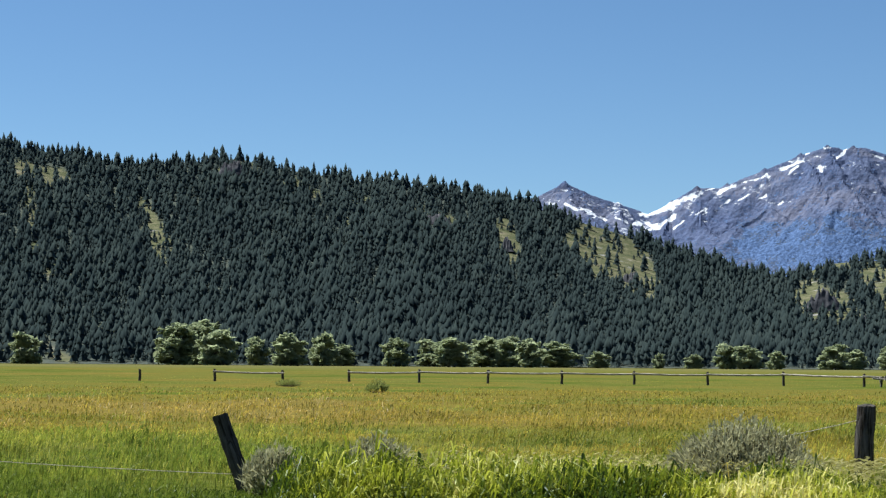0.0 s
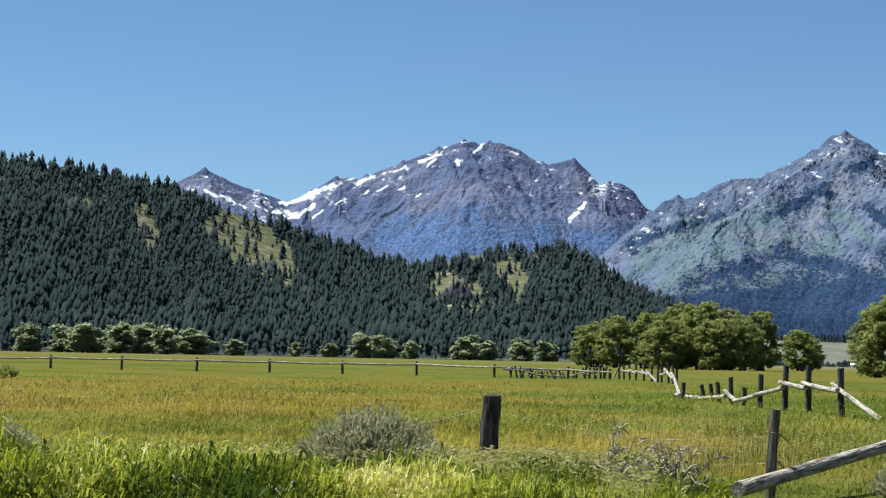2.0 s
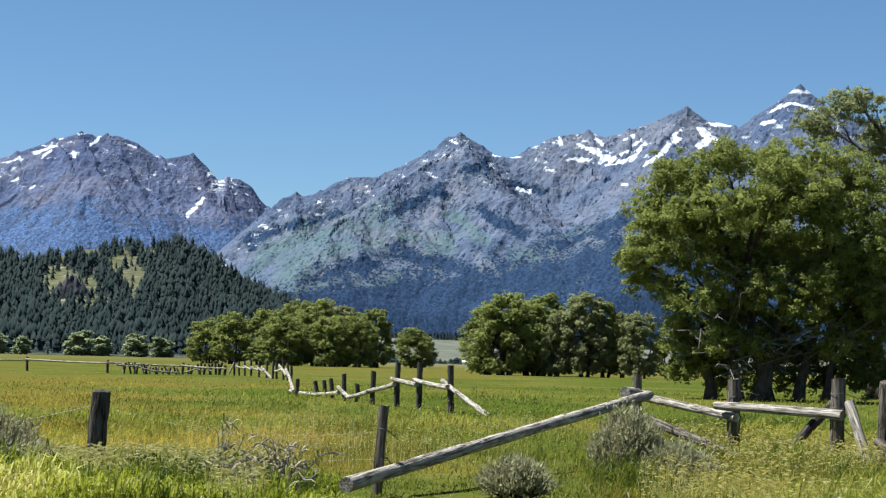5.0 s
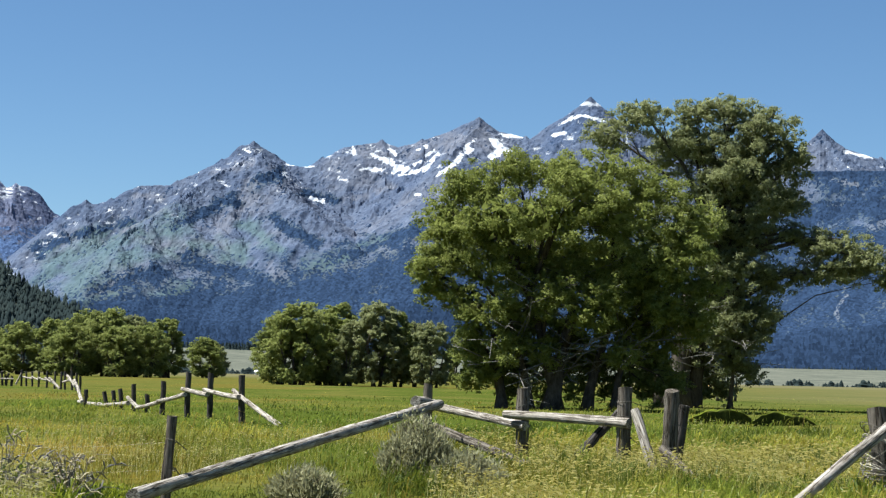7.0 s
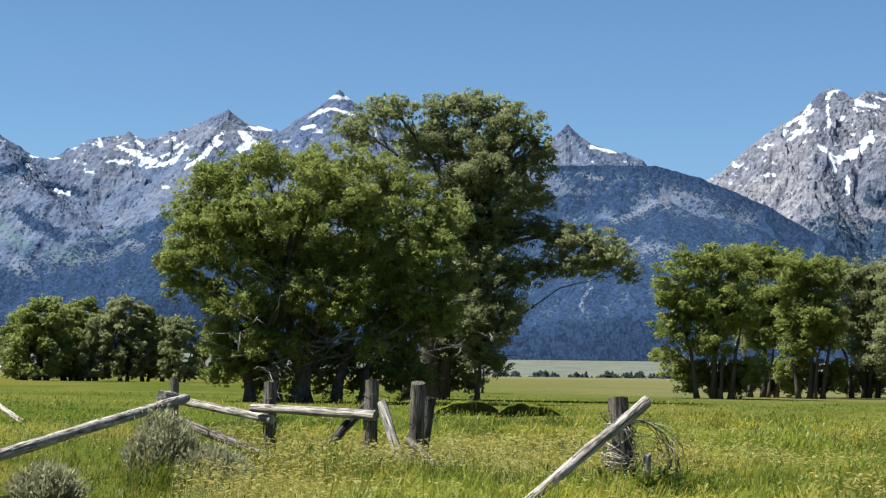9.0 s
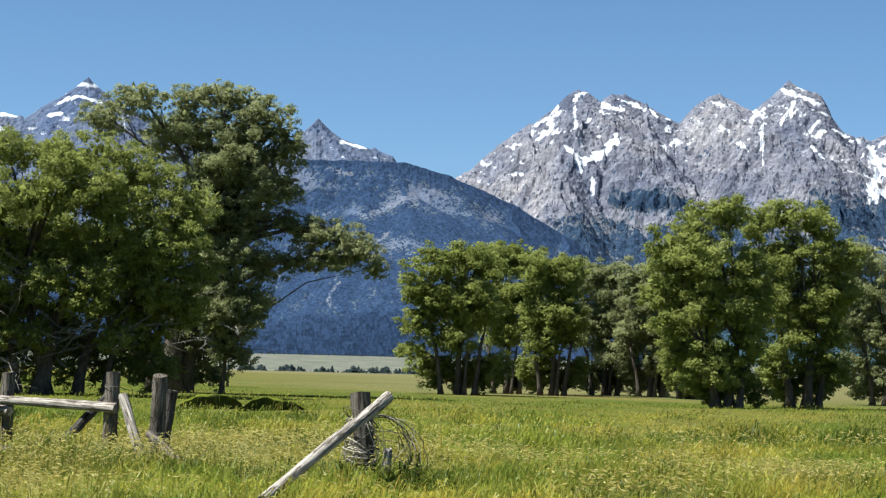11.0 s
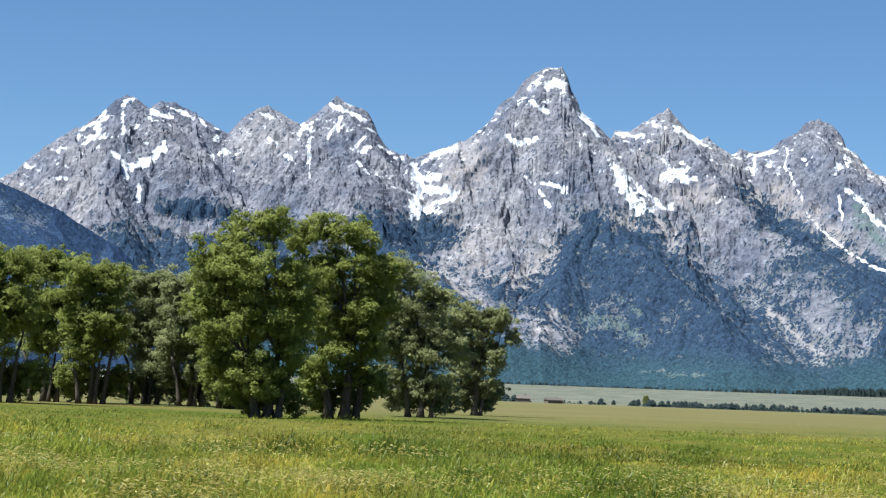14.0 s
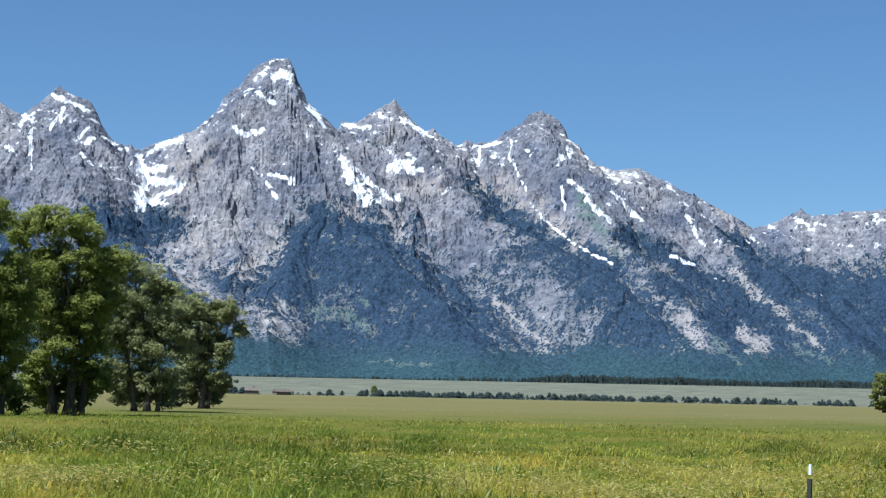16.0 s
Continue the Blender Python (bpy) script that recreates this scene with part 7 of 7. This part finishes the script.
# ---- grass ----
def blades(name, label, n, d0, d1, az0, az1, h0, h1, wide, seed, off=0.0, spread=0.12, tuft=6, bend=0.8, flop=0.4, ripe=None, mat=BLADES, clump=0.35):
    """Arching grass blades in tufts, blown to one side, closer together towards the camera's spot."""
    rs = np.random.RandomState(seed)
    m = n // tuft
    az = np.radians(rs.uniform(az0, az1, m))
    d = 1 / rs.uniform(1 / d1, 1 / d0, m)
    k = np.repeat(np.arange(m), tuft)
    n = len(k)
    grow = np.maximum(1, d[k] / 30)
    x = d[k] * np.sin(az[k]) + rs.normal(size=n) * spread * grow
    y = d[k] * np.cos(az[k]) + rs.normal(size=n) * spread * grow
    z = gz(x, y) - 0.02
    high = rs.uniform(h0, h1, n) * np.clip(0.85 + 0.7 * fbm(x / 2.6, y / 2.6, 2, 55) + 0.5 * fbm(x / 0.9, y / 0.9, 2, 56), 0.3, 1.7) * (1 - 0.7 * clump + 1.4 * clump * rs.rand(m)[k]) * (1 + 0.25 * (1 - smooth(-6, 0, np.degrees(az[k]))) * (d[k] < 40)) * np.where((np.degrees(az[k]) < -4.5) & (d[k] < 25.6), 0.5, 1.0)
    high = high * np.where((np.degrees(az[k]) > 17) & (np.degrees(az[k]) < 25.5) & (d[k] < 29), 0.5, 1.0)
    w = wide * rs.uniform(0.7, 1.3, n) * np.maximum(1, d[k] / 26) ** 0.85
    a = rs.uniform(0, 6.283, n)
    sx, sy = np.cos(a) * w * 0.5, np.sin(a) * w * 0.5
    la = rs.uniform(0, 6.283, n)
    up = np.where(rs.rand(n) < 0.82, rs.rand(n) ** 0.7, 0.0) * 0.7 * high
    z = z + up
    high = np.where(up > 0, 0.45 * high, 0.9 * high)
    lean = bend * high * rs.uniform(0.2, 1.0, n) * np.where(up > 0, 1.4, 1.1)
    lx, ly = np.cos(la) * lean + 0.35 * bend * high, np.sin(la) * lean - 0.2 * bend * high
    knee = high * rs.uniform(0.5, 0.8, n)
    tip = high * (1 - flop * rs.uniform(0.1, 1.2, n) * np.where(up > 0, 1.6, 0.8))
    P = np.stack([np.stack([x - sx * 0.6, y - sy * 0.6, z], -1), np.stack([x + sx * 0.6, y + sy * 0.6, z], -1),
                  np.stack([x + sx + lx * 0.3, y + sy + ly * 0.3, z + knee], -1), np.stack([x - sx + lx * 0.3, y - sy + ly * 0.3, z + knee], -1),
                  np.stack([x + lx, y + ly, z + tip], -1)], 1).reshape(-1, 3)
    i = np.arange(n)[:, None] * 5
    dry = (dryness(x, y) if ripe is None else ripe) + off + rs.normal(size=n) * 0.06 + rs.normal(size=m)[k] * 0.10
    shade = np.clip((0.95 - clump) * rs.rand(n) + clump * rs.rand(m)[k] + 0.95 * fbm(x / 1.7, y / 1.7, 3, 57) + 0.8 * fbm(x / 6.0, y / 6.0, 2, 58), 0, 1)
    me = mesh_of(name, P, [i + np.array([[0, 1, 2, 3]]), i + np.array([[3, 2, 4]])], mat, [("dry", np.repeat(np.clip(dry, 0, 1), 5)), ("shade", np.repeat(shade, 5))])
    return tagged(new(name, me), label, "grass", kind="stuff")


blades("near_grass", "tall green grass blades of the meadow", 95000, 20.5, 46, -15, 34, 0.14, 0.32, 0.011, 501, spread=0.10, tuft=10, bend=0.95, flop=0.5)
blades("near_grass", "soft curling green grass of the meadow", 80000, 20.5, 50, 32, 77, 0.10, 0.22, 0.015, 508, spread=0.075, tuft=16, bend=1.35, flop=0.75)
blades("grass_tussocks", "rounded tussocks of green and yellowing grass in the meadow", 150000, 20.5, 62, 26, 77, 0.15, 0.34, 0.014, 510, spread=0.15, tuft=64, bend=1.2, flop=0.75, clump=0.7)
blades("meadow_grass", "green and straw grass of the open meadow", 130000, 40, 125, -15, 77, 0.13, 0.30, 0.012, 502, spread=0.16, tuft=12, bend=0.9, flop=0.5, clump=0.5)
blades("far_grass", "short green grass of the far meadow", 26000, 105, 240, -15, 77, 0.05, 0.12, 0.008, 503, spread=0.4, tuft=4, bend=1.2)
blades("dry_grass", "pale straw stalks standing among the grass", 5000, 20.5, 80, -15, 40, 0.4, 0.6, 0.008, 504, off=0.24, tuft=3, bend=0.6, flop=0.3)
blades("dry_grass", "a few straw stalks among the green grass", 3000, 22, 80, 38, 77, 0.35, 0.5, 0.008, 506, off=0.36, tuft=3, bend=0.9, flop=0.5)
blades("tall_weeds", "bushy yellow-green weeds round the sagebrush", 32000, 20.8, 25, -3.5, 11, 0.22, 0.50, 0.022, 507, tuft=26, bend=0.8, spread=0.09, flop=0.55, ripe=0.18, mat=WEEDS)
blades("tall_weeds", "broad-leaved pale green weeds along the fence", 64000, 20.5, 26.5, -4.5, 18.5, 0.18, 0.44, 0.019, 505, ripe=0.19, tuft=22, bend=0.8, spread=0.07, flop=0.55, mat=WEEDS)
blades("tall_weeds", "dark green weeds grown up round the corner post", 2600, 25.0, 26.3, 38.9, 41.0, 0.22, 0.5, 0.022, 515, ripe=0.03, tuft=26, bend=0.9, spread=0.08, flop=0.6)
blades("forb_patches", "dark green leafy forbs in patches of the meadow", 16000, 21, 60, 30, 77, 0.14, 0.30, 0.022, 509, ripe=0.04, tuft=40, bend=1.2, spread=0.22, flop=0.7)


def seed_heads(name, label, n, d0, d1, az0, az1, seed, big=1.0, some=0.0, mat=None):
    """Drooping oat-like heads on the tips of the tall stalks."""
    rs = np.random.RandomState(seed)
    az, d = np.radians(rs.uniform(az0, az1, n)), 1 / rs.uniform(1 / d1, 1 / d0, n)
    x, y = d * np.sin(az), d * np.cos(az)
    keep = 1.5 * fbm(x / 3.4, y / 3.4, 3, 66) + 0.9 * (np.minimum(dryness(x, y), 0.42) - 0.35) + some > rs.uniform(-0.25, 0.6, n)
    keep &= ((np.degrees(az) < 16.5) | (np.degrees(az) > 27) | (d > 29)) & (np.degrees(az) > -4.5) & ((np.degrees(az) > 14) | (d < 27))
    keep &= rs.rand(n) < smooth(az0, az0 + 5, np.degrees(az))
    x, y, d = x[keep], y[keep], d[keep]
    n = len(x)
    z = gz(x, y) + rs.uniform(0.26, 0.5, n)
    p = np.stack([x, y, z], -1)
    way = rs.normal(size=(n, 3)) * 0.4 + np.array([0.8, -0.4, -0.1])
    way /= np.linalg.norm(way, axis=1)[:, None]
    s1 = np.cross(way, rs.normal(size=(n, 3)))
    s1 /= np.linalg.norm(s1, axis=1)[:, None]
    s2 = np.cross(way, s1)
    g = np.maximum(1, d / 28)[:, None] ** 0.7
    ln, wd = big * rs.uniform(0.05, 0.10, n)[:, None] * g, big * rs.uniform(0.007, 0.013, n)[:, None] * g
    mid = p + way * ln * 0.4
    foot = p - np.stack([rs.normal(size=n) * 0.03, rs.normal(size=n) * 0.03, rs.uniform(0.2, 0.35, n)], -1)
    V = np.stack([p, mid + s1 * wd, mid + s2 * wd, mid - s1 * wd, mid - s2 * wd, p + way * ln, foot, foot + np.array([0.005, 0.003, 0])], 1).reshape(-1, 3)
    i = np.arange(n)[:, None] * 8
    f = np.concatenate([i + np.array([[a]]).reshape(1, 3) for a in ((0, 1, 5), (0, 5, 3), (0, 2, 5), (0, 5, 4), (6, 7, 0))])
    tone = np.repeat(rs.rand(n), 8)
    me = mesh_of(name, V, f, mat or LEAF_SEED, [("tone", tone)])
    return tagged(new(name, me), label, "grass", kind="stuff")


LEAF_SEED = leaf_material("seed_heads", (0.33, 0.305, 0.095), (0.46, 0.42, 0.16), (0.60, 0.55, 0.27), 0.55, 0.0)
LEAF_CREAM = leaf_material("cream_seed_heads", (0.40, 0.34, 0.09), (0.54, 0.47, 0.15), (0.70, 0.62, 0.26), 0.55, 0.0)
seed_heads("seed_heads", "pale drooping seed heads of the meadow grass", 40000, 20.5, 62, -15, 77, 511, 0.62)
seed_heads("weed_heads", "cream drooping heads of the tall weeds by the fence", 11000, 20.6, 27, -4.5, 17.5, 512, 1.15, 0.15)
seed_heads("weed_heads", "cream drooping heads in the nearest grass", 16000, 20.4, 25, 36, 77, 514, 1.1, 0.12, LEAF_CREAM)
seed_heads("weed_heads", "cream drooping heads of tall grass before the broken fence", 48000, 20.6, 46, 26, 77, 513, 0.95, 0.03, LEAF_CREAM)
